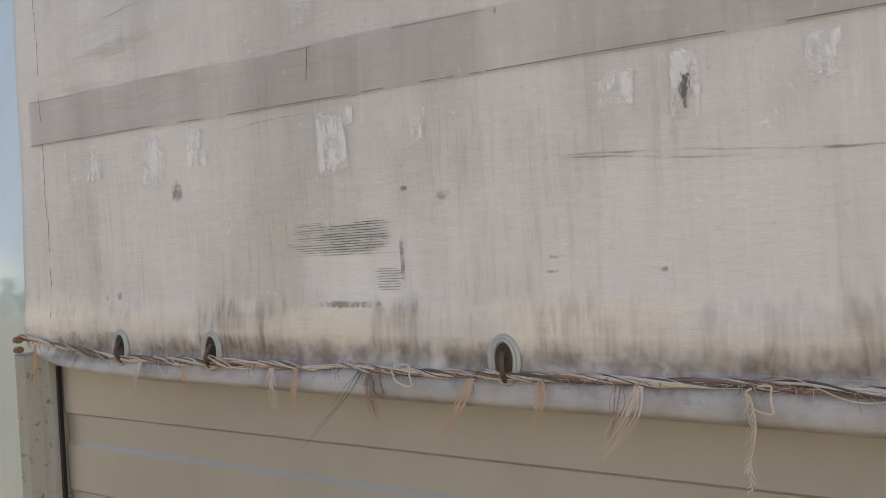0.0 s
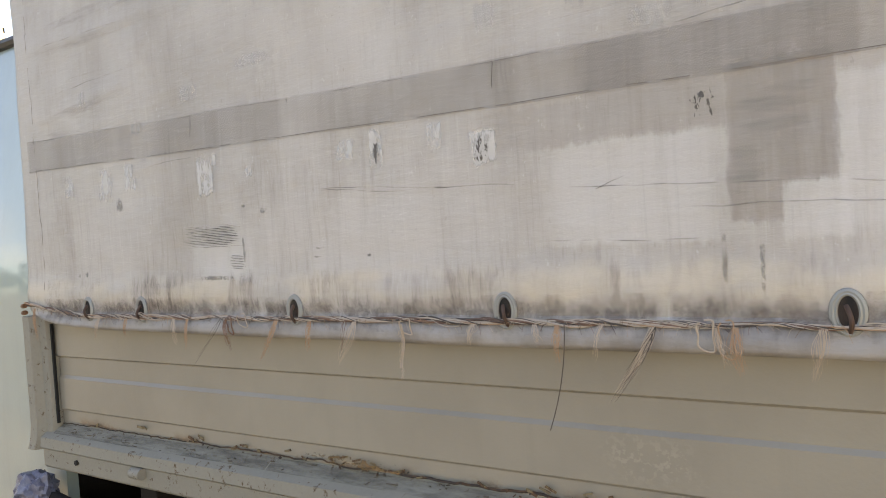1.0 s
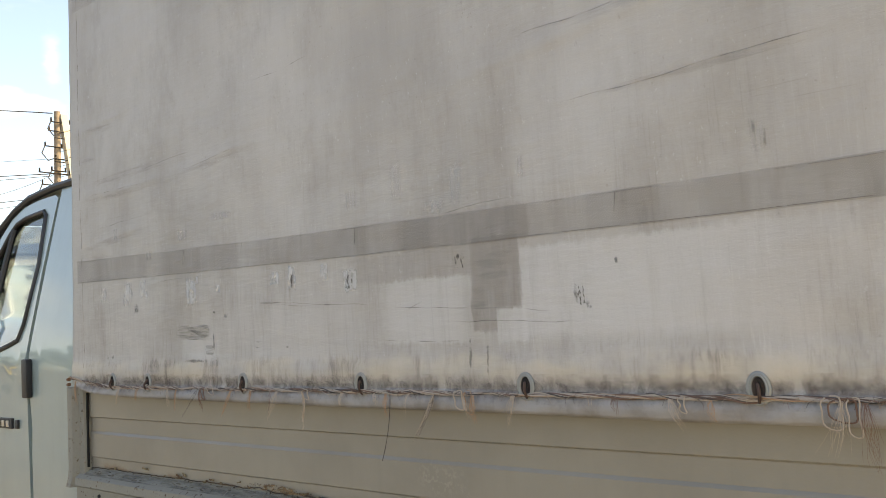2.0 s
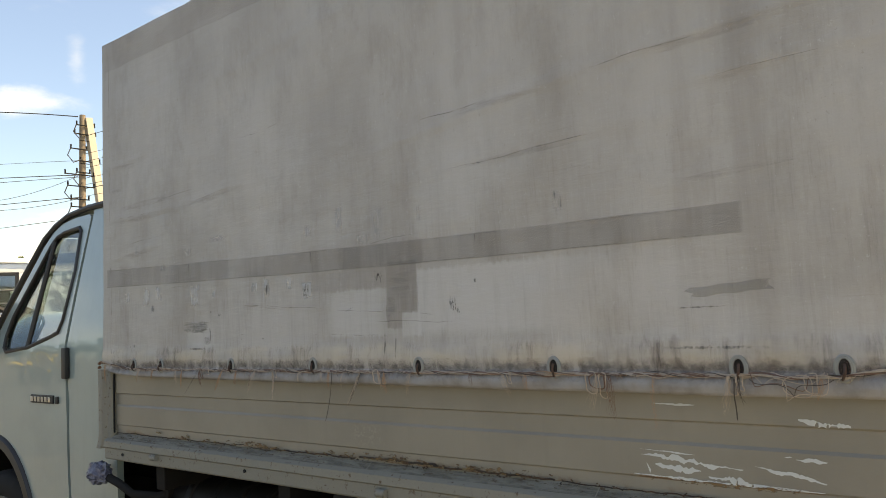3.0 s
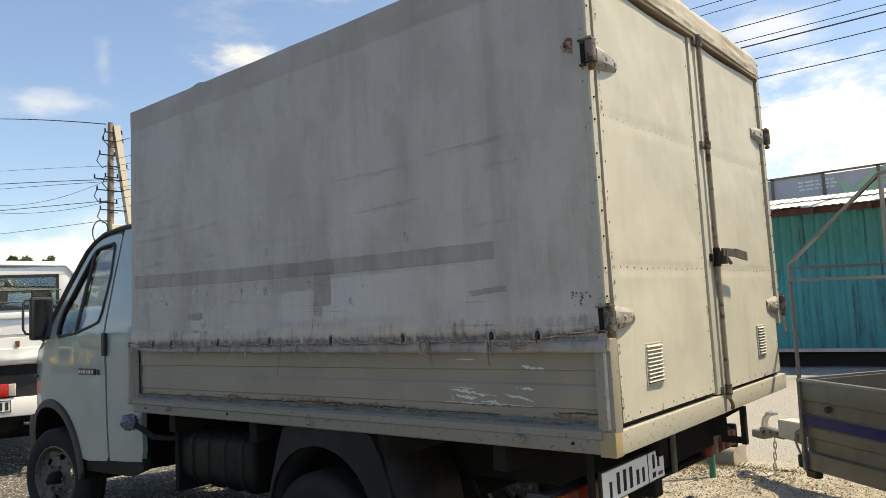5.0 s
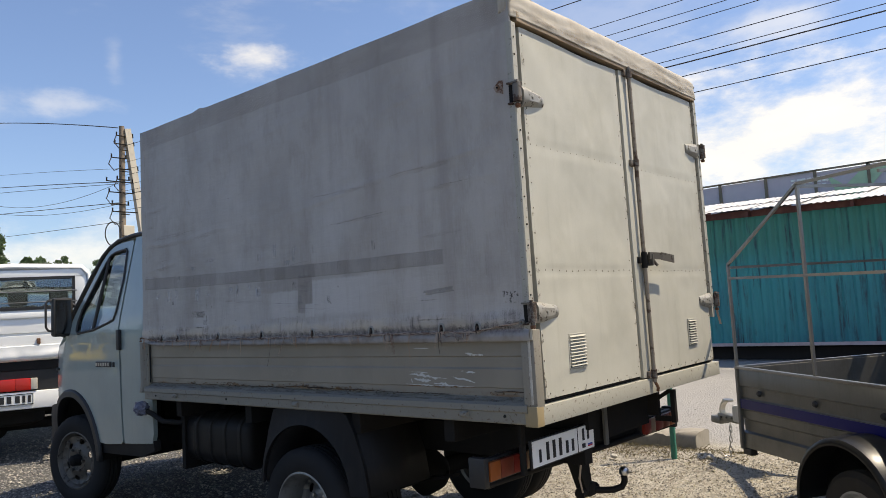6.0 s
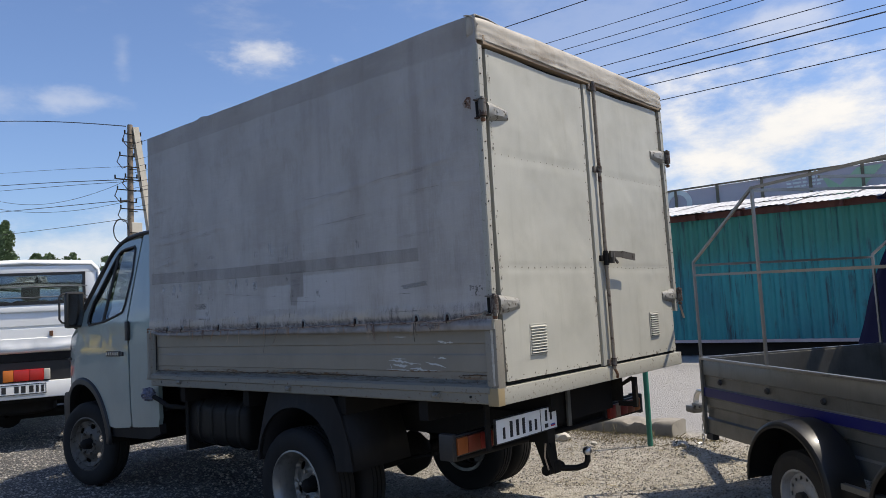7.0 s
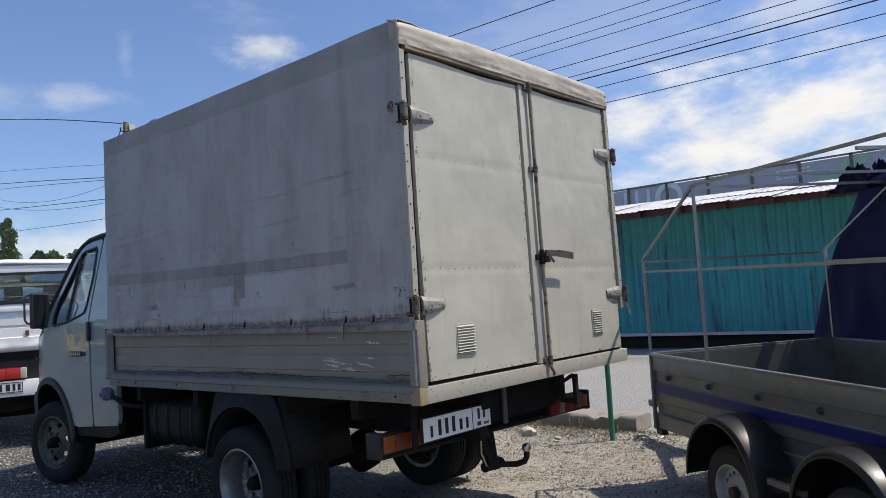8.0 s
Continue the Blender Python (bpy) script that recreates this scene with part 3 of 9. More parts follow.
def lathe(bm, profile, centre, axis="y", n=32, closed=True):
    """Turn a profile of (radius, offset along the axis) round an axis through centre."""
    c = Vector(centre)
    rings = []
    for r, o in profile:
        ring = []
        for k in range(n):
            t = 2 * math.pi * k / n
            v = {"y": (r * math.cos(t), o, r * math.sin(t)), "x": (o, r * math.cos(t), r * math.sin(t)), "z": (r * math.cos(t), r * math.sin(t), o)}[axis]
            ring.append(bm.verts.new(c + Vector(v)))
        rings.append(ring)
    last = len(rings) if closed else len(rings) - 1
    for i in range(last):
        a, b = rings[i], rings[(i + 1) % len(rings)]
        for k in range(n):
            bm.faces.new((a[k], a[(k + 1) % n], b[(k + 1) % n], b[k]))
    if not closed:
        for ring in (rings[0], rings[-1]):
            bm.faces.new(ring)
    return bm


def sheet(bm, nu, nv, fn):
    """A grid of points fn(u, v), u and v from 0 to 1."""
    g = [[bm.verts.new(fn(i / nu, j / nv)) for j in range(nv + 1)] for i in range(nu + 1)]
    for i in range(nu):
        for j in range(nv):
            bm.faces.new((g[i][j], g[i + 1][j], g[i + 1][j + 1], g[i][j + 1]))
    return g


def extrude_profile(bm, prof, x0, x1, cuts=1):
    """A closed profile of (y, z) drawn out along x."""
    rings = [[bm.verts.new((x0 + (x1 - x0) * i / cuts, y, z)) for y, z in prof] for i in range(cuts + 1)]
    n = len(prof)
    for a, b in zip(rings, rings[1:]):
        for k in range(n):
            bm.faces.new((a[k], a[(k + 1) % n], b[(k + 1) % n], b[k]))
    bm.faces.new(rings[0][::-1])
    bm.faces.new(rings[-1])
    return bm


def panel(outline, holes, fy, depth, step=0.09):
    """A sheet of (x, z) outline with holes, bent to y = fy(x, z), with a thickness towards +y."""
    bm = bmesh.new()
    edges = []
    for loop in (outline, *holes):
        vs = [bm.verts.new((x, 0, z)) for x, z in loop]
        edges += [bm.edges.new((vs[i], vs[(i + 1) % len(vs)])) for i in range(len(vs))]
    bmesh.ops.triangle_fill(bm, use_beauty=True, edges=edges, normal=(0, -1, 0))
    xs, zs = [p[0] for p in outline], [p[1] for p in outline]
    for k in range(1, int((max(xs) - min(xs)) / step) + 1):
        bmesh.ops.bisect_plane(bm, geom=bm.verts[:] + bm.edges[:] + bm.faces[:], plane_co=(min(xs) + k * step, 0, 0), plane_no=(1, 0, 0))
    for k in range(1, int((max(zs) - min(zs)) / step) + 1):
        bmesh.ops.bisect_plane(bm, geom=bm.verts[:] + bm.edges[:] + bm.faces[:], plane_co=(0, 0, min(zs) + k * step), plane_no=(0, 0, 1))
    front = bm.faces[:]
    made = bmesh.ops.extrude_face_region(bm, geom=front)
    inner = [v for v in made["geom"] if isinstance(v, bmesh.types.BMVert)]
    far = set(inner)
    for v in bm.verts:
        v.co.y = fy(v.co.x, v.co.z) + (depth if v in far else 0.0)
    return bm


def wavy(x, z, s, seed=0.0):
    return noise.noise(Vector((x * s + seed, z * s - seed, seed)))


# ---- ground and far setting ----
def fall(x, y):
    """The yard falls away slightly towards the trailer."""
    k = min(max((y - 2.3) / 1.3, 0.0), 1.0)
    far = min(max((math.hypot(x + 1, y - 1) - 9) / 8, 0.0), 1.0)
    return -0.0125 * min(max(x + 3.6, 0.0), 5.2) * (1 - k * k * (3 - 2 * k)) * (1 - far)


def build_ground():
    bm = bmesh.new()
    n = 90

    def q(u):
        t = 2 * u - 1
        return math.copysign(abs(t) ** 3.2 * 900 + abs(t) * 8, t)

    def fn(u, v):
        x, y = q(u) - 1.0, q(v) + 2.0
        d = math.hypot(x + 1, y - 2)
        z = 0.018 * noise.noise(Vector((x * 1.7, y * 1.7, 0.3))) + 0.008 * noise.noise(Vector((x * 6, y * 6, 1.3))) if d < 14 else 0.0
        return (x, y, z - 0.012 + fall(x, y))

    sheet(bm, n, n, fn)
    ob = part("ground", bm, GROUND, smooth=True)
    tagged(ob, "grey gravel and trodden dry earth of an open yard", "ground", kind="structure")


build_ground()

# ---- the truck ----
truck = thing("light_truck", (-2.2, 1.0, 0.0), "old pale blue light truck with weathered grey tarpaulin, on gravel", "truck")

FOLDS = (((-1.45, 1.90), (-0.72, 1.978), 0.0021), ((-0.72, 1.978), (-0.18, 2.012), 0.0025), ((-0.50, 1.888), (-0.26, 1.898), 0.0019), ((-0.26, 1.898), (0.0, 1.889), 0.0013),
         ((-3.03, 1.869), (-2.51, 1.863), 0.0027), ((-2.51, 1.863), (-2.10, 1.90), 0.0014), ((-3.03, 2.087), (-2.74, 2.112), 0.0021), ((-3.0, 1.70), (-2.6, 1.735), 0.0014),
         ((-2.15, 1.482), (-1.35, 1.40), 0.0008), ((-1.30, 1.80), (-0.55, 1.83), 0.0010), ((-0.60, 1.66), (-0.20, 1.70), 0.0008), ((-2.3, 2.3), (-1.2, 2.42), 0.0013), ((-1.0, 2.25), (-0.1, 2.40), 0.0013))


GROMMETS = (-2.822, -2.622, -2.177, -1.752, -1.310, -0.879, -0.439, -0.241)


def tarp_side(x, z):
    """How far the near side of the cover stands out (negative y) at a place."""
    y = 0.010 * wavy(x, z * 0.6, 1.3, 2.0) + 0.004 * wavy(x * 0.8, z, 4.5, 7.0) + 0.0012 * wavy(x, z, 17.0, 1.0)
    edge = min(1.0, (2.66 - z) / 0.12, (x + 3.06) / 0.10 + 0.1, (0.04 - x) / 0.10 + 0.1)
    y *= max(edge, 0.0)
    for (x0, z0), (x1, z1), a in FOLDS:
        dx, dz = x1 - x0, z1 - z0
        t = ((x - x0) * dx + (z - z0) * dz) / (dx * dx + dz * dz)
        if -0.1 < t < 1.1:
            h = (z - z0) - (t * dz) + 0.008 * wavy(x, 0, 6.0, 3.0)
            fade = min(1.0, max(0.0, (t + 0.1) / 0.25), max(0.0, (1.1 - t) / 0.25))
            y -= a * fade * math.exp(-(h / (0.020 if h > 0 else 0.011)) ** 2)
    # the slack of the lower edge: pulled in by the lashing, swelling below it, flat at the eyelets
    flat = y - 0.009
    y -= 0.007 * math.exp(-((z - 1.285) / 0.032) ** 2)
    if z < 1.248:
        k = (1.248 - z) / 0.045
        y -= 0.016 * math.sin(min(k, 1.0) * math.pi * 0.75) + 0.004 * wavy(x, 0, 3.0, 9.0) * k
    for gx in GROMMETS:
        if abs(x - gx) < 0.06 and z < 1.33:
            k = math.exp(-((x - gx) / 0.026) ** 4 - ((z - 1.252) / 0.044) ** 4)
            y += (flat - y) * k
    return y - 0.004


def hem(x):
    return 1.211 - 0.005 * (x + 3.0) + 0.040 * math.exp(-(x + 3.08) / 0.10) + 0.004 * wavy(x, 0, 2.5, 4.0)


def build_tarp():
    bm = bmesh.new()

    def near(u, v):
        x = -3.08 + 3.098 * u
        zb = hem(x)
        top = 2.652 + 0.006 * wavy(x, 0, 2.0, 5.0) + (0.012 * math.exp(-((x + 2.33) / 0.05) ** 2))
        z = zb + (top - zb) * v
        e = 0.010 * wavy(0, z, 4.0, 6.0) if u < 0.01 else 0.0
        return (x + e + 0.03 * (1 - u) ** 3 * (z - 1.2) / 1.45, tarp_side(x, z), z)

    g = sheet(bm, 300, 200, near)
    # roof, with shallow sag between the hoops
    top = [c[-1] for c in g]
    rows = [top]
    for j in range(1, 21):
        v = j / 20
        row = []
        for vert in top:
            x = vert.co.x
            crown = 0.018 * math.sin(math.pi * v) - 0.010 * abs(math.sin((x + 3.05) / 3.06 * math.pi * 4)) * math.sin(math.pi * v)
            row.append(bm.verts.new((x, 2.02 * v - 0.004, vert.co.z + crown + 0.006 * (1 if j == 1 else 0) - 0.24 * max(0.0, x + 0.08) * min(1.0, 6 * v))))
        rows.append(row)
    for a, b in zip(rows, rows[1:]):
        for i in range(len(a) - 1):
            bm.faces.new((a[i], a[i + 1], b[i + 1], b[i]))
    # far side and front
    low = [bm.verts.new((v.co.x, 2.016, 1.2)) for v in rows[-1]]
    for i in range(len(low) - 1):
        bm.faces.new((rows[-1][i], rows[-1][i + 1], low[i + 1], low[i]))
    sheet(bm, 14, 10, lambda u, v: (-3.052 - 0.02 * math.sin(math.pi * u), 0.0 + 2.016 * u, 1.25 + 1.40 * v))
    ob = part("tarpaulin", bm, TARP, truck, "weathered grey tarpaulin with dirt runs, scuffs and folds", smooth=True)
    s = ob.modifiers.new("thickness", "SOLIDIFY")
    s.thickness, s.offset = 0.003, 1.0
    # the roof cloth's edge, lapped over the side and sewn down
    bm = bmesh.new()

    def lap(u, v):
        x = -3.045 + 3.06 * u
        top = 2.655 + 0.006 * wavy(x, 0, 2.0, 5.0) + (0.012 * math.exp(-((x + 2.33) / 0.05) ** 2))
        low = 2.528 - 0.028 * u ** 3 + 0.006 * wavy(x, 0, 2.2, 2.0) + 0.003 * wavy(x, 0, 8.0, 6.0)
        z = low + (top - low) * v
        return (x, tarp_side(x, min(z, 2.645)) - 0.0040, z)

    sheet(bm, 160, 8, lap)
    part("roof_overlap", bm, mark_material("overlap_fabric", (0.20, 0.158, 0.120), (0.10, 0.72), (3.0, 3.0, 14.0), soft=0.16, strength=0.15, soft_x=0.01), truck, "browner edge of the roof cloth lapped over the side", smooth=True)
    # the flap that turns over the rear edge of the roof
    bm = bmesh.new()

    def flap(u, v):
        y = -0.012 + 2.044 * u
        t = v * 1.0
        sag = 0.005 * wavy(y, 0, 2.0, 8.0) + 0.004 * wavy(y, t, 5.0, 3.0) + 0.0014 * wavy(y, t * 0.5, 15.0, 6.0)
        crown = 0.014 * math.sin(math.pi * min(max(y / 2.02, 0), 1))
        corner = 0.014 * (math.exp(-(u / 0.02)) + math.exp(-((1 - u) / 0.02)))
        bend = min(t / 0.35, 1.0) * math.pi / 2
        x = -0.03 + 0.062 * math.sin(bend) + sag - corner + 0.004 * max(0, t - 0.35)
        z = 2.662 + crown * (1 - min(1, t * 1.4)) - 0.05 * (1 - math.cos(bend)) - max(0, t - 0.35) / 0.65 * (0.080 + 0.003 * wavy(y, 0, 2.0, 1.0))
        return (x, y, z)

    sheet(bm, 120, 18, flap)
    ob = part("rear_flap", bm, FLAP, truck, "sunlit beige tarpaulin flap folded over the rear edge", smooth=True)
    s = ob.modifiers.new("thickness", "SOLIDIFY")
    s.thickness, s.offset = 0.004, -1.0
    bm = bmesh.new()
    sheet(bm, 120, 6, lambda u, v: Vector(flap(0.01 + 0.98 * u, 0.62 + 0.37 * v)) + Vector((0.0025, 0, 0)))
    part("flap_stain", bm, mark_material("brown_stain", (0.115, 0.078, 0.048), (0.34, 0.62), (9.0, 9.0, 22.0), soft=0.5, strength=0.36, soft_x=0.02), truck, smooth=True)
    for y in (-0.008, 2.014):
        bm = bmesh.new()
        sheet(bm, 6, 8, lambda u, v: (-0.034 + 0.066 * u - 0.05 * u * v, y + (0.006 if y < 1 else -0.006) * u - 0.004 * math.sin(v * 3), 2.655 - 0.05 * u * u - (0.10 - 0.03 * u) * v))
        o = part("flap_corner", bm, FLAP, truck, smooth=True)
        s = o.modifiers.new("thickness", "SOLIDIFY")
        s.thickness = 0.004


build_tarp()


def seam_strip():
    """The darker strip sewn along the side, with its stitched edges."""
    def up(x):
        return 1.607 + 0.05 * max(0, (-x - 0.4) / 2.6) ** 1.7 + 0.003 * wavy(x, 0, 5.0)

    def lo(x):
        return 1.540 + 0.042 * max(0, (-x - 0.4) / 2.6) ** 1.7 + 0.003 * wavy(x, 0, 6.0, 3.0)

    bm = bmesh.new()
    sheet(bm, 220, 6, lambda u, v: ((x := -3.035 + 2.63 * u), tarp_side(x, (z := lo(x) + (up(x) - lo(x)) * v)) - 0.0060, z))
    ob = part("seam_strip", bm, STRIP, truck, "darker fabric strip sewn along the tarpaulin", smooth=True)
    for f, dz in ((up, -0.003), (lo, 0.003)):
        bm = bmesh.new()
        x = -3.03
        while x < -0.45:
            k = random.uniform(0.01, 0.05) if random.random() < 0.7 else 0.12
            z = f(x) + dz
            y = tarp_side(x, z) - 0.0068
            bar(bm, (x, y, z), (x + k, tarp_side(x + k, z) - 0.0068, f(x + k) + dz), 0.0005 if f is up else 0.0008)
            x += k + random.choice((0.002, 0.006, 0.02, 0.05) if f is lo else (0.02, 0.06, 0.12, 0.2))
        part("stitching", bm, STITCH, truck, "broken line of dark stitches", kind="stuff")
    for x in (-2.43, -1.755, -1.10):
        bm = bmesh.new()
        bar(bm, (x, tarp_side(x, 1.56) - 0.0066, lo(x) + 0.03), (x + 0.004, tarp_side(x, 1.6) - 0.0066, up(x) - 0.004), 0.0006)
        part("strip_joint", bm, DARKROPE, truck)
    # seam down the front edge
    bm = bmesh.new()
    z = 1.30
    while z < 2.6:
        k = random.uniform(0.02, 0.06)
        x = -3.0 + 0.004 * wavy(0, z, 9.0)
        bar(bm, (x, tarp_side(x, z) - 0.005, z), (x + random.uniform(-0.003, 0.003), tarp_side(x, z + k) - 0.005, z + k), 0.0005)
        z += k * 0.98 + random.choice((0.0, 0.0, 0.004, 0.03))
    part("stitching", bm, STITCH, truck, "broken line of dark stitches", kind="stuff")


seam_strip()


def cover_marks():
    """Scuffs, smudges, drag marks, cracks and painted fold shade on the near side of the cover, each a thin film on it.
    """
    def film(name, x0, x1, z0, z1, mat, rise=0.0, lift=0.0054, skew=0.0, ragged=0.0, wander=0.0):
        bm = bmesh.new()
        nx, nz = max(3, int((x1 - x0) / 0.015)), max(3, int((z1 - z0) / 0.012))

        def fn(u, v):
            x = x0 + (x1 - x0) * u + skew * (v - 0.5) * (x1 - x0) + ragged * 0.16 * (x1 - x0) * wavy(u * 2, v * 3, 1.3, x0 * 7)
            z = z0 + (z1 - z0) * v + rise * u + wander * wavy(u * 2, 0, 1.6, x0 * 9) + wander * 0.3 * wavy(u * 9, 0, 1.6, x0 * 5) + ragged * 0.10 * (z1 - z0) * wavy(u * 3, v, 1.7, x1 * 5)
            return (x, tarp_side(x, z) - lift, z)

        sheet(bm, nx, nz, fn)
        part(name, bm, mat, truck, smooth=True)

    for x0, x1, z0, z1 in ((-2.887, -2.849, 1.504, 1.566), (-2.751, -2.70, 1.485, 1.571), (-2.66, -2.615, 1.50, 1.575), (-2.420, -2.375, 1.467, 1.558),
                           (-2.385, -2.36, 1.53, 1.56), (-2.059, -2.024, 1.503, 1.548), (-1.995, -1.962, 1.474, 1.558), (-1.878, -1.846, 1.498, 1.552),
                           (-1.797, -1.753, 1.468, 1.532), (-1.475, -1.435, 1.63, 1.74), (-1.64, -1.60, 1.66, 1.76), (-2.46, -2.40, 1.66, 1.70), (-1.30, -1.285, 1.66, 1.72),
                           (-0.86, -0.83, 1.63, 1.70), (-1.78, -1.74, 1.66, 1.72), (-2.30, -2.20, 1.70, 1.73), (-2.80, -2.77, 1.70, 1.75), (-1.55, -1.49, 1.62, 1.66), (-2.285, -2.265, 1.50, 1.53), (-2.62, -2.58, 1.62, 1.655)):
        film("scuff", x0, x1, z0, z1, FAINTSCUFF if z0 > 1.6 else SCUFF, skew=random.uniform(-0.35, 0.45), ragged=1.0)
    film("hatching", -2.50, -2.298, 1.368, 1.428, HATCH)
    film("hatching", -2.43, -2.298, 1.372, 1.424, HATCH)
    film("hatching", -2.350, -2.298, 1.326, 1.366, HATCH)
    for x0, x1 in ((-3.0, -2.26), (-2.26, -1.52), (-1.52, -0.82), (-0.82, 0.0)):
        film("run_off", x0, x1, 1.252, 1.350, RUNOFF, lift=0.0044)
        film("run_off", x0, x1, 1.246, 1.292, RUNOFF, lift=0.0049)
        film("rain_streak_stain", x0, x1, 1.30, 1.535, STREAKS, lift=0.0040)
        film("rope_grime", x0, x1, 1.222, 1.280, ROPEGRIMESHADE, lift=0.0060)
    # Dark films under the folds: their shade put into the colour.
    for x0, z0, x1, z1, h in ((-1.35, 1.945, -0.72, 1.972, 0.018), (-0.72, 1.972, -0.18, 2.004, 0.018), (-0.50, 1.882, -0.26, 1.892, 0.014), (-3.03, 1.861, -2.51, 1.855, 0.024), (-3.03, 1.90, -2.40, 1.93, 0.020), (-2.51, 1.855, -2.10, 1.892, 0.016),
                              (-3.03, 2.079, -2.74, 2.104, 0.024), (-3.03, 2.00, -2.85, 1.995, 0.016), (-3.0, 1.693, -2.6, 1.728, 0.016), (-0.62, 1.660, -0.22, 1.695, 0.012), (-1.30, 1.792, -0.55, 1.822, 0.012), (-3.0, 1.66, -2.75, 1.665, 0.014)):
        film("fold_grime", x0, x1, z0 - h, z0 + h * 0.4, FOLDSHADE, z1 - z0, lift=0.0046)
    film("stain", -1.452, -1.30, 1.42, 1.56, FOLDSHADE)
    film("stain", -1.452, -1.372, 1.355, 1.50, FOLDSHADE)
    for x0, x1, z0, z1 in ((-2.475, -2.298, 1.309, 1.325), (-2.310, -2.298, 1.315, 1.43), (-2.262, -2.226, 1.428, 1.448), (-2.866, -2.844, 1.318, 1.343), (-2.836, -2.814, 1.322, 1.344),
                           (-2.70, -2.66, 1.452, 1.505), (-2.306, -2.284, 1.445, 1.455), (-2.135, -2.095, 1.359, 1.369), (-2.025, -1.995, 1.342, 1.352),
                           (-0.70, -0.30, 1.293, 1.306), (-0.62, -0.40, 1.384, 1.390), (-1.200, -1.184, 1.395, 1.465), (-1.178, -1.155, 1.39, 1.425), (-0.854, -0.843, 1.655, 1.705), (-0.838, -0.828, 1.635, 1.69),
                           (-1.449, -1.435, 1.25, 1.375), (-1.404, -1.392, 1.25, 1.365), (-2.14, -2.10, 1.345, 1.352), (-1.11, -1.10, 1.475, 1.495), (-2.60, -2.59, 1.97, 1.98), (-2.17, -2.165, 1.62, 1.635)):
        film("smudge", x0, x1, z0, z1, SMUDGE)
    film("smear", -0.535, -0.36, 1.408, 1.430, SMEAR, rise=0.010, ragged=1.0, wander=0.004)
    for x0, x1, z0, z1 in ((-1.988, -1.968, 1.478, 1.552), (-1.800, -1.760, 1.465, 1.530), (-1.485, -1.43, 1.49, 1.545), (-1.196, -1.162, 1.39, 1.46), (-0.108, -0.03, 1.355, 1.412), (-2.30, -2.29, 1.31, 1.32)):
        film("crack", x0, x1, z0, z1, CRACK, lift=0.0062)
    # Lines along the folds paint crease shade as colour; the others are drag marks.
    for x0, z0, x1, z1 in ((-2.22, 1.478, -1.60, 1.425), (-2.20, 1.468, -1.75, 1.437), (-1.75, 1.435, -1.15, 1.392), (-1.80, 1.36, -1.40, 1.345), (-1.55, 1.395, -1.10, 1.372), (-2.66, 1.548, -2.35, 1.560), (-2.08, 1.515, -2.00, 1.53),
                           (-1.62, 1.418, -1.55, 1.44), (-3.03, 1.868, -2.51, 1.862), (-2.51, 1.862, -2.10, 1.899), (-2.70, 1.90, -2.30, 1.93), (-3.03, 1.745, -2.45, 1.77), (-1.35, 1.95, -0.9, 1.97), (-0.9, 1.968, -0.35, 1.995), (-0.50, 1.886, -0.10, 1.89), (-1.60, 1.62, -1.2, 1.635), (-2.2, 2.05, -1.8, 2.08), (-1.30, 1.792, -0.55, 1.822)):
        film("drag_mark", x0, x1, z0 - 0.0009, z0 + 0.0009, DRAGCREASE, z1 - z0, wander=0.007)


cover_marks()

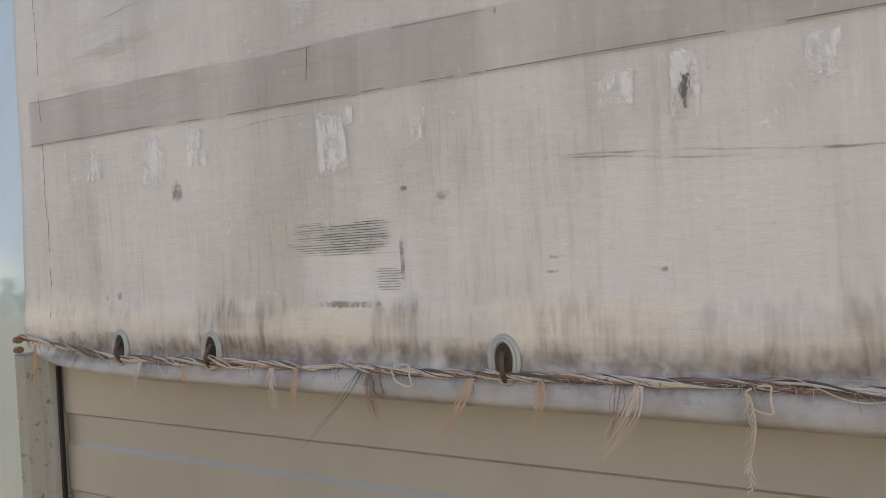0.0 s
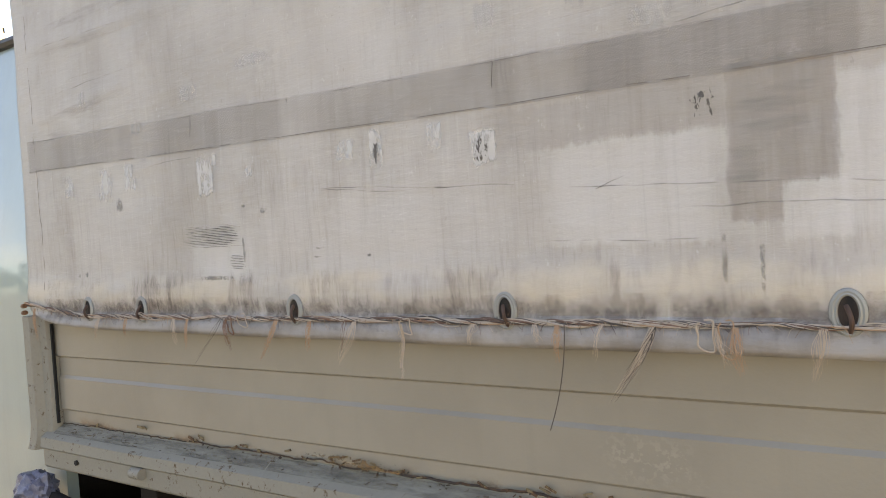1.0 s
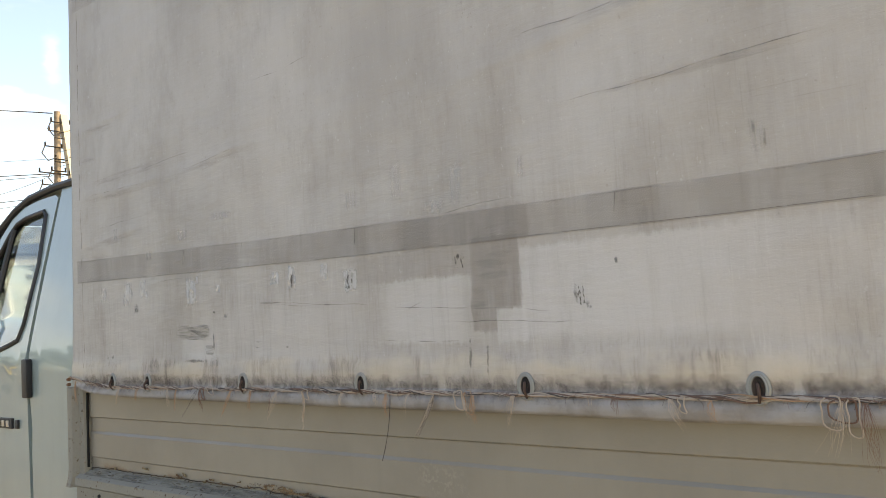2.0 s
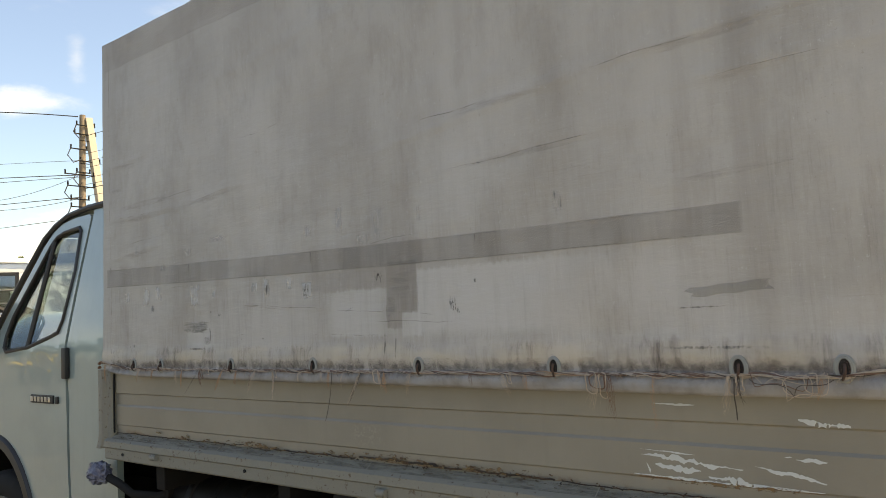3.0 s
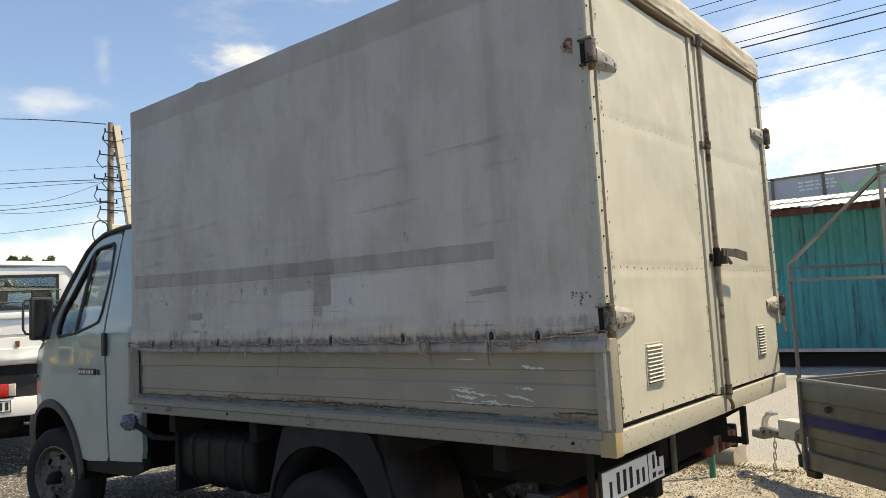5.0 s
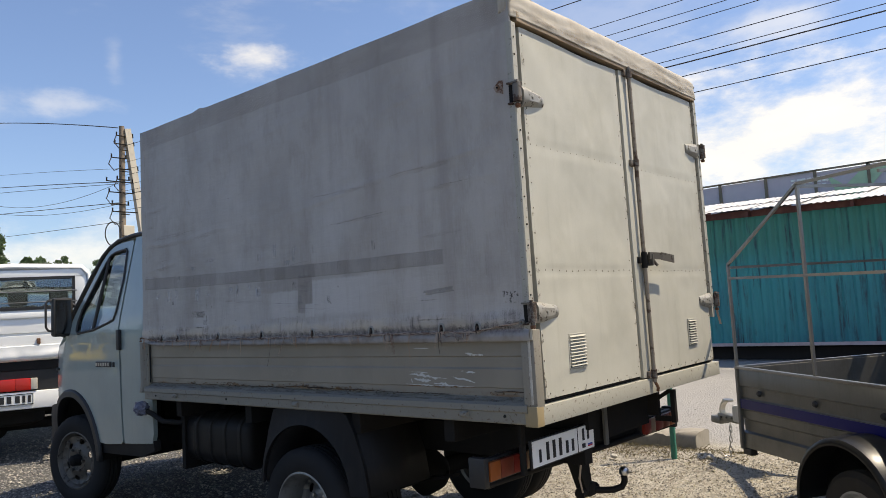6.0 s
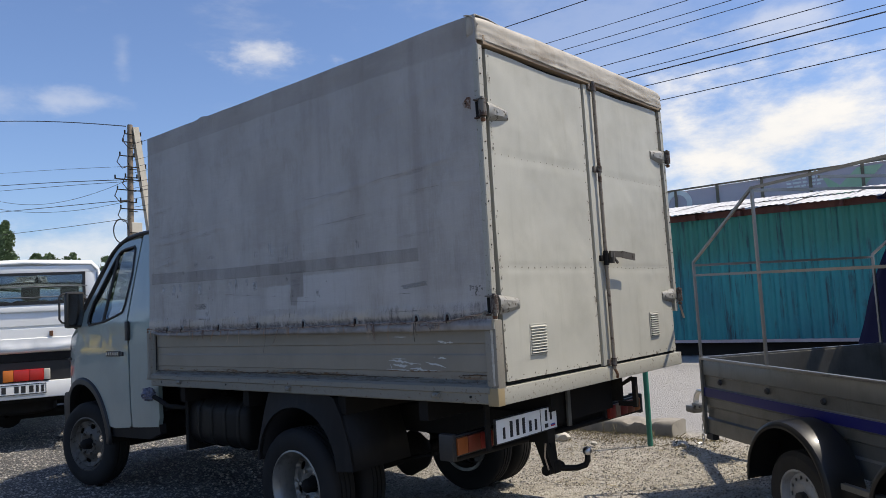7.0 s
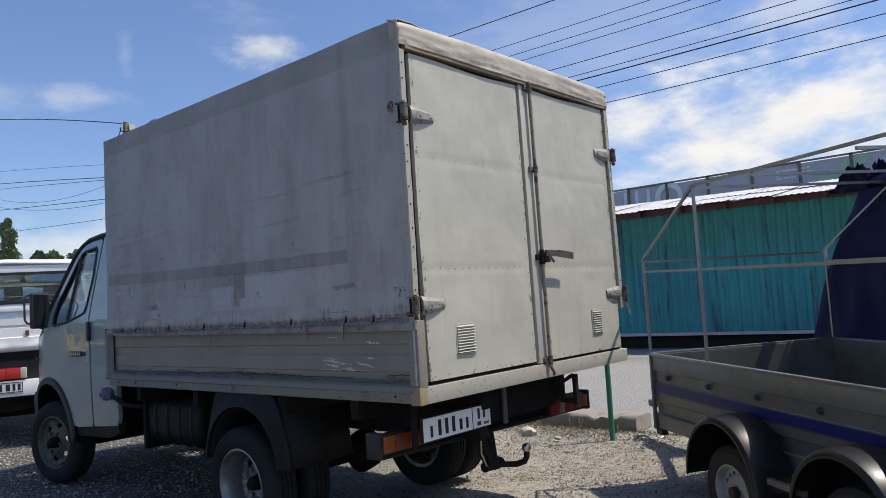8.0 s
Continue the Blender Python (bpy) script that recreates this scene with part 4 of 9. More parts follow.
def lashing():
    """Eyelets, staples, the rope drawn through them and its frayed ends."""
    n = 28
    oval = [(math.cos(t), math.sin(t)) for t in (2 * math.pi * k / n for k in range(n))]
    bm = bmesh.new()
    rings = []
    for a, b, o in ((0.0102, 0.0190, 0.0), (0.0105, 0.0194, -0.0016), (0.0124, 0.0213, -0.0030), (0.0144, 0.0230, -0.0020), (0.0166, 0.0250, -0.0026), (0.0196, 0.0276, -0.0012), (0.0203, 0.0284, 0.001)):
        rings.append([bm.verts.new((a * c, o, b * s)) for c, s in oval])
    for p, q in zip(rings, rings[1:]):
        for k in range(n):
            bm.faces.new((p[k], p[(k + 1) % n], q[(k + 1) % n], q[k]))
    ring_mesh = to_mesh("eyelet", bm, EYELET, True)
    bm = bmesh.new()
    vs = [bm.verts.new((0.0105 * c, 0.0, 0.0193 * s)) for c, s in oval]
    bm.faces.new(vs)
    hole_mesh = to_mesh("eyelet_hole", bm, HOLE)
    bm = bmesh.new()
    tube(bm, [(-0.001 + 0.004 * math.sin(t), 0.001 - 0.012 * math.sin(t), 0.008 - 0.030 * t / math.pi) for t in (math.pi * k / 11 for k in range(12))], 0.0028, 8)
    staple_mesh = to_mesh("staple", bm, painted("dark_rusty_wire", (0.050, 0.028, 0.021), 0.7, (0.09, 0.045, 0.03), 0.5, scale=8.0), True)
    for i, x in enumerate(GROMMETS):
        y = min(tarp_side(x + dx, 1.256 + dz) for dx in (-0.012, 0, 0.012) for dz in (-0.02, 0, 0.02)) - 0.0035
        e = under(new("eyelet", ring_mesh), truck)
        e.location = (x, y, 1.256)
        if i == 0:
            tagged(e, "oval zinc eyelet in the tarpaulin's lower edge")
        for nm, me, dy in (("eyelet_hole", hole_mesh, -0.0006), ("staple", staple_mesh, -0.002)):
            o = new(nm, me)
            o.parent = e
            o.location = (0, dy, 0)
            if nm == "staple":
                o.rotation_euler = (0, random.uniform(-0.25, 0.25), 0)

    def rope_z(x):
        z = 1.2405 + 0.002 * wavy(x, 0, 9.0, 2.0)
        if x < -2.82:
            z += 0.028 * ((-2.82 - x) / 0.26) ** 1.3
        if x > -0.24:
            z += 0.034 * (x + 0.24) / 0.22
        return z

    xs = [-3.085 + 3.075 * k / 420 for k in range(421)]
    for s in range(18):
        bm = bmesh.new()
        pts = []
        for x in xs:
            if s in (3, 6) and x > -0.5 or s == 7 and x < -2.2 or s == 4 and x > -1.2:
                continue
            a = x * (26 + 6 * (s % 6)) + s * 2.1 + 3.0 * wavy(x, 0, 3.0, s)
            r = 0.0026 + (0.0022 if s > 10 else 0.0) + 0.0034 * max(0, wavy(x, 0, 7.0, 11.0 + s)) + (0.016 * max(0, wavy(x, 0, 4.0, 20 + s) - 0.28))
            zc = rope_z(x) + r * math.sin(a) * 0.8
            pts.append((x, min(tarp_side(x, zc), tarp_side(x, 1.25)) - 0.0070 + r * math.cos(a) * 0.6, zc))
        tube(bm, pts, (0.0020, 0.0018, 0.0018, 0.0014, 0.0015, 0.0015, 0.0013, 0.0010, 0.0012, 0.0012, 0.0009, 0.0009, 0.0007, 0.0008, 0.0006, 0.0007, 0.0006, 0.0008)[s], 6)
        part("rope_strand", bm, (PALEROPE, ROPE, PALEROPE, ROPE, DARKROPE, PALEROPE, ORANGEROPE, ROPE, DARKROPE, PALEROPE, ROPE, PALEROPE, ORANGEROPE, DARKROPE, PALEROPE, ROPE, PALEROPE, DARKROPE)[s], truck, "loosely twisted frayed lashing rope" if s == 0 else "", smooth=True)
    for mat, count in ((PALEROPE, 240), (ROPE, 240), (ORANGEROPE, 140), (DARKROPE, 110)):
        bm = bmesh.new()
        for _ in range(count):
            x = random.uniform(-3.05, -0.2)
            z, y = rope_z(x), tarp_side(x, 1.24) - 0.010
            a, ln = random.uniform(-math.pi, math.pi), random.uniform(0.004, 0.017)
            if math.sin(a) > 0:
                ln *= 0.45
            p1 = (x + ln * math.cos(a) * 0.6, y - 0.004, z + ln * math.sin(a) * 0.5)
            p2 = (x + ln * math.cos(a), y - 0.002, z + ln * math.sin(a) - ln * 0.25)
            tube(bm, [(x, y, z), p1, p2], 0.0004, 3, r_end=0.0002)
        part("rope_fuzz", bm, mat, truck, "fine loose fibres", kind="stuff")

    def tuft(x, mat, count, length, lean, spread, r=0.00036):
        """A wisp of fibres that splay a little and draw together towards the tip."""
        bm = bmesh.new()
        z0 = rope_z(x)
        for i in range(int(count * 2.2)):
            stray = i % 6 == 0
            ln = length * (random.uniform(0.45, 1.0) if stray else random.uniform(0.75, 1.08))
            off = random.uniform(-0.004, 0.004)
            turns = random.uniform(2.0, 6.0)
            splay = random.uniform(-1, 1) * spread * ln * (0.8 if stray else 0.22)
            bow = random.uniform(-0.007, 0.007)
            pts = []
            for k in range(8):
                t = k / 7
                close = splay * (t if stray else math.sin(t * math.pi * 0.8))
                xx = x + off * (1 - t) + lean * ln * t * (0.55 + 0.45 * t) + close + bow * math.sin(t * turns)
                zz = z0 - 0.002 - ln * t * (1 - 0.1 * abs(lean))
                pts.append((xx, min(tarp_side(xx, max(zz, 1.2)), tarp_side(xx, 1.22)) - 0.011 - 0.005 * math.sin(t * 3), zz))
            tube(bm, pts, r * random.uniform(0.7, 1.5), 3, r_end=r * 0.35)
        part("rope_fray", bm, mat, truck)

    for args in ((-3.02, ORANGEROPE, 14, 0.075, 0.1, 0.2), (-2.76, PALEROPE, 9, 0.05, -0.4, 0.3), (-2.66, ORANGEROPE, 8, 0.04, -0.2, 0.2), (-2.50, PALEROPE, 6, 0.05, 0.1, 0.3),
                 (-2.46, ORANGEROPE, 7, 0.06, -0.1, 0.2), (-2.36, DARKROPE, 2, 0.10, -0.9, 0.08), (-2.345, ROPE, 8, 0.055, 0.1, 0.4), (-2.21, ORANGEROPE, 12, 0.075, -0.6, 0.25),
                 (-2.13, ORANGEROPE, 9, 0.05, -0.1, 0.2), (-2.03, PALEROPE, 8, 0.075, -0.5, 0.5), (-2.05, ROPE, 3, 0.06, -0.2, 0.3), (-1.80, PALEROPE, 8, 0.035, -0.3, 0.3),
                 (-1.70, PALEROPE, 6, 0.03, 0.3, 0.4), (-1.665, ORANGEROPE, 8, 0.05, 0.0, 0.35), (-1.60, PALEROPE, 3, 0.05, -0.3, 0.1), (-1.53, PALEROPE, 10, 0.10, -0.55, 0.12),
                 (-1.53, DARKROPE, 6, 0.10, -0.55, 0.08), (-1.43, ORANGEROPE, 12, 0.055, 0.1, 0.5), (-1.45, PALEROPE, 5, 0.05, 0.2, 0.3), (-1.335, PALEROPE, 7, 0.06, -0.2, 0.3),
                 (-1.12, ROPE, 4, 0.03, 0, 0.5), (-1.02, PALEROPE, 6, 0.055, 0.4, 0.4), (-0.95, ORANGEROPE, 5, 0.04, 0.0, 0.4), (-0.76, PALEROPE, 9, 0.08, -0.2, 0.5),
                 (-0.73, ROPE, 8, 0.10, 0.1, 0.35), (-0.62, ORANGEROPE, 3, 0.12, -0.05, 0.05), (-0.46, PALEROPE, 9, 0.075, -0.15, 0.3), (-0.44, DARKROPE, 4, 0.06, 0.1, 0.2), (-0.28, ORANGEROPE, 6, 0.05, -0.2, 0.3)):
        tuft(*args)

    def loose(name, pts, r, mat, label=""):
        bm = bmesh.new()
        tube(bm, pts, r, 6)
        part(name, bm, mat, truck, label, smooth=True)

    # a braided end that hangs down, a long thread, loops near the rear
    for ph in (0.0, 2.1, 4.2):
        loose("hanging_cord", [(-1.935 + 0.0018 * math.sin(1.1 * k + ph) + 0.004 * math.sin(k * 0.16), -0.030 + 0.0018 * math.cos(1.1 * k + ph), 1.236 - 0.0026 * k) for k in range(28)], 0.0010, PALEROPE, "frayed end of white braided cord" if ph == 0 else "")
    bm = bmesh.new()
    for k in range(46):
        z, a, ln = 1.234 - 0.0018 * k, random.uniform(0, 6.3), random.uniform(0.002, 0.0055)
        tube(bm, [(-1.935, -0.031, z), (-1.935 + ln * math.cos(a), -0.033, z - 0.003), (-1.935 + 1.2 * ln * math.cos(a), -0.032, z - random.uniform(0.002, 0.009))], 0.0004, 3, r_end=0.0002)
    part("cord_fray", bm, PALEROPE, truck, kind="stuff")
    loose("hanging_thread", [(-1.655 - 0.001 * k * k * 0.14, -0.028 - 0.0005 * k, 1.238 - 0.0105 * k) for k in range(15)], 0.0008, DARKROPE)
    for k in range(4):
        a, dep = -0.45 + 0.025 * k, 0.014 + 0.010 * k
        loose("rope_loop", [(a + (0.17 - 0.02 * k) * t + 0.014 * math.sin(9 * t + 2.3 * k), tarp_side(a, 1.22) - 0.012 - 0.003 * k, 1.242 - dep * math.sin(math.pi * t) + 0.008 * math.sin(14 * t + 2 * k)) for t in (i / 16 for i in range(17))], 0.0008, (PALEROPE, ROPE, DARKROPE, PALEROPE, ROPE)[k])
    loose("hanging_thread", [(-0.447, -0.03, 1.235), (-0.449, -0.032, 1.20), (-0.446, -0.034, 1.17), (-0.447, -0.03, 1.15)], 0.0014, DARKROPE)
    for cx, cz, rx, rz, mat, r in ((-0.452, 1.222, 0.010, 0.022, PALEROPE, 0.0015), (-0.437, 1.226, 0.008, 0.016, PALEROPE, 0.0013), (-0.775, 1.222, 0.016, 0.026, PALEROPE, 0.0014), (-0.745, 1.216, 0.010, 0.030, PALEROPE, 0.0012), (-0.760, 1.226, 0.022, 0.018, ROPE, 0.0015),
                                   (-1.00, 1.230, 0.006, 0.014, PALEROPE, 0.0012), (-0.325, 1.222, 0.030, 0.022, PALEROPE, 0.0010), (-0.30, 1.228, 0.014, 0.020, PALEROPE, 0.0012), (-1.465, 1.228, 0.012, 0.020, PALEROPE, 0.0014), (-1.44, 1.224, 0.010, 0.024, ORANGEROPE, 0.0010), (-2.335, 1.228, 0.008, 0.016, ROPE, 0.0012), (-2.30, 1.238, 0.014, 0.012, PALEROPE, 0.0011), (-1.925, 1.232, 0.012, 0.012, PALEROPE, 0.0011)):
        loose("rope_loop", [(cx + rx * math.sin(t) + 0.003 * math.sin(3 * t), tarp_side(cx, 1.225) - 0.013 - 0.003 * math.cos(t), cz + rz * math.cos(t) + 0.003 * math.sin(2 * t)) for t in (6.0 * i / 20 for i in range(21))], r, mat)
    # the tie-off eye at the rear end, the two pins at the front one
    bm = bmesh.new()
    lathe(bm, [(0.005, -0.006), (0.008, -0.009), (0.0125, -0.007), (0.0135, 0.006), (0.005, 0.006)], (-0.012, -0.016, 1.272), "y", 18)
    part("tie_eye", bm, ZINC, truck, smooth=True)
    bm = bmesh.new()
    for z in (1.262, 1.245):
        tube(bm, [(-3.11, -0.012, z), (-3.085, -0.02, z + 0.002)], 0.006, 8)
    part("tie_pin", bm, RUST, truck, smooth=True)


lashing()


def bracket_plate():
    bm = bmesh.new()
    vs = [bm.verts.new((x, -0.006, z)) for x, z in ((-0.075, 2.225), (-0.030, 2.205), (-0.025, 2.275), (-0.050, 2.28), (-0.085, 2.25))]
    f = bm.faces.new(vs)
    r = bmesh.ops.extrude_face_region(bm, geom=[f])
    for v in r["geom"]:
        if isinstance(v, bmesh.types.BMVert):
            v.co.y -= 0.008
    for v in bm.verts:
        v.co.x, v.co.z = -0.055 + (v.co.x + 0.055) * 0.8, 2.247 + (v.co.z - 2.247) * 0.8
    ob = part("rusty_plate", bm, rusty("plate_iron", (0.28, 0.22, 0.18), (0.17, 0.085, 0.05), 0.5, 0.6, 40.0), truck, "small rusty bracket plate on the tarpaulin")
    bm = bmesh.new()
    for x, z in ((-0.06, 2.245),):
        lathe(bm, [(0.0005, -0.018), (0.004, -0.018), (0.004, -0.010), (0.0005, -0.010)], (x, 0, z), "y", 8)
    part("plate_bolt", bm, CHASSIS, ob)


bracket_plate()


# bed: drop side, ledge, posts
def build_bed():
    prof = [(0.020, 1.305), (0.020, 1.136), (0.027, 1.131), (0.027, 1.087), (0.0222, 1.0800), (0.022, 1.005), (0.0265, 1.000), (0.0265, 0.968), (0.050, 0.968), (0.050, 1.305)]
    bm = bmesh.new()
    extrude_profile(bm, prof, -3.035, -0.035, 40)
    for v in bm.verts:
        v.co.y += 0.003 * wavy(v.co.x, v.co.z, 1.8, 5.0)
    ob = part("side_board", bm, BOARD, truck, "greenish beige drop side with scraped paint and rusty foot", smooth=True)
    ob.data.set_sharp_from_angle(angle=radians(14))
    bm = bmesh.new()
    extrude_profile(bm, [(2.0 - y, z) for y, z in prof][::-1], -2.99, -0.035, 2)
    part("side_board", bm, BOARD, truck)
    rail = [(0.060, 0.972), (0.030, 0.972), (0.024, 0.962), (-0.004, 0.944), (-0.014, 0.938), (-0.016, 0.914), (-0.009, 0.908), (-0.009, 0.868), (-0.004, 0.862), (0.060, 0.862)]
    bm = bmesh.new()
    extrude_profile(bm, rail, -3.075, -0.02, 60)
    for v in bm.verts:
        v.co.z += 0.002 * wavy(v.co.x, 0, 2.4, 1.0)
    part("bed_rail", bm, LEDGE, truck, "rusty beige ledge rail under the drop side", smooth=True)
    bm = bmesh.new()
    extrude_profile(bm, [(2.0 - y, z) for y, z in rail][::-1], -3.075, -0.02, 2)
    part("bed_rail", bm, LEDGE, truck)
    # flaking rust along the joint of board and ledge
    bm = bmesh.new()
    for _ in range(120):
        x = random.choice((random.uniform(-2.4, -0.9), random.gauss(-1.45, 0.25), random.gauss(-1.15, 0.2), random.uniform(-2.9, -0.1)))
        w, h = random.uniform(0.002, 0.008), random.uniform(0.001, 0.003)
        m = Matrix.Translation((x, 0.020 + random.uniform(-0.004, 0.002), 0.969 + random.uniform(-0.004, 0.010))) @ Euler((random.uniform(-0.7, 0.7), random.uniform(-0.9, 0.9), random.uniform(-0.4, 0.4))).to_matrix().to_4x4()
        box(bm, -w / 2, w / 2, -0.001, 0.001, -h / 2, h / 2, 0, m)
    crust = bmesh.new()
    for _ in range(56):
        x = random.choice((random.uniform(-2.9, -0.2), random.gauss(-1.5, 0.25), random.gauss(-2.3, 0.2)))
        w, h = random.uniform(0.006, 0.022), random.uniform(0.002, 0.006)
        m = Matrix.Translation((x, 0.019, 0.972 + random.uniform(-0.002, 0.016))) @ Euler((random.uniform(-0.3, 0.3), random.uniform(-0.5, 0.5), random.uniform(-0.1, 0.1))).to_matrix().to_4x4()
        box(crust, -w / 2, w / 2, -0.0012, 0.0012, -h / 2, h / 2, 0, m)
    part("paint_crust", crust, rusty("ochre_crust", (0.19, 0.145, 0.08), (0.12, 0.06, 0.03), amount=0.6, rough=0.85, scale=60.0), truck, "curled ochre paint crust", kind="stuff")
    part("rust_flakes", bm, CRACKRUST, truck, "flaking brown rust", kind="stuff")
    # dirt that lies on the ledge
    for x0, x1 in ((-3.04, -2.3), (-2.3, -1.55), (-1.55, -0.8), (-0.8, -0.05)):
        bm = bmesh.new()
        sheet(bm, 30, 3, lambda u, v: (x0 + (x1 - x0) * u, 0.0235 - 0.026 * v, 0.9655 - 0.0172 * v + 0.0024 * wavy(x0 + (x1 - x0) * u, 0, 2.4, 1.0)))
        part("ledge_dirt", bm, LEDGEDIRT, truck)
    bm = bmesh.new()
    for _ in range(120):
        x, t, a, ln = random.uniform(-3.04, -0.06), random.random(), random.uniform(-0.5, 0.5) + random.choice((0, 0, 1.2)), random.uniform(0.004, 0.020)
        p = Vector((x, 0.022 - 0.024 * t, 0.9675 - 0.0165 * t + 0.0024 * wavy(x, 0, 2.4, 1.0)))
        bar(bm, p, p + Vector((ln * math.cos(a), ln * math.sin(a) * 0.5, 0.002 * random.random() - ln * math.sin(a) * 0.30)), random.uniform(0.0008, 0.0022))
    part("ledge_litter", bm, DEBRIS, truck, "dry twigs and leaf bits", kind="stuff")
    # paint scraped to the primer near the rear
    def board_y(x, z):
        return (0.020 if z > 1.134 else 0.027 if z > 1.085 else 0.022 if z > 1.002 else 0.0265) + 0.003 * wavy(x, z, 1.8, 5.0) - 0.0014

    for pts, h in ((((-0.648, 1.172), (-0.60, 1.170), (-0.551, 1.171)), 0.0035), (((-0.342, 1.1485), (-0.30, 1.140), (-0.27, 1.140), (-0.245, 1.138)), 0.013), (((-0.69, 1.066), (-0.62, 1.063), (-0.56, 1.061)), 0.003),
                   (((-0.69, 1.054), (-0.62, 1.050), (-0.54, 1.042), (-0.457, 1.037)), 0.012), (((-0.655, 1.034), (-0.60, 1.030), (-0.55, 1.026)), 0.013), (((-0.535, 1.016), (-0.49, 1.014), (-0.45, 1.010)), 0.014),
                   (((-0.712, 1.0085), (-0.60, 1.0065), (-0.45, 1.0055), (-0.30, 1.0045)), 0.005), (((-0.436, 1.047), (-0.37, 1.036), (-0.298, 1.022)), 0.008), (((-0.353, 1.067), (-0.294, 1.066)), 0.007), (((-0.675, 1.036), (-0.668, 1.012)), 0.009), (((-0.375, 1.071), (-0.36, 1.071)), 0.003)):
        bm = bmesh.new()
        rnd = random.Random(int(1000 * abs(pts[0][0]) + 10000 * pts[0][1]))
        n = max(6, int(abs(pts[-1][0] - pts[0][0]) / 0.004) + int(abs(pts[-1][1] - pts[0][1]) / 0.004))
        rows, up, dn = [], 0.5, 0.5
        for i in range(n + 1):
            t = i / n * (len(pts) - 1)
            k = min(int(t), len(pts) - 2)
            x = pts[k][0] + (pts[k + 1][0] - pts[k][0]) * (t - k)
            z = pts[k][1] + (pts[k + 1][1] - pts[k][1]) * (t - k)
            up, dn = min(1.0, max(0.1, up + rnd.uniform(-0.4, 0.4))), min(1.0, max(0.1, dn + rnd.uniform(-0.4, 0.4)))
            e = min(1.0, 0.15 + 3 * min(i, n - i) / n)
            tall = abs(pts[-1][1] - pts[0][1]) > abs(pts[-1][0] - pts[0][0])
            a, b = (((x - h * dn * e * 0.5, z), (x + h * up * e * 0.5, z)) if tall else ((x, z - h * dn * e * 0.85), (x, z + h * up * e * 0.85)))
            rows.append([bm.verts.new((q[0], board_y(*q), q[1])) for q in (a, b)])
        for a, b in zip(rows, rows[1:]):
            bm.faces.new((a[0], b[0], b[1], a[1]))
        part("scraped_paint", bm, PRIMER, truck)
    # the rusted-through crack along the board's foot, and curled edges beside it
    for x0, x1, zc, r in ((-3.03, -2.56, 0.970, 0.0014), (-2.55, -2.05, 0.972, 0.0016), (-2.02, -1.62, 0.972, 0.0024), (-1.60, -1.30, 0.978, 0.0034), (-1.31, -0.92, 0.974, 0.0028), (-0.90, -0.45, 0.970, 0.0018), (-0.20, -0.04, 0.988, 0.0020)):
        bm = bmesh.new()
        k = max(8, int((x1 - x0) / 0.012))
        tube(bm, [(x0 + (x1 - x0) * i / k, 0.0215 + 0.002 * wavy(i, 0, 0.9, 2.0), zc + 0.006 * wavy(x0 + (x1 - x0) * i / k, 0, 14.0, 8.0) + 0.003 * wavy(i, 0, 0.7, 5.0)) for i in range(k + 1)], r * 0.95, 5)
        part("crack", bm, CRACKRUST, truck, smooth=True)
    for x0, x1, z0, z1 in ((-2.3, -1.9, 0.966, 1.0), (-1.68, -1.25, 0.966, 1.006), (-1.3, -0.85, 0.966, 0.998), (-0.75, -0.25, 0.994, 1.012), (-0.2, -0.04, 0.97, 1.0)):
        bm = bmesh.new()
        sheet(bm, 24, 2, lambda u, v: (x0 + (x1 - x0) * u, 0.0125, z0 + (z1 - z0) * v))
        part("rust_bloom", bm, RUSTBLOOM, truck)
    for x, z in ((-1.495, 0.890), (-2.70, 0.898), (-0.355, 0.893)):
        bm = bmesh.new()
        tube(bm, [(x, -0.018, z), (x + 0.035, -0.018, z)], 0.012, 12)
        box(bm, x + 0.004, x + 0.03, -0.018, -0.004, z - 0.006, z + 0.006)
        part("rail_lug", bm, LEDGE, truck, smooth=True)
    for x, z in ((-2.93, 0.890), (-2.125, 0.895), (-0.895, 0.925), (-0.133, 0.893)):
        bm = bmesh.new()
        lathe(bm, [(0.0005, -0.0135), (0.006, -0.0135), (0.006, -0.008), (0.0005, -0.008)], (x, 0, z), "y", 10)
        part("rail_hole", bm, HOLE, truck)
    # front post: folded sheet, open towards the board
    bm = bmesh.new()
    for prof2 in ([(-3.135, -0.002), (-3.115, -0.014), (-3.085, -0.014), (-3.072, 0.004), (-3.048, 0.006), (-3.040, 0.018), (-3.040, 0.06), (-3.135, 0.06)],):
        rings = []
        for z, k in ((0.905, 0.4), (0.93, 0.8), (0.965, 1.0), (1.1, 1.0), (1.20, 1.0), (1.235, 1.0)):
            flare = 0.02 * (1 - k)
            rings.append([bm.verts.new((x - flare, y - flare * 0.5 + 0.002 * wavy(x, z, 9.0), z)) for x, y in prof2])
        n = len(prof2)
        for a, b in zip(rings, rings[1:]):
            for k in range(n):
                bm.faces.new((a[k], a[(k + 1) % n], b[(k + 1) % n], b[k]))
        bm.faces.new(rings[0])
        bm.faces.new(rings[-1])
    part("front_post", bm, LEDGE, truck, "folded sheet-metal front corner post", smooth=True)
    bm = bmesh.new()
    bar(bm, (-3.037, 0.014, 0.97), (-3.035, 0.014, 1.215), 0.006)
    part("board_gap", bm, GAPFILL, truck)
    # rear post
    bm = bmesh.new()
    box(bm, -0.036, 0.004, -0.006, 0.05, 0.935, 1.24, 0.004)
    box(bm, 0.003, 0.026, -0.004, 0.05, 0.93, 1.24, 0.004)
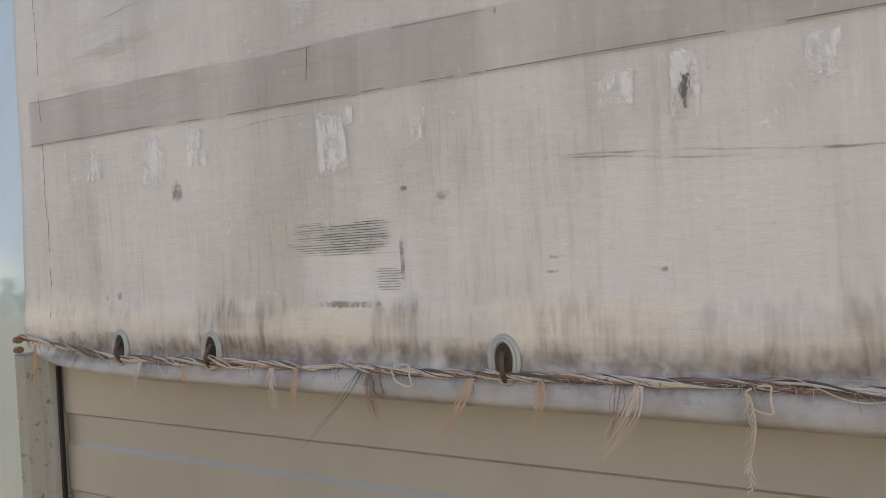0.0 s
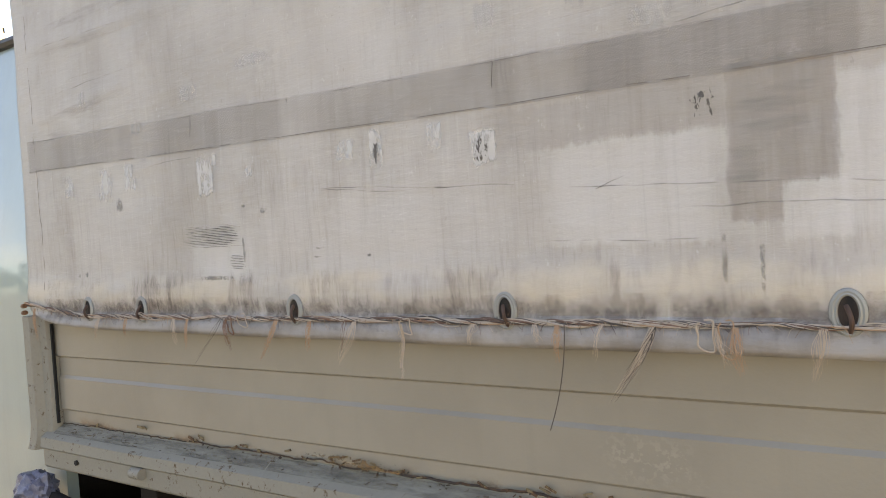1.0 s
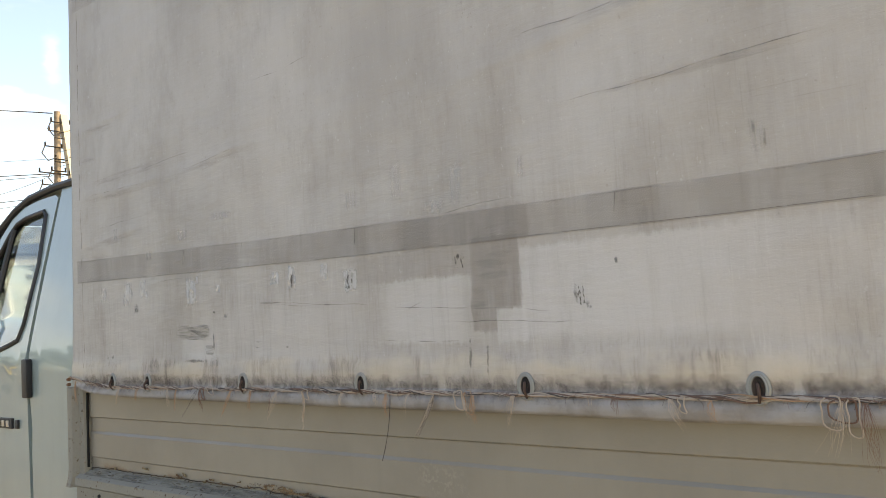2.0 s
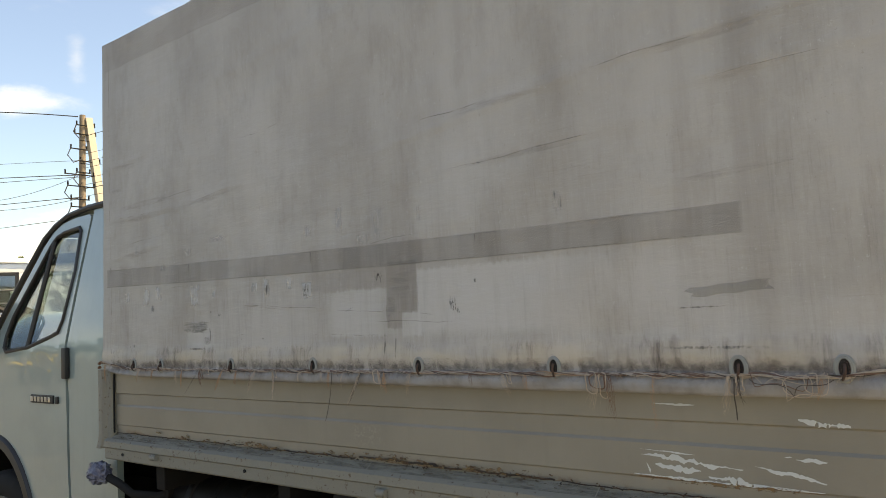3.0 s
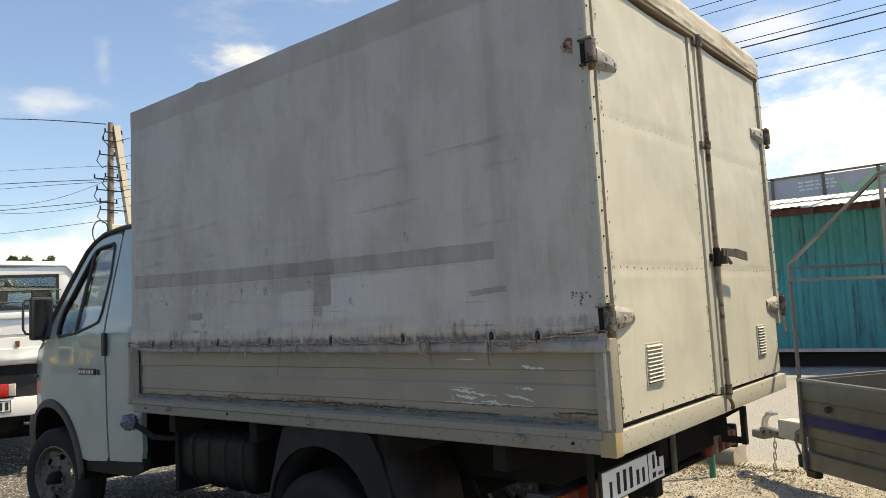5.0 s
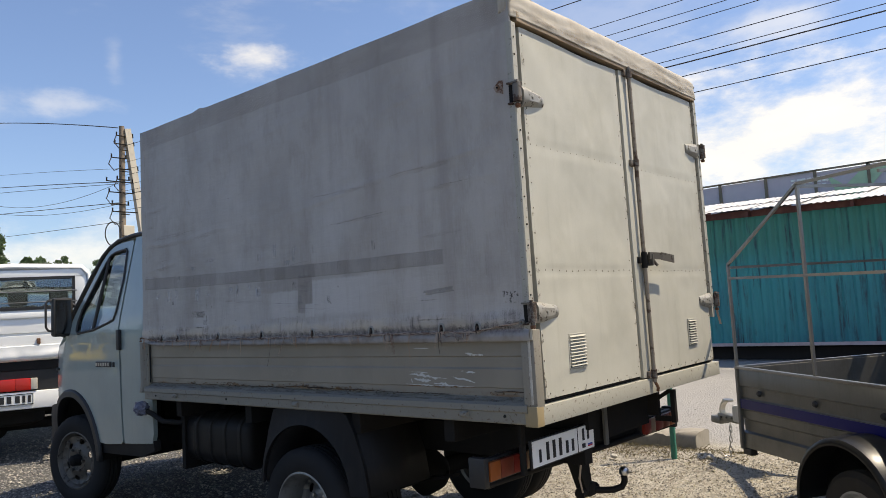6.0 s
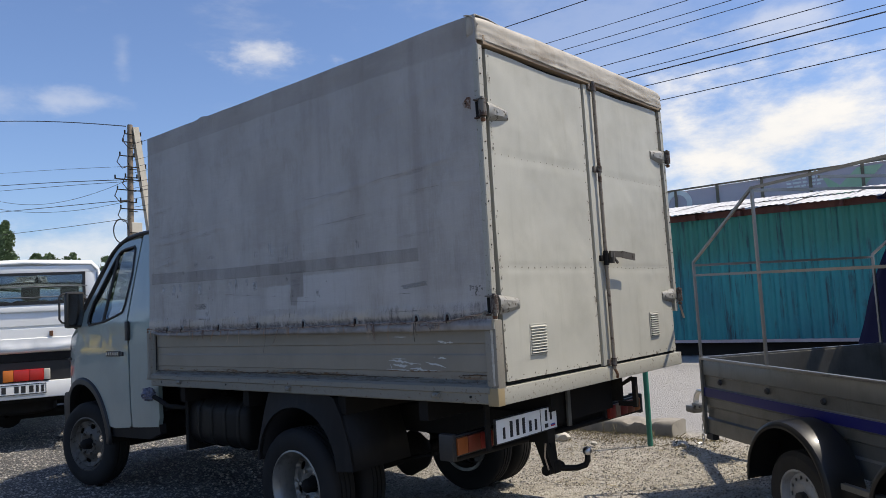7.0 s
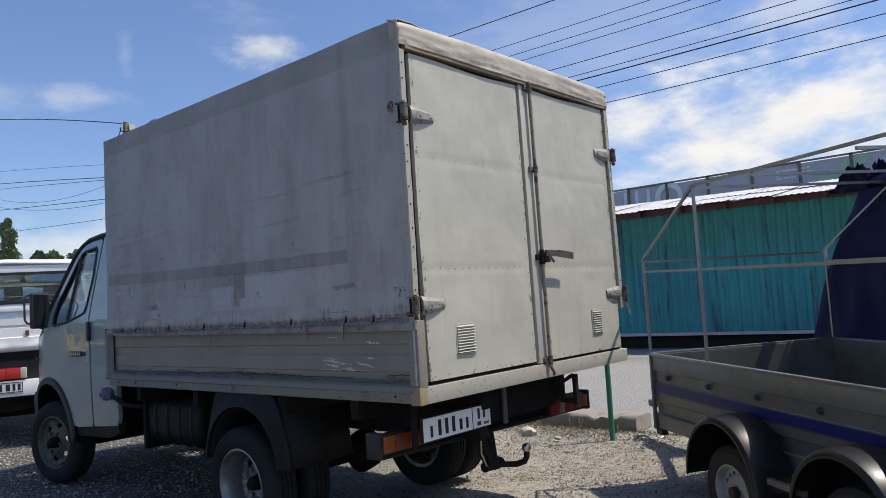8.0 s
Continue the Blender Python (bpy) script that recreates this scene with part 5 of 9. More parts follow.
    part("rear_post", bm, POST, truck, "beige rear corner post with chipped paint", smooth=True)
    bm = bmesh.new()
    rows = []
    for k in range(70):
        z = 0.945 + 0.26 * k / 69
        w = 0.004 + 0.004 * abs(wavy(z, 0, 40.0, 3.0)) + 0.004 * abs(wavy(z, 0, 110.0, 8.0))
        rows.append([bm.verts.new(p) for p in ((0.004 - w, -0.0066, z), (0.006, -0.0072, z), (0.009 + 0.3 * w, -0.0052, z))])
    for a, b in zip(rows, rows[1:]):
        for k in range(2):
            bm.faces.new((a[k], a[k + 1], b[k + 1], b[k]))
    part("chipped_edge", bm, painted("bared_edge", (0.46, 0.44, 0.39), 0.6, (0.25, 0.2, 0.15), 0.6, 0.2, scale=12.0), truck)
    bm = bmesh.new()
    box(bm, -2.98, -0.02, 0.05, 1.95, 0.87, 0.955)
    part("bed_floor", bm, CHASSIS, truck)
    bm = bmesh.new()
    box(bm, -3.04, -3.0, 0.06, 1.94, 0.90, 1.6)
    part("front_board", bm, BOARD, truck)


build_bed()


# rear wall with its two doors
def build_rear():
    bm = bmesh.new()
    box(bm, -0.03, 0.022, -0.004, 2.004, 0.856, 0.934, 0.005)
    part("rear_beam", bm, FRAMEP, truck, "beige steel beam under the rear doors", smooth=True)
    bm = bmesh.new()
    box(bm, -0.034, 0.026, -0.010, 0.04, 0.855, 0.936, 0.004)
    part("beam_cap", bm, OCHRE, truck, "ochre-painted corner cap", smooth=True)
    # corner battens along the cover's rear edge, with nail heads
    for y0, s in ((0.0, 1), (2.0, -1)):
        bm = bmesh.new()
        rings = []
        for k in range(60):
            z = 1.20 + 1.31 * k / 59
            e = 0.003 * wavy(0, z, 9.0, 4.0 + y0)
            rings.append([bm.verts.new((x, y0 + s * y, z)) for x, y in ((-0.006, -0.010 + e), (0.018, -0.012 + e), (0.024, -0.008 + e), (0.022, 0.026 + e), (-0.006, 0.026 + e))])
        for a, b in zip(rings, rings[1:]):
            for k in range(5):
                bm.faces.new((a[k], a[(k + 1) % 5], b[(k + 1) % 5], b[k]))
        bm.faces.new(rings[0])
        bm.faces.new(rings[-1])
        ob = part("edge_batten", bm, FRAMEP, truck, "pale chipped batten with nail heads", smooth=True)
        bm = bmesh.new()
        for k in range(13):
            z = 1.28 + 0.098 * k
            lathe(bm, [(0.0005, 0.028), (0.0034, 0.027), (0.004, 0.022), (0.0005, 0.022)], (0, y0 + s * (0.006 + 0.004 * math.sin(5 * k)), z + 0.012 * math.sin(3 * k)), "x", 8)
        part("nail_heads", bm, CHASSIS, ob, "row of dark nail heads", kind="stuff")
    # dark backing added behind the doors so that the gaps read as shaded gaps
    bm = bmesh.new()
    box(bm, -0.06, -0.028, 0.062, 1.94, 0.94, 2.56)
    part("door_frame", bm, GAPFILL, truck, "dark backing behind the door gaps")
    bm = bmesh.new()
    box(bm, -0.03, 0.030, 0.03, 1.98, 2.516, 2.56, 0.003)
    part("top_beam", bm, painted("stained_beam", (0.27, 0.20, 0.135), 0.7, (0.13, 0.09, 0.055), 0.5), truck)

    GRIME_X, gx, bx = material("rusty_edge_grime", (0.075, 0.05, 0.035), 0.8)
    px = gx.place()
    blot = gx.noise(px, 26.0, 7.0, 0.7)
    gx.put(bx.inputs["Alpha"], gx.math("MULTIPLY", gx.step(blot, 0.54, 0.64), 0.65))

    def door(y0, y1, z0, z1, seed, label):
        bm = bmesh.new()

        def dent(y, z):
            u, v = (y - y0) / (y1 - y0), (z - z0) / (z1 - z0)
            e = min(u, 1 - u, v * 1.6, (1 - v) * 1.6)
            d = 0.009 * wavy(y, z, 2.1, seed) + 0.0045 * wavy(y, z, 4.6, seed + 3) + 0.004 * max(0, wavy(y, z, 8.0, seed + 7) - 0.2) + 0.0012 * wavy(y, z, 17.0, seed + 5)
            for zr in (1.478, 2.008):
                d -= 0.003 * math.exp(-((z - zr) / 0.012) ** 2)
            return 0.013 + d * min(1, e * 9)

        def fn(u, v):
            y, z = y0 + (y1 - y0) * u, z0 + (z1 - z0) * v
            x = dent(y, z)
            if seed == 1.0:
                y += 0.016 * max(0.0, 1 - u * 5) * max(0.0, 1 - v * 2.2)
            top = (0.012 * math.sin(u * 6 + seed) if v == 1 else 0)
            return (x, y, z + top * 0.5)

        g = sheet(bm, 46, 80, fn)
        rim = [g[i][0] for i in range(47)] + [g[46][j] for j in range(1, 81)] + [g[i][80] for i in range(45, -1, -1)] + [g[0][j] for j in range(79, 0, -1)]
        inner = [bm.verts.new((-0.014, v.co.y, v.co.z)) for v in rim]
        for i in range(len(rim)):
            bm.faces.new((rim[i], rim[(i + 1) % len(rim)], inner[(i + 1) % len(rim)], inner[i]))
        ob = part("rear_door", bm, DOORS, truck, label, smooth=True)
        def grime(ya, yb, za, zb):
            bm = bmesh.new()
            sheet(bm, 2, 2, lambda u, v: (0.0175, ya + (yb - ya) * u, za + (zb - za) * v))
            part("edge_grime", bm, GRIME_X, ob)

        grime(y0 + 0.002, y0 + 0.020, z0, z1)
        grime(y1 - 0.020, y1 - 0.002, z0, z1)
        grime(y0, y1, z0, z0 + 0.016)
        # rivet lines
        bm = bmesh.new()
        spots = []
        for zr in (1.478, 2.008):
            spots += [(y0 + 0.03 + (y1 - y0 - 0.06) * k / 15, zr + 0.003 * math.sin(k)) for k in range(16)]
        spots += [(y0 + 0.02, z0 + 0.05 + 0.105 * k) for k in range(15)] + [(y1 - 0.02, z0 + 0.05 + 0.105 * k) for k in range(15)]
        spots += [(y0 + 0.05 + (y1 - y0 - 0.1) * k / 8, z0 + 0.02) for k in range(9)]
        for y, z in spots:
            lathe(bm, [(0.0004, 0.0022), (0.0030, 0.0016), (0.0044, -0.002), (0.0004, -0.002)], (dent(y, z), y, z), "x", 6)
        part("rivets", bm, painted("rivet_metal", (0.12, 0.10, 0.075), 0.5, (0.07, 0.05, 0.035), 0.5), ob, "lines of small rivets", kind="stuff")
        return ob

    left = door(0.066, 0.957, 0.954, 2.500, 1.0, "beige sheet-steel rear door with rivets and dents")
    right = door(1.096, 1.945, 0.950, 2.502, 9.0, "beige sheet-steel rear door with rivets and dents")
    bm = bmesh.new()
    box(bm, -0.014, 0.016, 0.985, 1.080, 0.940, 2.512, 0.003)
    part("cover_strip", bm, DOORS, truck, smooth=True)

    # Black strips laid in the door gaps to stand for the shade there.
    for a, b, c, d in ((0.030, 0.0645, 0.945, 2.505), (0.9585, 0.9835, 0.945, 2.505), (1.082, 1.0945, 0.945, 2.505), (1.9465, 1.972, 0.945, 2.505), (0.04, 1.96, 2.5035, 2.514), (0.04, 1.96, 0.936, 0.948)):
        bm = bmesh.new()
        box(bm, -0.026, -0.006, a, b, c, d)
        part("door_seal", bm, GAPFILL, truck, "black strip added to darken the door gap")

    def vent(y0, y1, ob):
        z0, z1 = 1.056, 1.206
        bm = bmesh.new()
        for a, b, c, d in ((y0, y1, z0, z0 + 0.006), (y0, y1, z1 - 0.006, z1), (y0, y0 + 0.006, z0, z1), (y1 - 0.006, y1, z0, z1)):
            box(bm, 0.008, 0.021, a, b, c, d, 0.0015)
        part("vent", bm, DOORS, ob, "louvred air vent")
        bm = bmesh.new()
        box(bm, 0.008, 0.0165, y0 + 0.004, y1 - 0.004, z0 + 0.004, z1 - 0.004)
        o = part("vent_backing", bm, HOLE, ob)
        bm = bmesh.new()
        vs = [bm.verts.new((x, y, z)) for y in (y0 + 0.008, y1 - 0.008) for x, z in ((0.017, 0.005), (0.0275, -0.003), (0.0265, -0.005), (0.017, 0.0015))]
        for k in range(4):
            bm.faces.new((vs[k], vs[(k + 1) % 4], vs[4 + (k + 1) % 4], vs[4 + k]))
        bm.faces.new(vs[:4])
        bm.faces.new(vs[4:])
        me = to_mesh("slat", bm, DOORS)
        for k in range(10):
            o = under(new("slat", me), ob)
            o.location = (0, 0, z0 + 0.014 + 0.0138 * k)

    vent(0.278, 0.428, left)
    vent(1.592, 1.712, right)

    STRAP = rusty("hinge_strap_paint", (0.31, 0.297, 0.262), (0.10, 0.065, 0.045), amount=0.25, rough=0.4, scale=30.0, metal=0.2)
    HINGE_IRON = rusty("hinge_iron", (0.135, 0.122, 0.105), (0.07, 0.042, 0.03), amount=0.55, scale=25.0)

    def hinge(y, z, s, ob):
        """A pressed strap that tapers over the door, on a barrel at the corner post."""
        bm = bmesh.new()
        secs = []
        for k in range(9):
            t = k / 8
            yy = y + s * (0.0 + 0.165 * t)
            hh = 0.046 - 0.020 * t
            out = 0.010 + 0.014 * math.sin(min(1, (1 - t) * 1.5) * math.pi / 2) * (0.6 if k == 0 else 1)
            secs.append([bm.verts.new((x, yy, z + zz)) for x, zz in ((0.013, -hh), (0.013 + out * 0.35, -hh * 0.92), (0.013 + out, -hh * 0.45), (0.013 + out, hh * 0.45), (0.013 + out * 0.35, hh * 0.92), (0.013, hh))])
        for a, b in zip(secs, secs[1:]):
            for k in range(6):
                bm.faces.new((a[k], a[(k + 1) % 6], b[(k + 1) % 6], b[k]))
        bm.faces.new(secs[0])
        bm.faces.new(secs[-1])
        h = part("hinge", bm, STRAP, ob, "heavy pressed-steel strap hinge", smooth=True)
        yb = y - s * 0.055
        bm = bmesh.new()
        tube(bm, [(0.034, yb, z - 0.038), (0.034, yb, z + 0.036)], 0.0185, 18)
        tube(bm, [(0.034, yb, z - 0.048), (0.034, yb, z + 0.052)], 0.008, 10)
        part("hinge_barrel", bm, HINGE_IRON, ob, "grey iron hinge barrel", smooth=True)
        bm = bmesh.new()
        box(bm, -0.006, 0.048, yb - 0.018, yb + 0.018, z + 0.038, z + 0.045, 0.002)
        part("hinge_bracket", bm, HINGE_IRON, ob, smooth=True)
        bm = bmesh.new()
        box(bm, -0.006, 0.016, yb - 0.016, yb + 0.022, z - 0.046, z - 0.039, 0.002)
        part("hinge_bracket", bm, HINGE_IRON, ob, smooth=True)
        bm = bmesh.new()
        box(bm, -0.004, 0.018, min(yb, y) - 0.004, max(yb, y) + 0.012, z - 0.036, z + 0.036, 0.002)
        part("hinge_leaf", bm, CHASSIS, ob)
        bm = bmesh.new()
        lathe(bm, [(0.0005, z - 0.062), (0.010, z - 0.062), (0.0125, z - 0.058), (0.0125, z - 0.048), (0.0005, z - 0.048)], (0.034, yb, 0), "z", 6)
        part("hinge_nut", bm, RUST, ob)
        for t in (0.35, 0.85):
            bm = bmesh.new()
            lathe(bm, [(0.0005, 0.042 if t < 0.5 else 0.034), (0.008, 0.040 if t < 0.5 else 0.032), (0.009, 0.016), (0.0005, 0.016)], (0, y + s * 0.165 * t, z), "x", 10)
            part("hinge_bolt", bm, STRAP, ob)

    hinge(0.045, 2.205, 1, left)
    hinge(0.045, 1.306, 1, left)
    hinge(1.970, 2.205, -1, right)
    hinge(1.970, 1.300, -1, right)
    # the locking tube with clamps, and the lever
    bm = bmesh.new()
    tube(bm, [(0.036, 1.062, 0.915), (0.036, 1.062, 2.535)], 0.0105, 12)
    rod = part("lock_tube", bm, rusty("lock_tube_paint", (0.215, 0.180, 0.140), (0.09, 0.052, 0.034), amount=0.3, scale=14.0), truck, "painted vertical locking tube", smooth=True)
    for z, h in ((2.50, 0.03), (2.03, 0.022), (1.53, 0.05), (0.955, 0.028)):
        bm = bmesh.new()
        tube(bm, [(0.036, 1.062, z - h * 0.8), (0.036, 1.062, z + h * 0.8)], 0.0155, 12)
        box(bm, 0.012, 0.03, 1.02, 1.055, z - 0.016, z + 0.016, 0.003)
        part("clamp", bm, CHASSIS if h == 0.05 else HINGE_IRON, rod, smooth=True)
    bm = bmesh.new()
    box(bm, 0.010, 0.072, 1.085, 1.10, 1.50, 1.56, 0.003)
    bar(bm, (0.058, 1.07, 1.552), (0.082, 1.17, 1.548), 0.012, 0.034)
    bar(bm, (0.082, 1.17, 1.548), (0.086, 1.315, 1.535), 0.006, 0.040)
    tube(bm, [(0.055, 1.10, 1.545), (0.075, 1.125, 1.50)], 0.008, 8)
    part("lever", bm, STEEL, rod, "grey steel locking lever")
    bm = bmesh.new()
    tube(bm, [(0.036, 1.062, 0.918), (0.044, 1.065, 0.900), (0.042, 1.082, 0.884), (0.036, 1.088, 0.868)], 0.008, 8)
    part("tube_foot", bm, RUST, rod, smooth=True)
    # pale strap end at the far hinge
    bm = bmesh.new()
    bar(bm, (0.03, 2.03, 1.235), (0.02, 2.10, 1.15), 0.012, 0.003)
    part("strap_end", bm, PALEROPE, truck)


build_rear()


def draw_in(things):
    """The superstructure is a little narrower towards its roof: draw its far side in."""
    for ob in things:
        for v in ob.data.vertices:
            if v.co.y > 0.0:
                h = min(max((v.co.z + ob.location.z - 0.9) / 1.7, 0.0), 1.0)
                v.co.y *= 1.0 - 0.010 - 0.018 * h


def all_under(parent):
    found = []
    for ob in list(bpy.data.objects):
        if ob.parent == parent:
            found += ([ob] if ob.type == "MESH" else []) + all_under(ob)
    return found


seen, body_parts = set(), []
for ob in all_under(truck):
    if ob.data.name not in seen:
        seen.add(ob.data.name)
        body_parts.append(ob)
draw_in(body_parts)


# ---- chassis and wheels ----
def build_chassis():
    for y, end in ((0.58, -0.12), (1.34, -0.60)):
        bm = bmesh.new()
        box(bm, -5.0, end, y, y + 0.07, 0.58, 0.74, 0.004)
        part("frame_rail", bm, CHASSIS, truck)
    for x in (-2.75, -2.0, -1.1, -0.5):
        bm = bmesh.new()
        box(bm, x, x + 0.06, 0.03, 1.97, 0.76, 0.865, 0.004)
        part("cross_bearer", bm, CHASSIS, truck)
    for y, end in ((0.62, -0.10), (1.36, -0.45)):
        bm = bmesh.new()
        box(bm, -3.0, end, y - 0.02, y + 0.06, 0.74, 0.865)
        part("packing_beam", bm, CHASSIS, truck)
    # hanger with a slot under the rear beam
    bm = bmesh.new()
    box(bm, -0.035, -0.010, 1.372, 1.402, 0.660, 0.835, 0.003)
    box(bm, -0.13, -0.036, 1.374, 1.400, 0.664, 0.692, 0.003)
    box(bm, -0.19, -0.105, 1.374, 1.400, 0.693, 0.835, 0.003)
    bar(bm, (-0.105, 1.387, 0.790), (-0.036, 1.387, 0.830), 0.02, 0.02)
    part("chassis_hanger", bm, CHASSIS, truck, "black slotted hanger under the rear beam")
    bm = bmesh.new()
    box(bm, -0.19, -0.165, 0.70, 1.372, 0.650, 0.862, 0.004)
    part("cross_bearer", bm, CHASSIS, truck)
    bm = bmesh.new()
    tube(bm, [(-1.495, 0.15, 0.34), (-1.495, 1.85, 0.34)], 0.055, 14)
    lathe(bm, [(0.02, -0.16), (0.10, -0.10), (0.15, 0.0), (0.10, 0.10), (0.02, 0.16)], (-1.495, 1.0, 0.34), "x", 16)
    part("rear_axle", bm, CHASSIS, truck, smooth=True)
    bm = bmesh.new()
    tube(bm, [(-4.336, 0.2, 0.30), (-4.336, 1.8, 0.30)], 0.04, 10)
    part("front_axle", bm, CHASSIS, truck, smooth=True)
    for y in (0.52, 1.42):
        for k in range(3):
            bm = bmesh.new()
            ln = 0.62 - 0.16 * k
            pts = [(-1.495 + ln * t, y + 0.02, 0.47 - 0.022 * k - 0.07 * (1 - t * t)) for t in (j / 6 - 1 for j in range(13))]
            for a, b in zip(pts, pts[1:]):
                bar(bm, a, b, 0.06, 0.014)
            part("leaf_spring", bm, CHASSIS, truck)
    bm = bmesh.new()
    tube(bm, [(-3.2, 1.0, 0.45), (-1.6, 1.0, 0.38)], 0.04, 12)
    part("drive_shaft", bm, CHASSIS, truck, smooth=True)
    bm = bmesh.new()
    tube(bm, [(-3.3, 1.30, 0.42), (-2.5, 1.28, 0.42), (-2.3, 1.28, 0.44)], 0.07, 12)
    tube(bm, [(-2.3, 1.28, 0.44), (-1.9, 1.25, 0.62), (-1.0, 1.22, 0.62), (-0.8, 1.2, 0.58)], 0.025, 10)
    part("exhaust", bm, RUST, truck, smooth=True)
    # Unseen gearbox, sump and far box, added to block light under the truck.
    bm = bmesh.new()
    lathe(bm, [(0.06, -0.42), (0.10, -0.36), (0.12, -0.10), (0.17, 0.0), (0.20, 0.14), (0.18, 0.30), (0.05, 0.32)], (-3.75, 1.0, 0.46), "x", 18)
    part("gearbox", bm, CHASSIS, truck, "black gearbox under the cab", smooth=True)
    bm = bmesh.new()
    box(bm, -4.75, -4.05, 0.72, 1.28, 0.30, 0.56, 0.06)
    part("engine_sump", bm, CHASSIS, truck, smooth=True)
    bm = bmesh.new()
    box(bm, -2.75, -2.05, 1.50, 1.86, 0.36, 0.74, 0.05)
    part("battery_box", bm, CHASSIS, truck, "black box added on the far rail to block light", smooth=True)
    # spare wheel slung under the rear
    bm = bmesh.new()
    lathe(bm, [(0.20, 0.08), (0.27, 0.09), (0.33, 0.06), (0.34, 0.0), (0.33, -0.06), (0.27, -0.09), (0.20, -0.08)], (-0.92, 0.98, 0.665), "z", 28)
    part("spare_tyre", bm, RUBBER, truck, smooth=True)
    # fuel tank with pressed ribs and straps
    def ring(x, grow):
        pts = []
        for cy, cz, a0 in ((0.25, 0.545, 180), (0.43, 0.545, 270), (0.43, 0.665, 0), (0.25, 0.665, 90)):
            for k in range(6):
                t = radians(a0 + 18 * k)
                pts.append((x, cy + (0.105 + grow) * math.cos(t), cz + (0.105 + grow) * math.sin(t)))
        return pts

    def wrap(stations):
        bm = bmesh.new()
        rings = [[bm.verts.new(p) for p in ring(x, g)] for x, g in stations]
        for r0, r1 in zip(rings, rings[1:]):
            for k in range(24):
                bm.faces.new((r0[k], r0[(k + 1) % 24], r1[(k + 1) % 24], r1[k]))
        bm.faces.new(rings[0])
        bm.faces.new(rings[-1][::-1])
        return bm

    tank = part("fuel_tank", wrap([(-2.87, -0.045), (-2.86, -0.015), (-2.84, 0.0), (-2.18, 0.0), (-2.16, -0.015), (-2.15, -0.045)]), TANK, truck, "dark ribbed fuel tank", smooth=True)
    for x in (-2.74, -2.58, -2.42, -2.26):
        part("tank_rib", wrap([(x, -0.002), (x + 0.008, 0.009), (x + 0.036, 0.009), (x + 0.044, -0.002)]), TANK, tank, smooth=True)
    bm = bmesh.new()
    box(bm, -2.87, -2.83, 0.13, 0.5, 0.40, 0.80, 0.005)
    part("tank_strap", bm, CHASSIS, tank)
    # filler neck with hose and a plastic bag for a cap
    bm = bmesh.new()
    pts = [(-3.10, 0.0, 0.790), (-3.03, 0.02, 0.762), (-2.96, 0.05, 0.715), (-2.88, 0.12, 0.700), (-2.78, 0.26, 0.73), (-2.66, 0.34, 0.78)]
    tube(bm, pts, 0.017, 12)
    hose = part("filler_hose", bm, RUBBER, truck, "black rubber filler hose", smooth=True)
    bm = bmesh.new()
    bmesh.ops.create_icosphere(bm, subdivisions=4, radius=1.0)
    for v in bm.verts:
        d = v.co.normalized()
        r = 0.046 * (1 + 0.28 * noise.noise(d * 3.1) + 0.14 * noise.noise(d * 9.0))
        v.co = Vector((-3.122, -0.010, 0.800)) + Vector((d.x * r * 1.15, d.y * r, d.z * r))
    part("plastic_bag", bm, BAG, hose, "crumpled bluish plastic bag tied over the filler neck", smooth=True)
    bm = bmesh.new()
    tube(bm, [(-3.092 + 0.003 * math.sin(t), -0.002 + 0.03 * math.cos(t), 0.788 + 0.022 * math.sin(t)) for t in (2 * math.pi * k / 14 for k in range(14))], 0.003, 6, closed=True)
    part("bag_tie", bm, PALEROPE, hose)
    # mudguard over the rear wheels
    arc = [(-1.455 + 0.350 * math.cos(t), 0.455 + 0.328 * math.sin(t)) for t in (math.pi * k / 26 for k in range(27))]
    outer = [(-0.985, 0.462), (-1.01, 0.60), (-1.07, 0.76), (-1.12, 0.845), (-1.17, 0.862), (-1.66, 0.862), (-1.71, 0.852), (-1.76, 0.74), (-1.805, 0.58), (-1.838, 0.455)]
    bm = panel(outer + arc[::-1], [], lambda x, z: 0.012 - 0.014 * math.exp(-((math.hypot((x + 1.455) / 0.35, (z - 0.455) / 0.328) - 1.0) / 0.10) ** 2), 0.02, 0.06)
    guard = part("mudguard", bm, MUD, truck, "faded black plastic rear mudguard", smooth=True)
    bm = bmesh.new()
    for line in (outer, arc):
        near, far = [bm.verts.new((x, 0.02, z)) for x, z in line], [bm.verts.new((x, 0.46, z)) for x, z in line]
        for k in range(len(line) - 1):
            bm.faces.new((near[k], near[k + 1], far[k + 1], far[k]))
    ob = part("guard_skin", bm, MUD, guard, smooth=True)
    s = ob.modifiers.new("thickness", "SOLIDIFY")
    s.thickness = 0.004


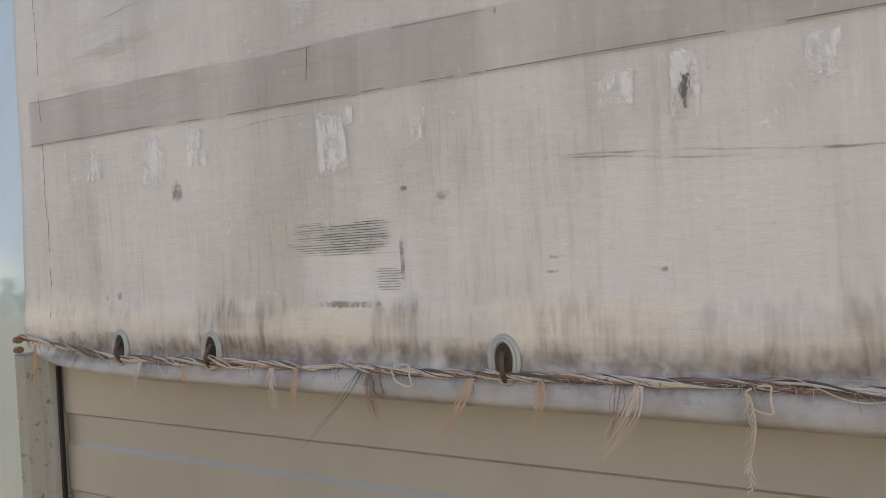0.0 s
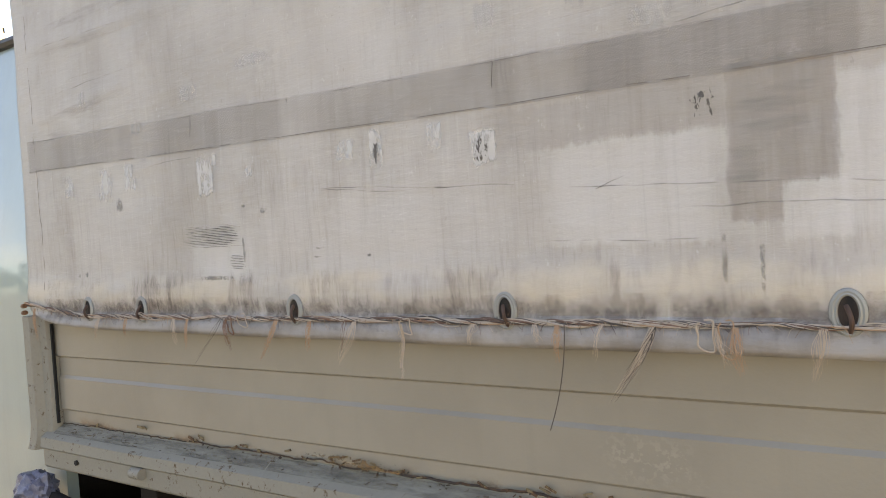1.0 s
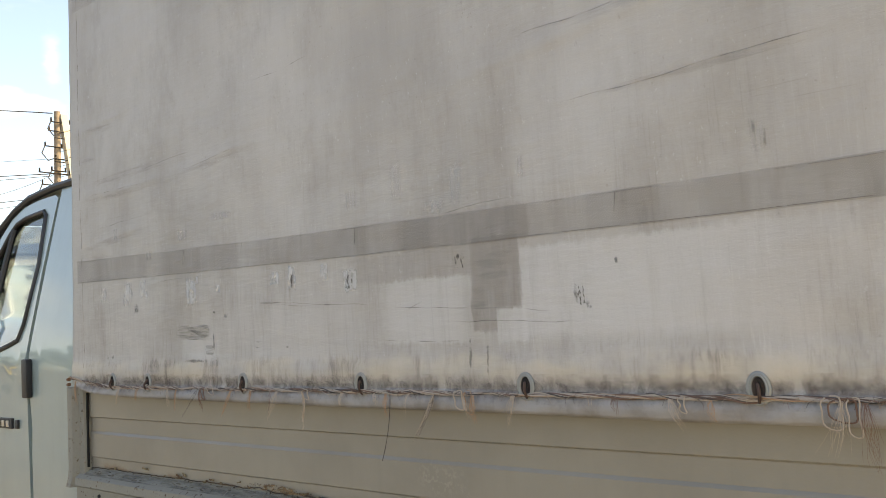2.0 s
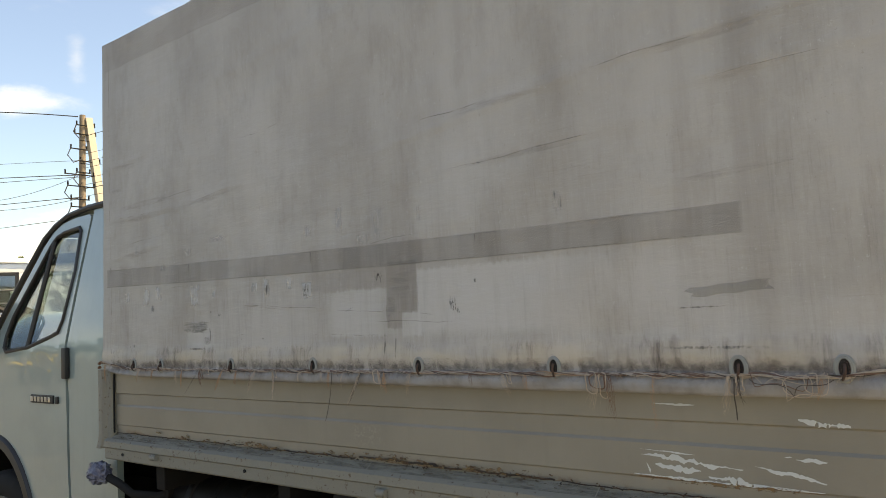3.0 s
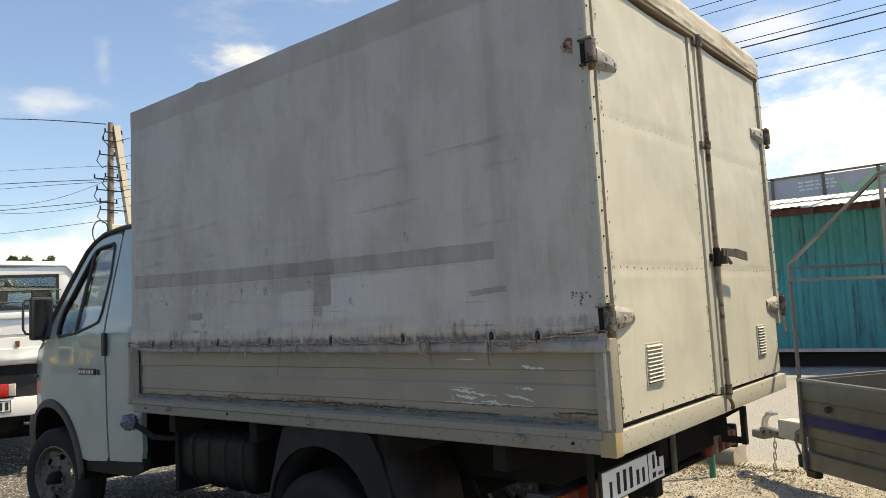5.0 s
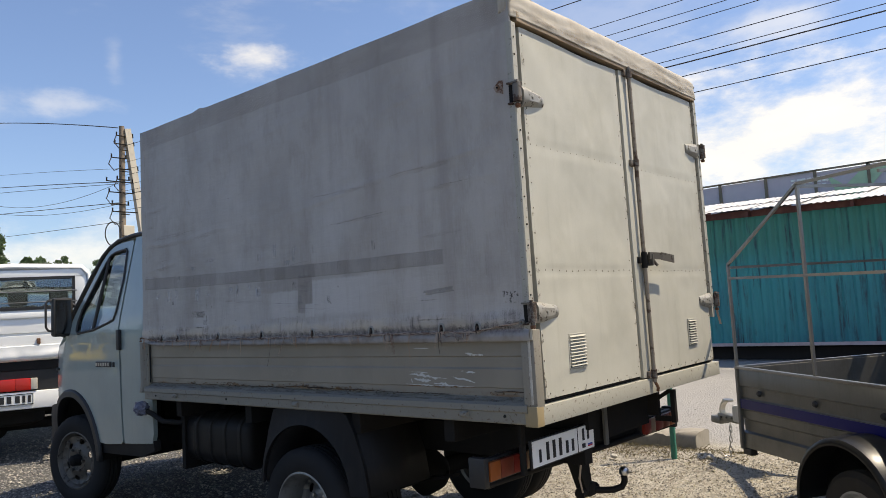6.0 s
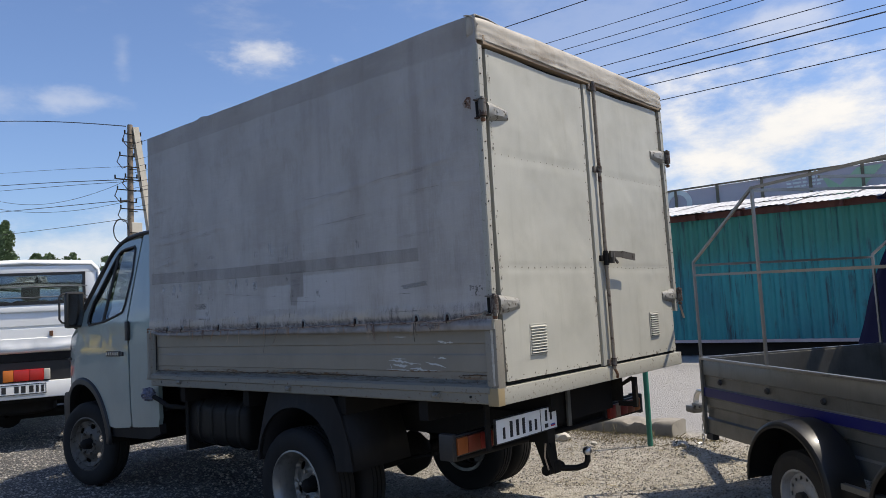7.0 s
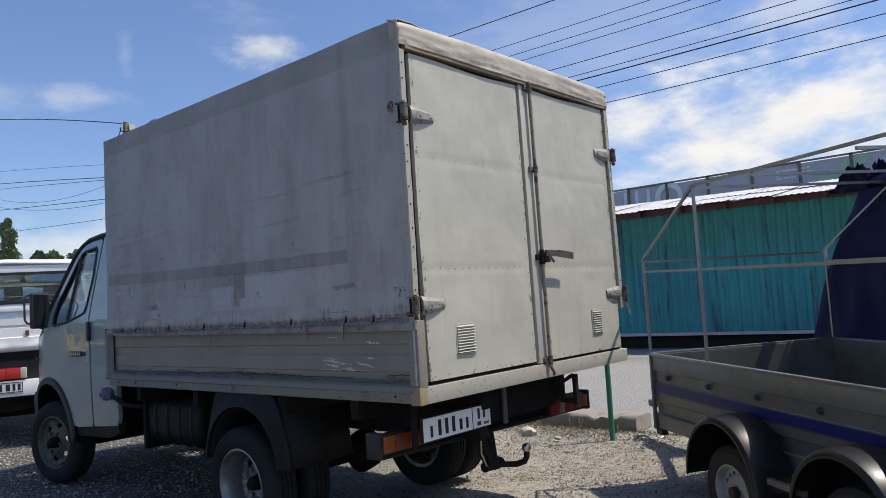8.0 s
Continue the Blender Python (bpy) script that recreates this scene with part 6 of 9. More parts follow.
def build_wheel(name, x, y, facing, dish, metal):
    """A steel wheel with its tyre; facing is -1 when the outside looks to -y. dish: how deep the disc sits."""
    f = facing
    bm = bmesh.new()
    W, R, r = 0.092, 0.342, 0.205
    prof = [(r, -W * 0.80), (r + 0.02, -W * 0.95), (r + 0.06, -W * 1.03), (R - 0.045, -W * 1.0), (R - 0.014, -W * 0.86), (R - 0.002, -W * 0.66)]
    prof += [(R, -W * 0.40), (R - 0.008, -W * 0.38), (R - 0.008, -W * 0.30), (R, -W * 0.28), (R, -W * 0.06), (R - 0.008, -W * 0.05), (R - 0.008, W * 0.05), (R, W * 0.06)]
    prof += [(R, W * 0.28), (R - 0.008, W * 0.30), (R - 0.008, W * 0.38), (R, W * 0.40), (R - 0.002, W * 0.66), (R - 0.014, W * 0.86), (R - 0.045, W * 1.0), (r + 0.06, W * 1.03), (r + 0.02, W * 0.95), (r, W * 0.80)]
    lathe(bm, prof, (x, y, R - 0.002), "y", 56)
    tyre = part("tyre", bm, RUBBER, None, "worn black tyre", smooth=True)
    bm = bmesh.new()
    o = f * W
    rim = [(r + 0.012, 0.86 * o), (r + 0.016, 0.92 * o), (r + 0.006, 0.95 * o), (r - 0.004, 0.80 * o), (r - 0.018, 0.55 * o), (r - 0.028, -0.2 * o), (r - 0.022, -0.85 * o), (r, -0.9 * o), (r + 0.002, -0.8 * o), (r - 0.012, -0.2 * o), (r - 0.002, 0.6 * o)]
    lathe(bm, rim, (x, y, R - 0.002), "y", 56)
    rm = part("rim", bm, metal, None, "grey steel rim", smooth=True)
    # pressed disc with hand holes
    d = dish
    outline = [(0.186 * math.cos(t), 0.186 * math.sin(t)) for t in (2 * math.pi * k / 48 for k in range(48))]
    holes = []
    for h in range(6):
        a = 2 * math.pi * h / 6 + 0.3
        holes.append([(0.142 * math.cos(a) + 0.021 * math.cos(t) * math.cos(a) - 0.031 * math.sin(t) * math.sin(a), 0.142 * math.sin(a) + 0.021 * math.cos(t) * math.sin(a) + 0.031 * math.sin(t) * math.cos(a)) for t in (2 * math.pi * k / 12 for k in range(12))])

    def fy(px, pz):
        q = math.hypot(px, pz)
        return d + f * (0.030 * math.exp(-((q - 0.085) / 0.035) ** 2)) + (f * 0.018 if q > 0.17 else 0)

    bm = panel(outline, holes, fy, -f * 0.006, 0.035)
    bmesh.ops.translate(bm, vec=(x, y, R - 0.002), verts=bm.verts[:])
    disc = part("wheel_disc", bm, metal, None, smooth=True)
    bm = bmesh.new()
    yb = y + d
    lathe(bm, [(0.001, f * 0.085), (0.030, f * 0.078), (0.040, f * 0.066), (0.046, f * 0.0), (0.001, 0.0)], (x, yb, R - 0.002), "y", 20)
    hub = part("hub", bm, CHASSIS, None, smooth=True)
    bm = bmesh.new()
    lathe(bm, [(0.001, f * 0.045), (0.011, f * 0.044), (0.013, f * 0.02), (0.001, f * 0.02)], (0, 0, 0), "y", 6)
    nutmesh = to_mesh("wheel_nut", bm, CHROME if metal is SILVER else metal)
    return tyre, rm, disc, hub, nutmesh, yb


def wheels():
    for nm, x, y, f, dish in (("front_wheel", -4.336, 0.145, -1, -0.045), ("front_wheel", -4.336, 1.855, 1, 0.045), ("rear_wheel", -1.495, 0.105, -1, 0.06), ("rear_wheel", -1.495, 1.865, 1, -0.06),
                              ("rear_wheel", -1.495, 0.345, -1, -0.05), ("rear_wheel", -1.495, 1.62, 1, 0.05)):
        tyre, rm, disc, hub, nut, yb = build_wheel(nm, x, y, f, dish, STEEL if nm == "front_wheel" else SILVER)
        tyre.name = nm
        under(tyre, truck)
        tagged(tyre, "worn black tyre on a grey steel wheel")
        for o in (rm, disc, hub):
            under(o, tyre)
        for k in range(6):
            a = 2 * math.pi * k / 6
            o = under(new("wheel_nut", nut), tyre)
            o.location = (x + 0.085 * math.cos(a), yb, 0.34 + 0.085 * math.sin(a))
        if nm == "front_wheel":
            # steered a little to one side
            turn = Matrix.Translation((x, y, 0)) @ Matrix.Rotation(radians(11.5), 4, "Z") @ Matrix.Translation((-x, -y, 0))
            tyre.matrix_basis = turn
        else:
            tyre.location.z = fall(x, y)


def build_tail():
    bm = bmesh.new()
    tube(bm, [(-0.25, -0.02, 0.605), (-0.25, 1.86, 0.568)], 0.016, 10)
    bar(bm, (-0.28, 0.0, 0.65), (-0.28, 1.85, 0.613), 0.04, 0.10)
    part("rear_bumper", bm, CHASSIS, truck, "black underrun bar below the bed", smooth=True)
    for y0, s, dz in ((0.035, 1, 0.0), (1.765, -1, -0.050)):
        def yy(a, b):
            return sorted((y0 + s * a, y0 + s * b))
        bm = bmesh.new()
        a, b = yy(-0.095, 0.36)
        box(bm, -0.27, -0.235, a, b, 0.612 + dz, 0.712 + dz, 0.006)
        a, b = yy(-0.098, -0.064)
        box(bm, -0.30, -0.215, a, b, 0.60 + dz, 0.725 + dz, 0.010)
        lamp = part("tail_lamp", bm, BLACK, truck, "black tail lamp with red and amber lenses", smooth=True)
        for (c, d), mat, nm in (((-0.062, 0.015), DULLAMBER, "amber_lens"), ((0.015, 0.11), BROWNRED, "red_lens"), ((0.11, 0.208), DULLRED, "red_lens"), ((0.208, 0.265), CLEAR, "reversing_lens"), ((0.265, 0.345), DULLRED, "red_lens")):
            bm = bmesh.new()
            a, b = yy(c + 0.002, d - 0.001)
            box(bm, -0.237, -0.212, a, b, 0.624 + dz, 0.702 + dz, 0.006)
            part(nm, bm, mat, lamp, smooth=True)
    # number plate in its holder, its characters as plain bars
    bm = bmesh.new()
    box(bm, -0.135, -0.122, 0.145, 0.680, 0.645, 0.768, 0.004)
    holder = part("plate_holder", bm, BLACK, truck, "black plate holder", smooth=True)
    bm = bmesh.new()
    box(bm, -0.124, -0.118, 0.152, 0.672, 0.652, 0.762, 0.002)
    plate = part("number_plate", bm, PLATE, holder, "white rear number plate with black marks")
    for a, b, c, d in ((0.190, 0.222, 0.668, 0.722), (0.245, 0.287, 0.668, 0.744), (0.297, 0.339, 0.668, 0.744), (0.349, 0.391, 0.668, 0.744), (0.407, 0.447, 0.668, 0.722), (0.459, 0.494, 0.668, 0.722), (0.556, 0.590, 0.698, 0.752), (0.602, 0.632, 0.698, 0.752), (0.545, 0.600, 0.664, 0.684)):
        bm = bmesh.new()
        box(bm, -0.1185, -0.1160, a + (b - a) * 0.24, b - (b - a) * 0.24, c, d)
        part("mark", bm, INK, plate)
    for a, b, c, d, mat in ((0.519, 0.523, 0.653, 0.761, INK), (0.612, 0.652, 0.664, 0.670, REDINK), (0.612, 0.652, 0.670, 0.677, BLUEINK)):
        bm = bmesh.new()
        box(bm, -0.1185, -0.1162, a, b, c, d)
        part("mark", bm, mat, plate)
    for y in (0.078, 0.80):
        bm = bmesh.new()
        box(bm, -0.15, -0.135, y + 0.02, y + 0.05, 0.63, 0.86, 0.002)
        part("plate_stay", bm, CHASSIS if y < 0.4 else ZINC, truck)
    # tow hitch
    bm = bmesh.new()
    bar(bm, (-0.33, 0.78, 0.68), (-0.325, 0.82, 0.54), 0.06, 0.04)
    bar(bm, (-0.325, 0.815, 0.55), (-0.32, 0.905, 0.36), 0.06, 0.045)
    bar(bm, (-0.325, 0.90, 0.66), (-0.32, 0.93, 0.40), 0.05, 0.02)
    box(bm, -0.34, -0.285, 0.885, 0.955, 0.345, 0.415, 0.014)
    tube(bm, [(-0.32, 0.84, 0.37), (-0.32, 1.0, 0.37)], 0.028, 14)
    hitch = part("tow_hitch", bm, CHASSIS, truck, "black tow hitch with a worn ball", smooth=True)
    bm = bmesh.new()
    tube(bm, [(-0.31, 0.93, 0.372), (-0.27, 0.975, 0.365), (-0.225, 1.02, 0.362), (-0.19, 1.05, 0.375), (-0.178, 1.058, 0.40), (-0.177, 1.058, 0.435)], 0.017, 12)
    part("hitch_neck", bm, CHASSIS, hitch, smooth=True)
    bm = bmesh.new()
    bmesh.ops.create_uvsphere(bm, u_segments=20, v_segments=12, radius=0.026)
    bmesh.ops.translate(bm, vec=(-0.177, 1.058, 0.452), verts=bm.verts[:])
    part("hitch_ball", bm, CHROME, hitch, smooth=True)
    bm = bmesh.new()
    tube(bm, [(-0.14, 0.60, 0.655), (-0.20, 0.68, 0.58), (-0.26, 0.75, 0.47), (-0.30, 0.84, 0.38)], 0.005, 6)
    part("hitch_cable", bm, PALEROPE, hitch, smooth=True)


build_chassis()
wheels()
build_tail()


# ---- the cab ----
def cab_y(x, z):
    """The near cab side: upright below the belt, leaning in above it, rounding in towards the nose and the back."""
    y = 0.05 + 0.010 * ((z - 0.95) / 0.4) ** 2 * (z < 1.30)
    if z > 1.30:
        y += (z - 1.30) * 0.22 - 0.004
    if x < -4.42:
        y += min(((-4.42 - x) / 0.85) ** 2 * 0.45, 0.5)
    if x > -3.16:
        y += ((x + 3.16) / 0.13) ** 2 * 0.03
    if 1.05 < z < 1.125:
        y += 0.004
    return y


ARCH = [(-4.336 + 0.42 * math.cos(t), 0.40 + 0.445 * math.sin(t)) for t in (math.pi * (-0.02 + 1.02 * k / 24) for k in range(25))]


def build_cab():
    win = [(-3.622, 1.460), (-3.645, 1.405), (-3.72, 1.385), (-3.94, 1.338), (-4.19, 1.318), (-4.222, 1.34), (-4.225, 1.40), (-4.19, 1.50), (-3.925, 1.855), (-3.875, 1.898), (-3.80, 1.915), (-3.65, 1.925), (-3.625, 1.905), (-3.60, 1.70)]
    door = [(-3.528, 0.545), (-3.53, 0.98), (-3.545, 1.19), (-3.560, 1.42), (-3.562, 1.68), (-3.555, 1.97), (-3.585, 1.985), (-3.72, 1.982), (-3.85, 1.968), (-3.94, 1.928), (-4.02, 1.85), (-4.30, 1.475), (-4.40, 1.32), (-4.425, 1.27), (-4.50, 1.10), (-4.515, 0.88)]
    arch_part = [(x, z) for x, z in ARCH if x > -4.49 and z > 0.535]
    door = door + arch_part[::-1] + [(-3.90, 0.515), (-3.80, 0.505), (-3.55, 0.525)]
    bm = panel(door, [win], lambda x, z: cab_y(x, z) - 0.004, 0.03)
    dr = part("cab_door", bm, CAB, truck, "pale blue cab door with scuffs", smooth=True)
    # window rubber, divider, glass
    bm = bmesh.new()
    tube(bm, [(x, cab_y(x, z) - 0.005, z) for x, z in win], 0.010, 8, closed=True)
    tube(bm, [(x, cab_y(x, z) - 0.003, z) for x, z in ((-3.950, 1.335), (-3.935, 1.50), (-3.915, 1.70), (-3.900, 1.88))], 0.013, 8)
    part("window_rubber", bm, BLACK, dr, smooth=True)
    bm = panel(win, [], lambda x, z: cab_y(x, z) + 0.006, 0.004, 0.2)
    ob = part("window_glass", bm, GLASS, dr, "clear side window reflecting the yard", smooth=True)
    ob.visible_shadow = False
    # handle, trim plate
    bm = bmesh.new()
    box(bm, -3.522 - 0.03, -3.522 + 0.012, 0.030, 0.055, 1.185, 1.332, 0.008)
    part("door_handle", bm, BLACK, dr, "black plastic door handle", smooth=True)
    bm = bmesh.new()
    box(bm, -3.895, -3.66, 0.040, 0.052, 1.064, 1.104, 0.003)
    badge = part("badge", bm, INK, dr, "dark badge with raised metal marks")
    for k in range(6):
        bm = bmesh.new()
        box(bm, -3.887 + 0.037 * k, -3.866 + 0.037 * k, 0.036, 0.042, 1.072, 1.096, 0.002)
        part("mark", bm, CHROME, badge)
    bm = bmesh.new()
    box(bm, -3.632, -3.608, 0.038, 0.052, 1.066, 1.100, 0.004)
    part("keyhole", bm, BLACK, dr, smooth=True)
    # rear quarter of the cab
    quarter = [(-3.125, 0.555), (-3.105, 0.62), (-3.10, 0.90), (-3.04, 1.0), (-3.035, 1.95), (-3.10, 2.01), (-3.545, 2.012), (-3.546, 1.68), (-3.544, 1.42), (-3.530, 1.19), (-3.516, 0.98), (-3.514, 0.53), (-3.40, 0.535)]
    bm = panel(quarter, [], cab_y, 0.03)
    part("cab_quarter", bm, CAB, truck, "pale blue cab rear quarter", smooth=True)
    # front wing
    wing = [(-4.438, 1.268), (-4.515, 1.10), (-4.530, 0.88)] + [(x, z) for x, z in ARCH if x < -4.475] + [(-4.85, 0.52), (-5.06, 0.56), (-5.10, 0.75), (-5.05, 0.95), (-4.92, 1.06), (-4.75, 1.15), (-4.60, 1.215)]
    bm = panel(wing, [], cab_y, 0.03)
    part("front_wing", bm, CAB, truck, "pale blue front wing", smooth=True)
    # black wheel-arch lip and sill
    bm = bmesh.new()
    rings = []
    for x, z in ARCH:
        dx, dz = (x + 4.336) / 0.42, (z - 0.40) / 0.445
        y = cab_y(x, z)
        rings.append([bm.verts.new(p) for p in ((x - dx * 0.012, y + 0.05, z - dz * 0.012), (x - dx * 0.012, y - 0.022, z - dz * 0.012), (x + dx * 0.03, y - 0.020, z + dz * 0.03), (x + dx * 0.046, y - 0.002, z + dz * 0.046))])
    for a, b in zip(rings, rings[1:]):
        for k in range(3):
            bm.faces.new((a[k], a[k + 1], b[k + 1], b[k]))
    ob = part("arch_lip", bm, BLACK, truck, "black plastic wheel arch lip", smooth=True)
    s = ob.modifiers.new("thickness", "SOLIDIFY")
    s.thickness = 0.004
    sill = [(-3.12, 0.575), (-3.30, 0.55), (-3.52, 0.525), (-3.80, 0.50), (-3.92, 0.51), (-3.955, 0.445), (-3.90, 0.43), (-3.3, 0.45), (-3.12, 0.505)]
    bm = panel(sill, [], lambda x, z: 0.062 + (0.6 - z) * 0.12, 0.05)
    part("sill", bm, MUD, truck, "black sill under the cab door", smooth=True)
    bm = bmesh.new()
    secs = []
    for k in range(17):
        t = math.pi * k / 16
        x, y = -4.86 - 0.36 * math.sin(t) ** 0.55, 1.0 - 0.84 * math.cos(t)
        secs.append([bm.verts.new((x + dx * (0.3 + math.sin(t)), y, z)) for dx, z in ((0.0, 0.43), (-0.05, 0.46), (-0.06, 0.66), (-0.02, 0.72), (0.06, 0.73), (0.06, 0.43))])
    for a, b in zip(secs, secs[1:]):
        for k in range(6):
            bm.faces.new((a[k], a[(k + 1) % 6], b[(k + 1) % 6], b[k]))
    bm.faces.new(secs[0])
    bm.faces.new(secs[-1])
    part("front_bumper", bm, BLACK, truck, smooth=True)
    # inner wheel well and floor of the cab
    bm = bmesh.new()
    for (x0, z0), (x1, z1) in zip(ARCH, ARCH[1:]):
        bm.faces.new([bm.verts.new(p) for p in ((x0, cab_y(x0, z0) + 0.02, z0), (x1, cab_y(x1, z1) + 0.02, z1), (x1, 0.55, z1), (x0, 0.55, z0))])
    ob = part("wheel_well", bm, CHASSIS, truck)
    bm = bmesh.new()
    box(bm, -3.9, -3.2, 0.35, 1.65, 0.50, 0.60)
    box(bm, -4.95, -3.9, 0.55, 1.45, 0.50, 0.95)
    part("cab_floor", bm, CHASSIS, truck)
    # roof, screen, bonnet and nose as one shell from side to side
    prof = [(-3.03, 0.60), (-3.03, 1.93), (-3.06, 1.99), (-3.12, 2.02), (-3.35, 2.035), (-3.60, 2.032), (-3.80, 2.015), (-3.92, 1.975), (-4.00, 1.915)]
    nose = [(-4.46, 1.30), (-4.62, 1.225), (-4.80, 1.14), (-4.98, 1.06), (-5.10, 0.97), (-5.16, 0.85), (-5.18, 0.70), (-5.16, 0.55)]

    def shell(points, name, mat, label, crown, inset=0.0):
        bm = bmesh.new()
        rows = []
        for x, z in points:
            e = cab_y(x, z) + inset
            rows.append([bm.verts.new((x - crown * 1.6 * math.sin(math.pi * v) * (z < 1.95), e + (2.0 - 2 * e) * v, z + crown * math.sin(math.pi * v))) for v in (k / 14 for k in range(15))])
        for a, b in zip(rows, rows[1:]):
            for k in range(14):
                bm.faces.new((a[k], a[k + 1], b[k + 1], b[k]))
        ob = part(name, bm, mat, truck, label, smooth=True)
        s = ob.modifiers.new("thickness", "SOLIDIFY")
        s.thickness = 0.012
        return ob

    shell(prof[1:], "cab_roof", CAB, "pale blue cab roof", 0.03)
    shell(nose, "bonnet", CAB, "pale blue bonnet and nose", 0.04)
    ob = shell([(-4.01, 1.905), (-4.15, 1.73), (-4.30, 1.53), (-4.45, 1.315)], "windscreen", GLASS, "clear windscreen", 0.02)
    ob.visible_shadow = False
    # back wall with window opening
    bm = bmesh.new()
    for a, b, c, d in ((0.10, 1.90, 0.93, 1.45), (0.15, 0.45, 1.45, 1.92), (1.55, 1.85, 1.45, 1.92), (0.45, 1.55, 1.85, 1.95)):
        box(bm, -3.05, -3.03, a, b, c, d)
    part("cab_back", bm, CAB, truck)
    # pillars and gutter
    for s in (0, 1):
        bm = bmesh.new()
        pts = [(-3.04, 1.955), (-3.12, 2.01), (-3.35, 2.022), (-3.60, 2.020), (-3.80, 2.003), (-3.92, 1.962), (-4.02, 1.90), (-4.16, 1.73), (-4.32, 1.51), (-4.46, 1.30)]
        tube(bm, [(x, (cab_y(x, z) - 0.004) if s == 0 else 2.0 - cab_y(x, z) + 0.004, z) for x, z in pts], 0.016, 8)
        part("roof_gutter", bm, BLACK if s == 0 else CAB, truck, "dark roof gutter and screen pillar trim", smooth=True)
    # far door, closed off simply
    bm = panel(door, [win], lambda x, z: 2.0 - cab_y(x, z) - 0.03, 0.03)
    part("cab_door", bm, CAB, truck, "pale blue far cab door", smooth=True)
    bm = panel(quarter, [], lambda x, z: 2.0 - cab_y(x, z) - 0.03, 0.03)
    part("cab_quarter", bm, CAB, truck, "", smooth=True)
    bm = panel(wing, [], lambda x, z: 2.0 - cab_y(x, z) - 0.03, 0.03)
    part("front_wing", bm, CAB, truck, "", smooth=True)
    # seats, wheel, dashboard
    for y in (0.30, 0.95):
        bm = bmesh.new()
        box(bm, -3.75, -3.28, y, y + 0.50, 0.85, 1.02, 0.04)
        box(bm, -3.36, -3.22, y + 0.02, y + 0.48, 1.0, 1.58, 0.05)
        box(bm, -3.33, -3.25, y + 0.13, y + 0.37, 1.56, 1.75, 0.04)
        part("cab_seat", bm, SEAT, truck, "dark cloth cab seat", smooth=True)
    bm = bmesh.new()
    c, ax = Vector((-3.98, 0.52, 1.30)), Euler((0, radians(-52), 0)).to_matrix()
    tube(bm, [c + ax @ Vector((0.19 * math.cos(t), 0.19 * math.sin(t), 0)) for t in (2 * math.pi * k / 28 for k in range(28))], 0.013, 8, closed=True)
    bar(bm, c + ax @ Vector((0.18, 0, 0)), c + ax @ Vector((-0.18, 0, 0)), 0.03, 0.02)
    tube(bm, [c, c + ax @ Vector((0, 0, -0.3))], 0.02, 8)
    part("steering_wheel", bm, BLACK, truck, "black steering wheel", smooth=True)
    bm = bmesh.new()
    box(bm, -4.5, -4.12, 0.2, 1.8, 0.95, 1.27, 0.05)
    part("dashboard", bm, BLACK, truck, smooth=True)
    # mirror on its two arms
    bm = bmesh.new()
    box(bm, -4.40, -4.335, -0.075, 0.078, 1.303, 1.605, 0.022)
    mir = part("wing_mirror", bm, BLACK, truck, "black plastic wing mirror", smooth=True)
    bm = bmesh.new()
    box(bm, -4.337, -4.332, -0.058, 0.060, 1.322, 1.588, 0.002)
    part("mirror_glass", bm, painted("mirror_glass", (0.07, 0.075, 0.08), 0.08, (0.12, 0.12, 0.12), 0.4, 0.1, metal=0.9), mir, "dusty mirror glass")
    bm = bmesh.new()
    tube(bm, [(-4.37, -0.06, 1.59), (-4.37, -0.10, 1.585), (-4.37, -0.118, 1.56), (-4.37, -0.118, 1.38), (-4.37, -0.10, 1.352), (-4.37, -0.06, 1.345)], 0.0085, 8)
    part("mirror_bow", bm, BLACK, mir, smooth=True)
    bm = bmesh.new()
    tube(bm, [(-4.37, 0.07, 1.36), (-4.36, 0.13, 1.34)], 0.014, 8)
    tube(bm, [(-4.37, 0.07, 1.56), (-4.30, 0.14, 1.50)], 0.012, 8)
    part("mirror_arm", bm, BLACK, mir, smooth=True)
    # side lamp on the wing
    bm = bmesh.new()
    box(bm, -4.64, -4.60, cab_y(-4.62, 1.04) - 0.018, cab_y(-4.62, 1.04) + 0.01, 1.03, 1.05, 0.004)
    part("side_repeater", bm, BLACK, truck, smooth=True)


build_cab()


# ---- the box trailer ----
TR_U, TR_V = Vector((math.cos(radians(36)), -math.sin(radians(36)), 0)), Vector((math.sin(radians(36)), math.cos(radians(36)), 0))
TR_M = Matrix(((TR_U.x, TR_V.x, 0, -0.01), (TR_U.y, TR_V.y, 0, 2.40), (0, 0, 1, 0), (0, 0, 0, 1))) @ Matrix.Translation((-0.03, 0, 0)) @ Matrix.Rotation(radians(1.1), 4, "Y")


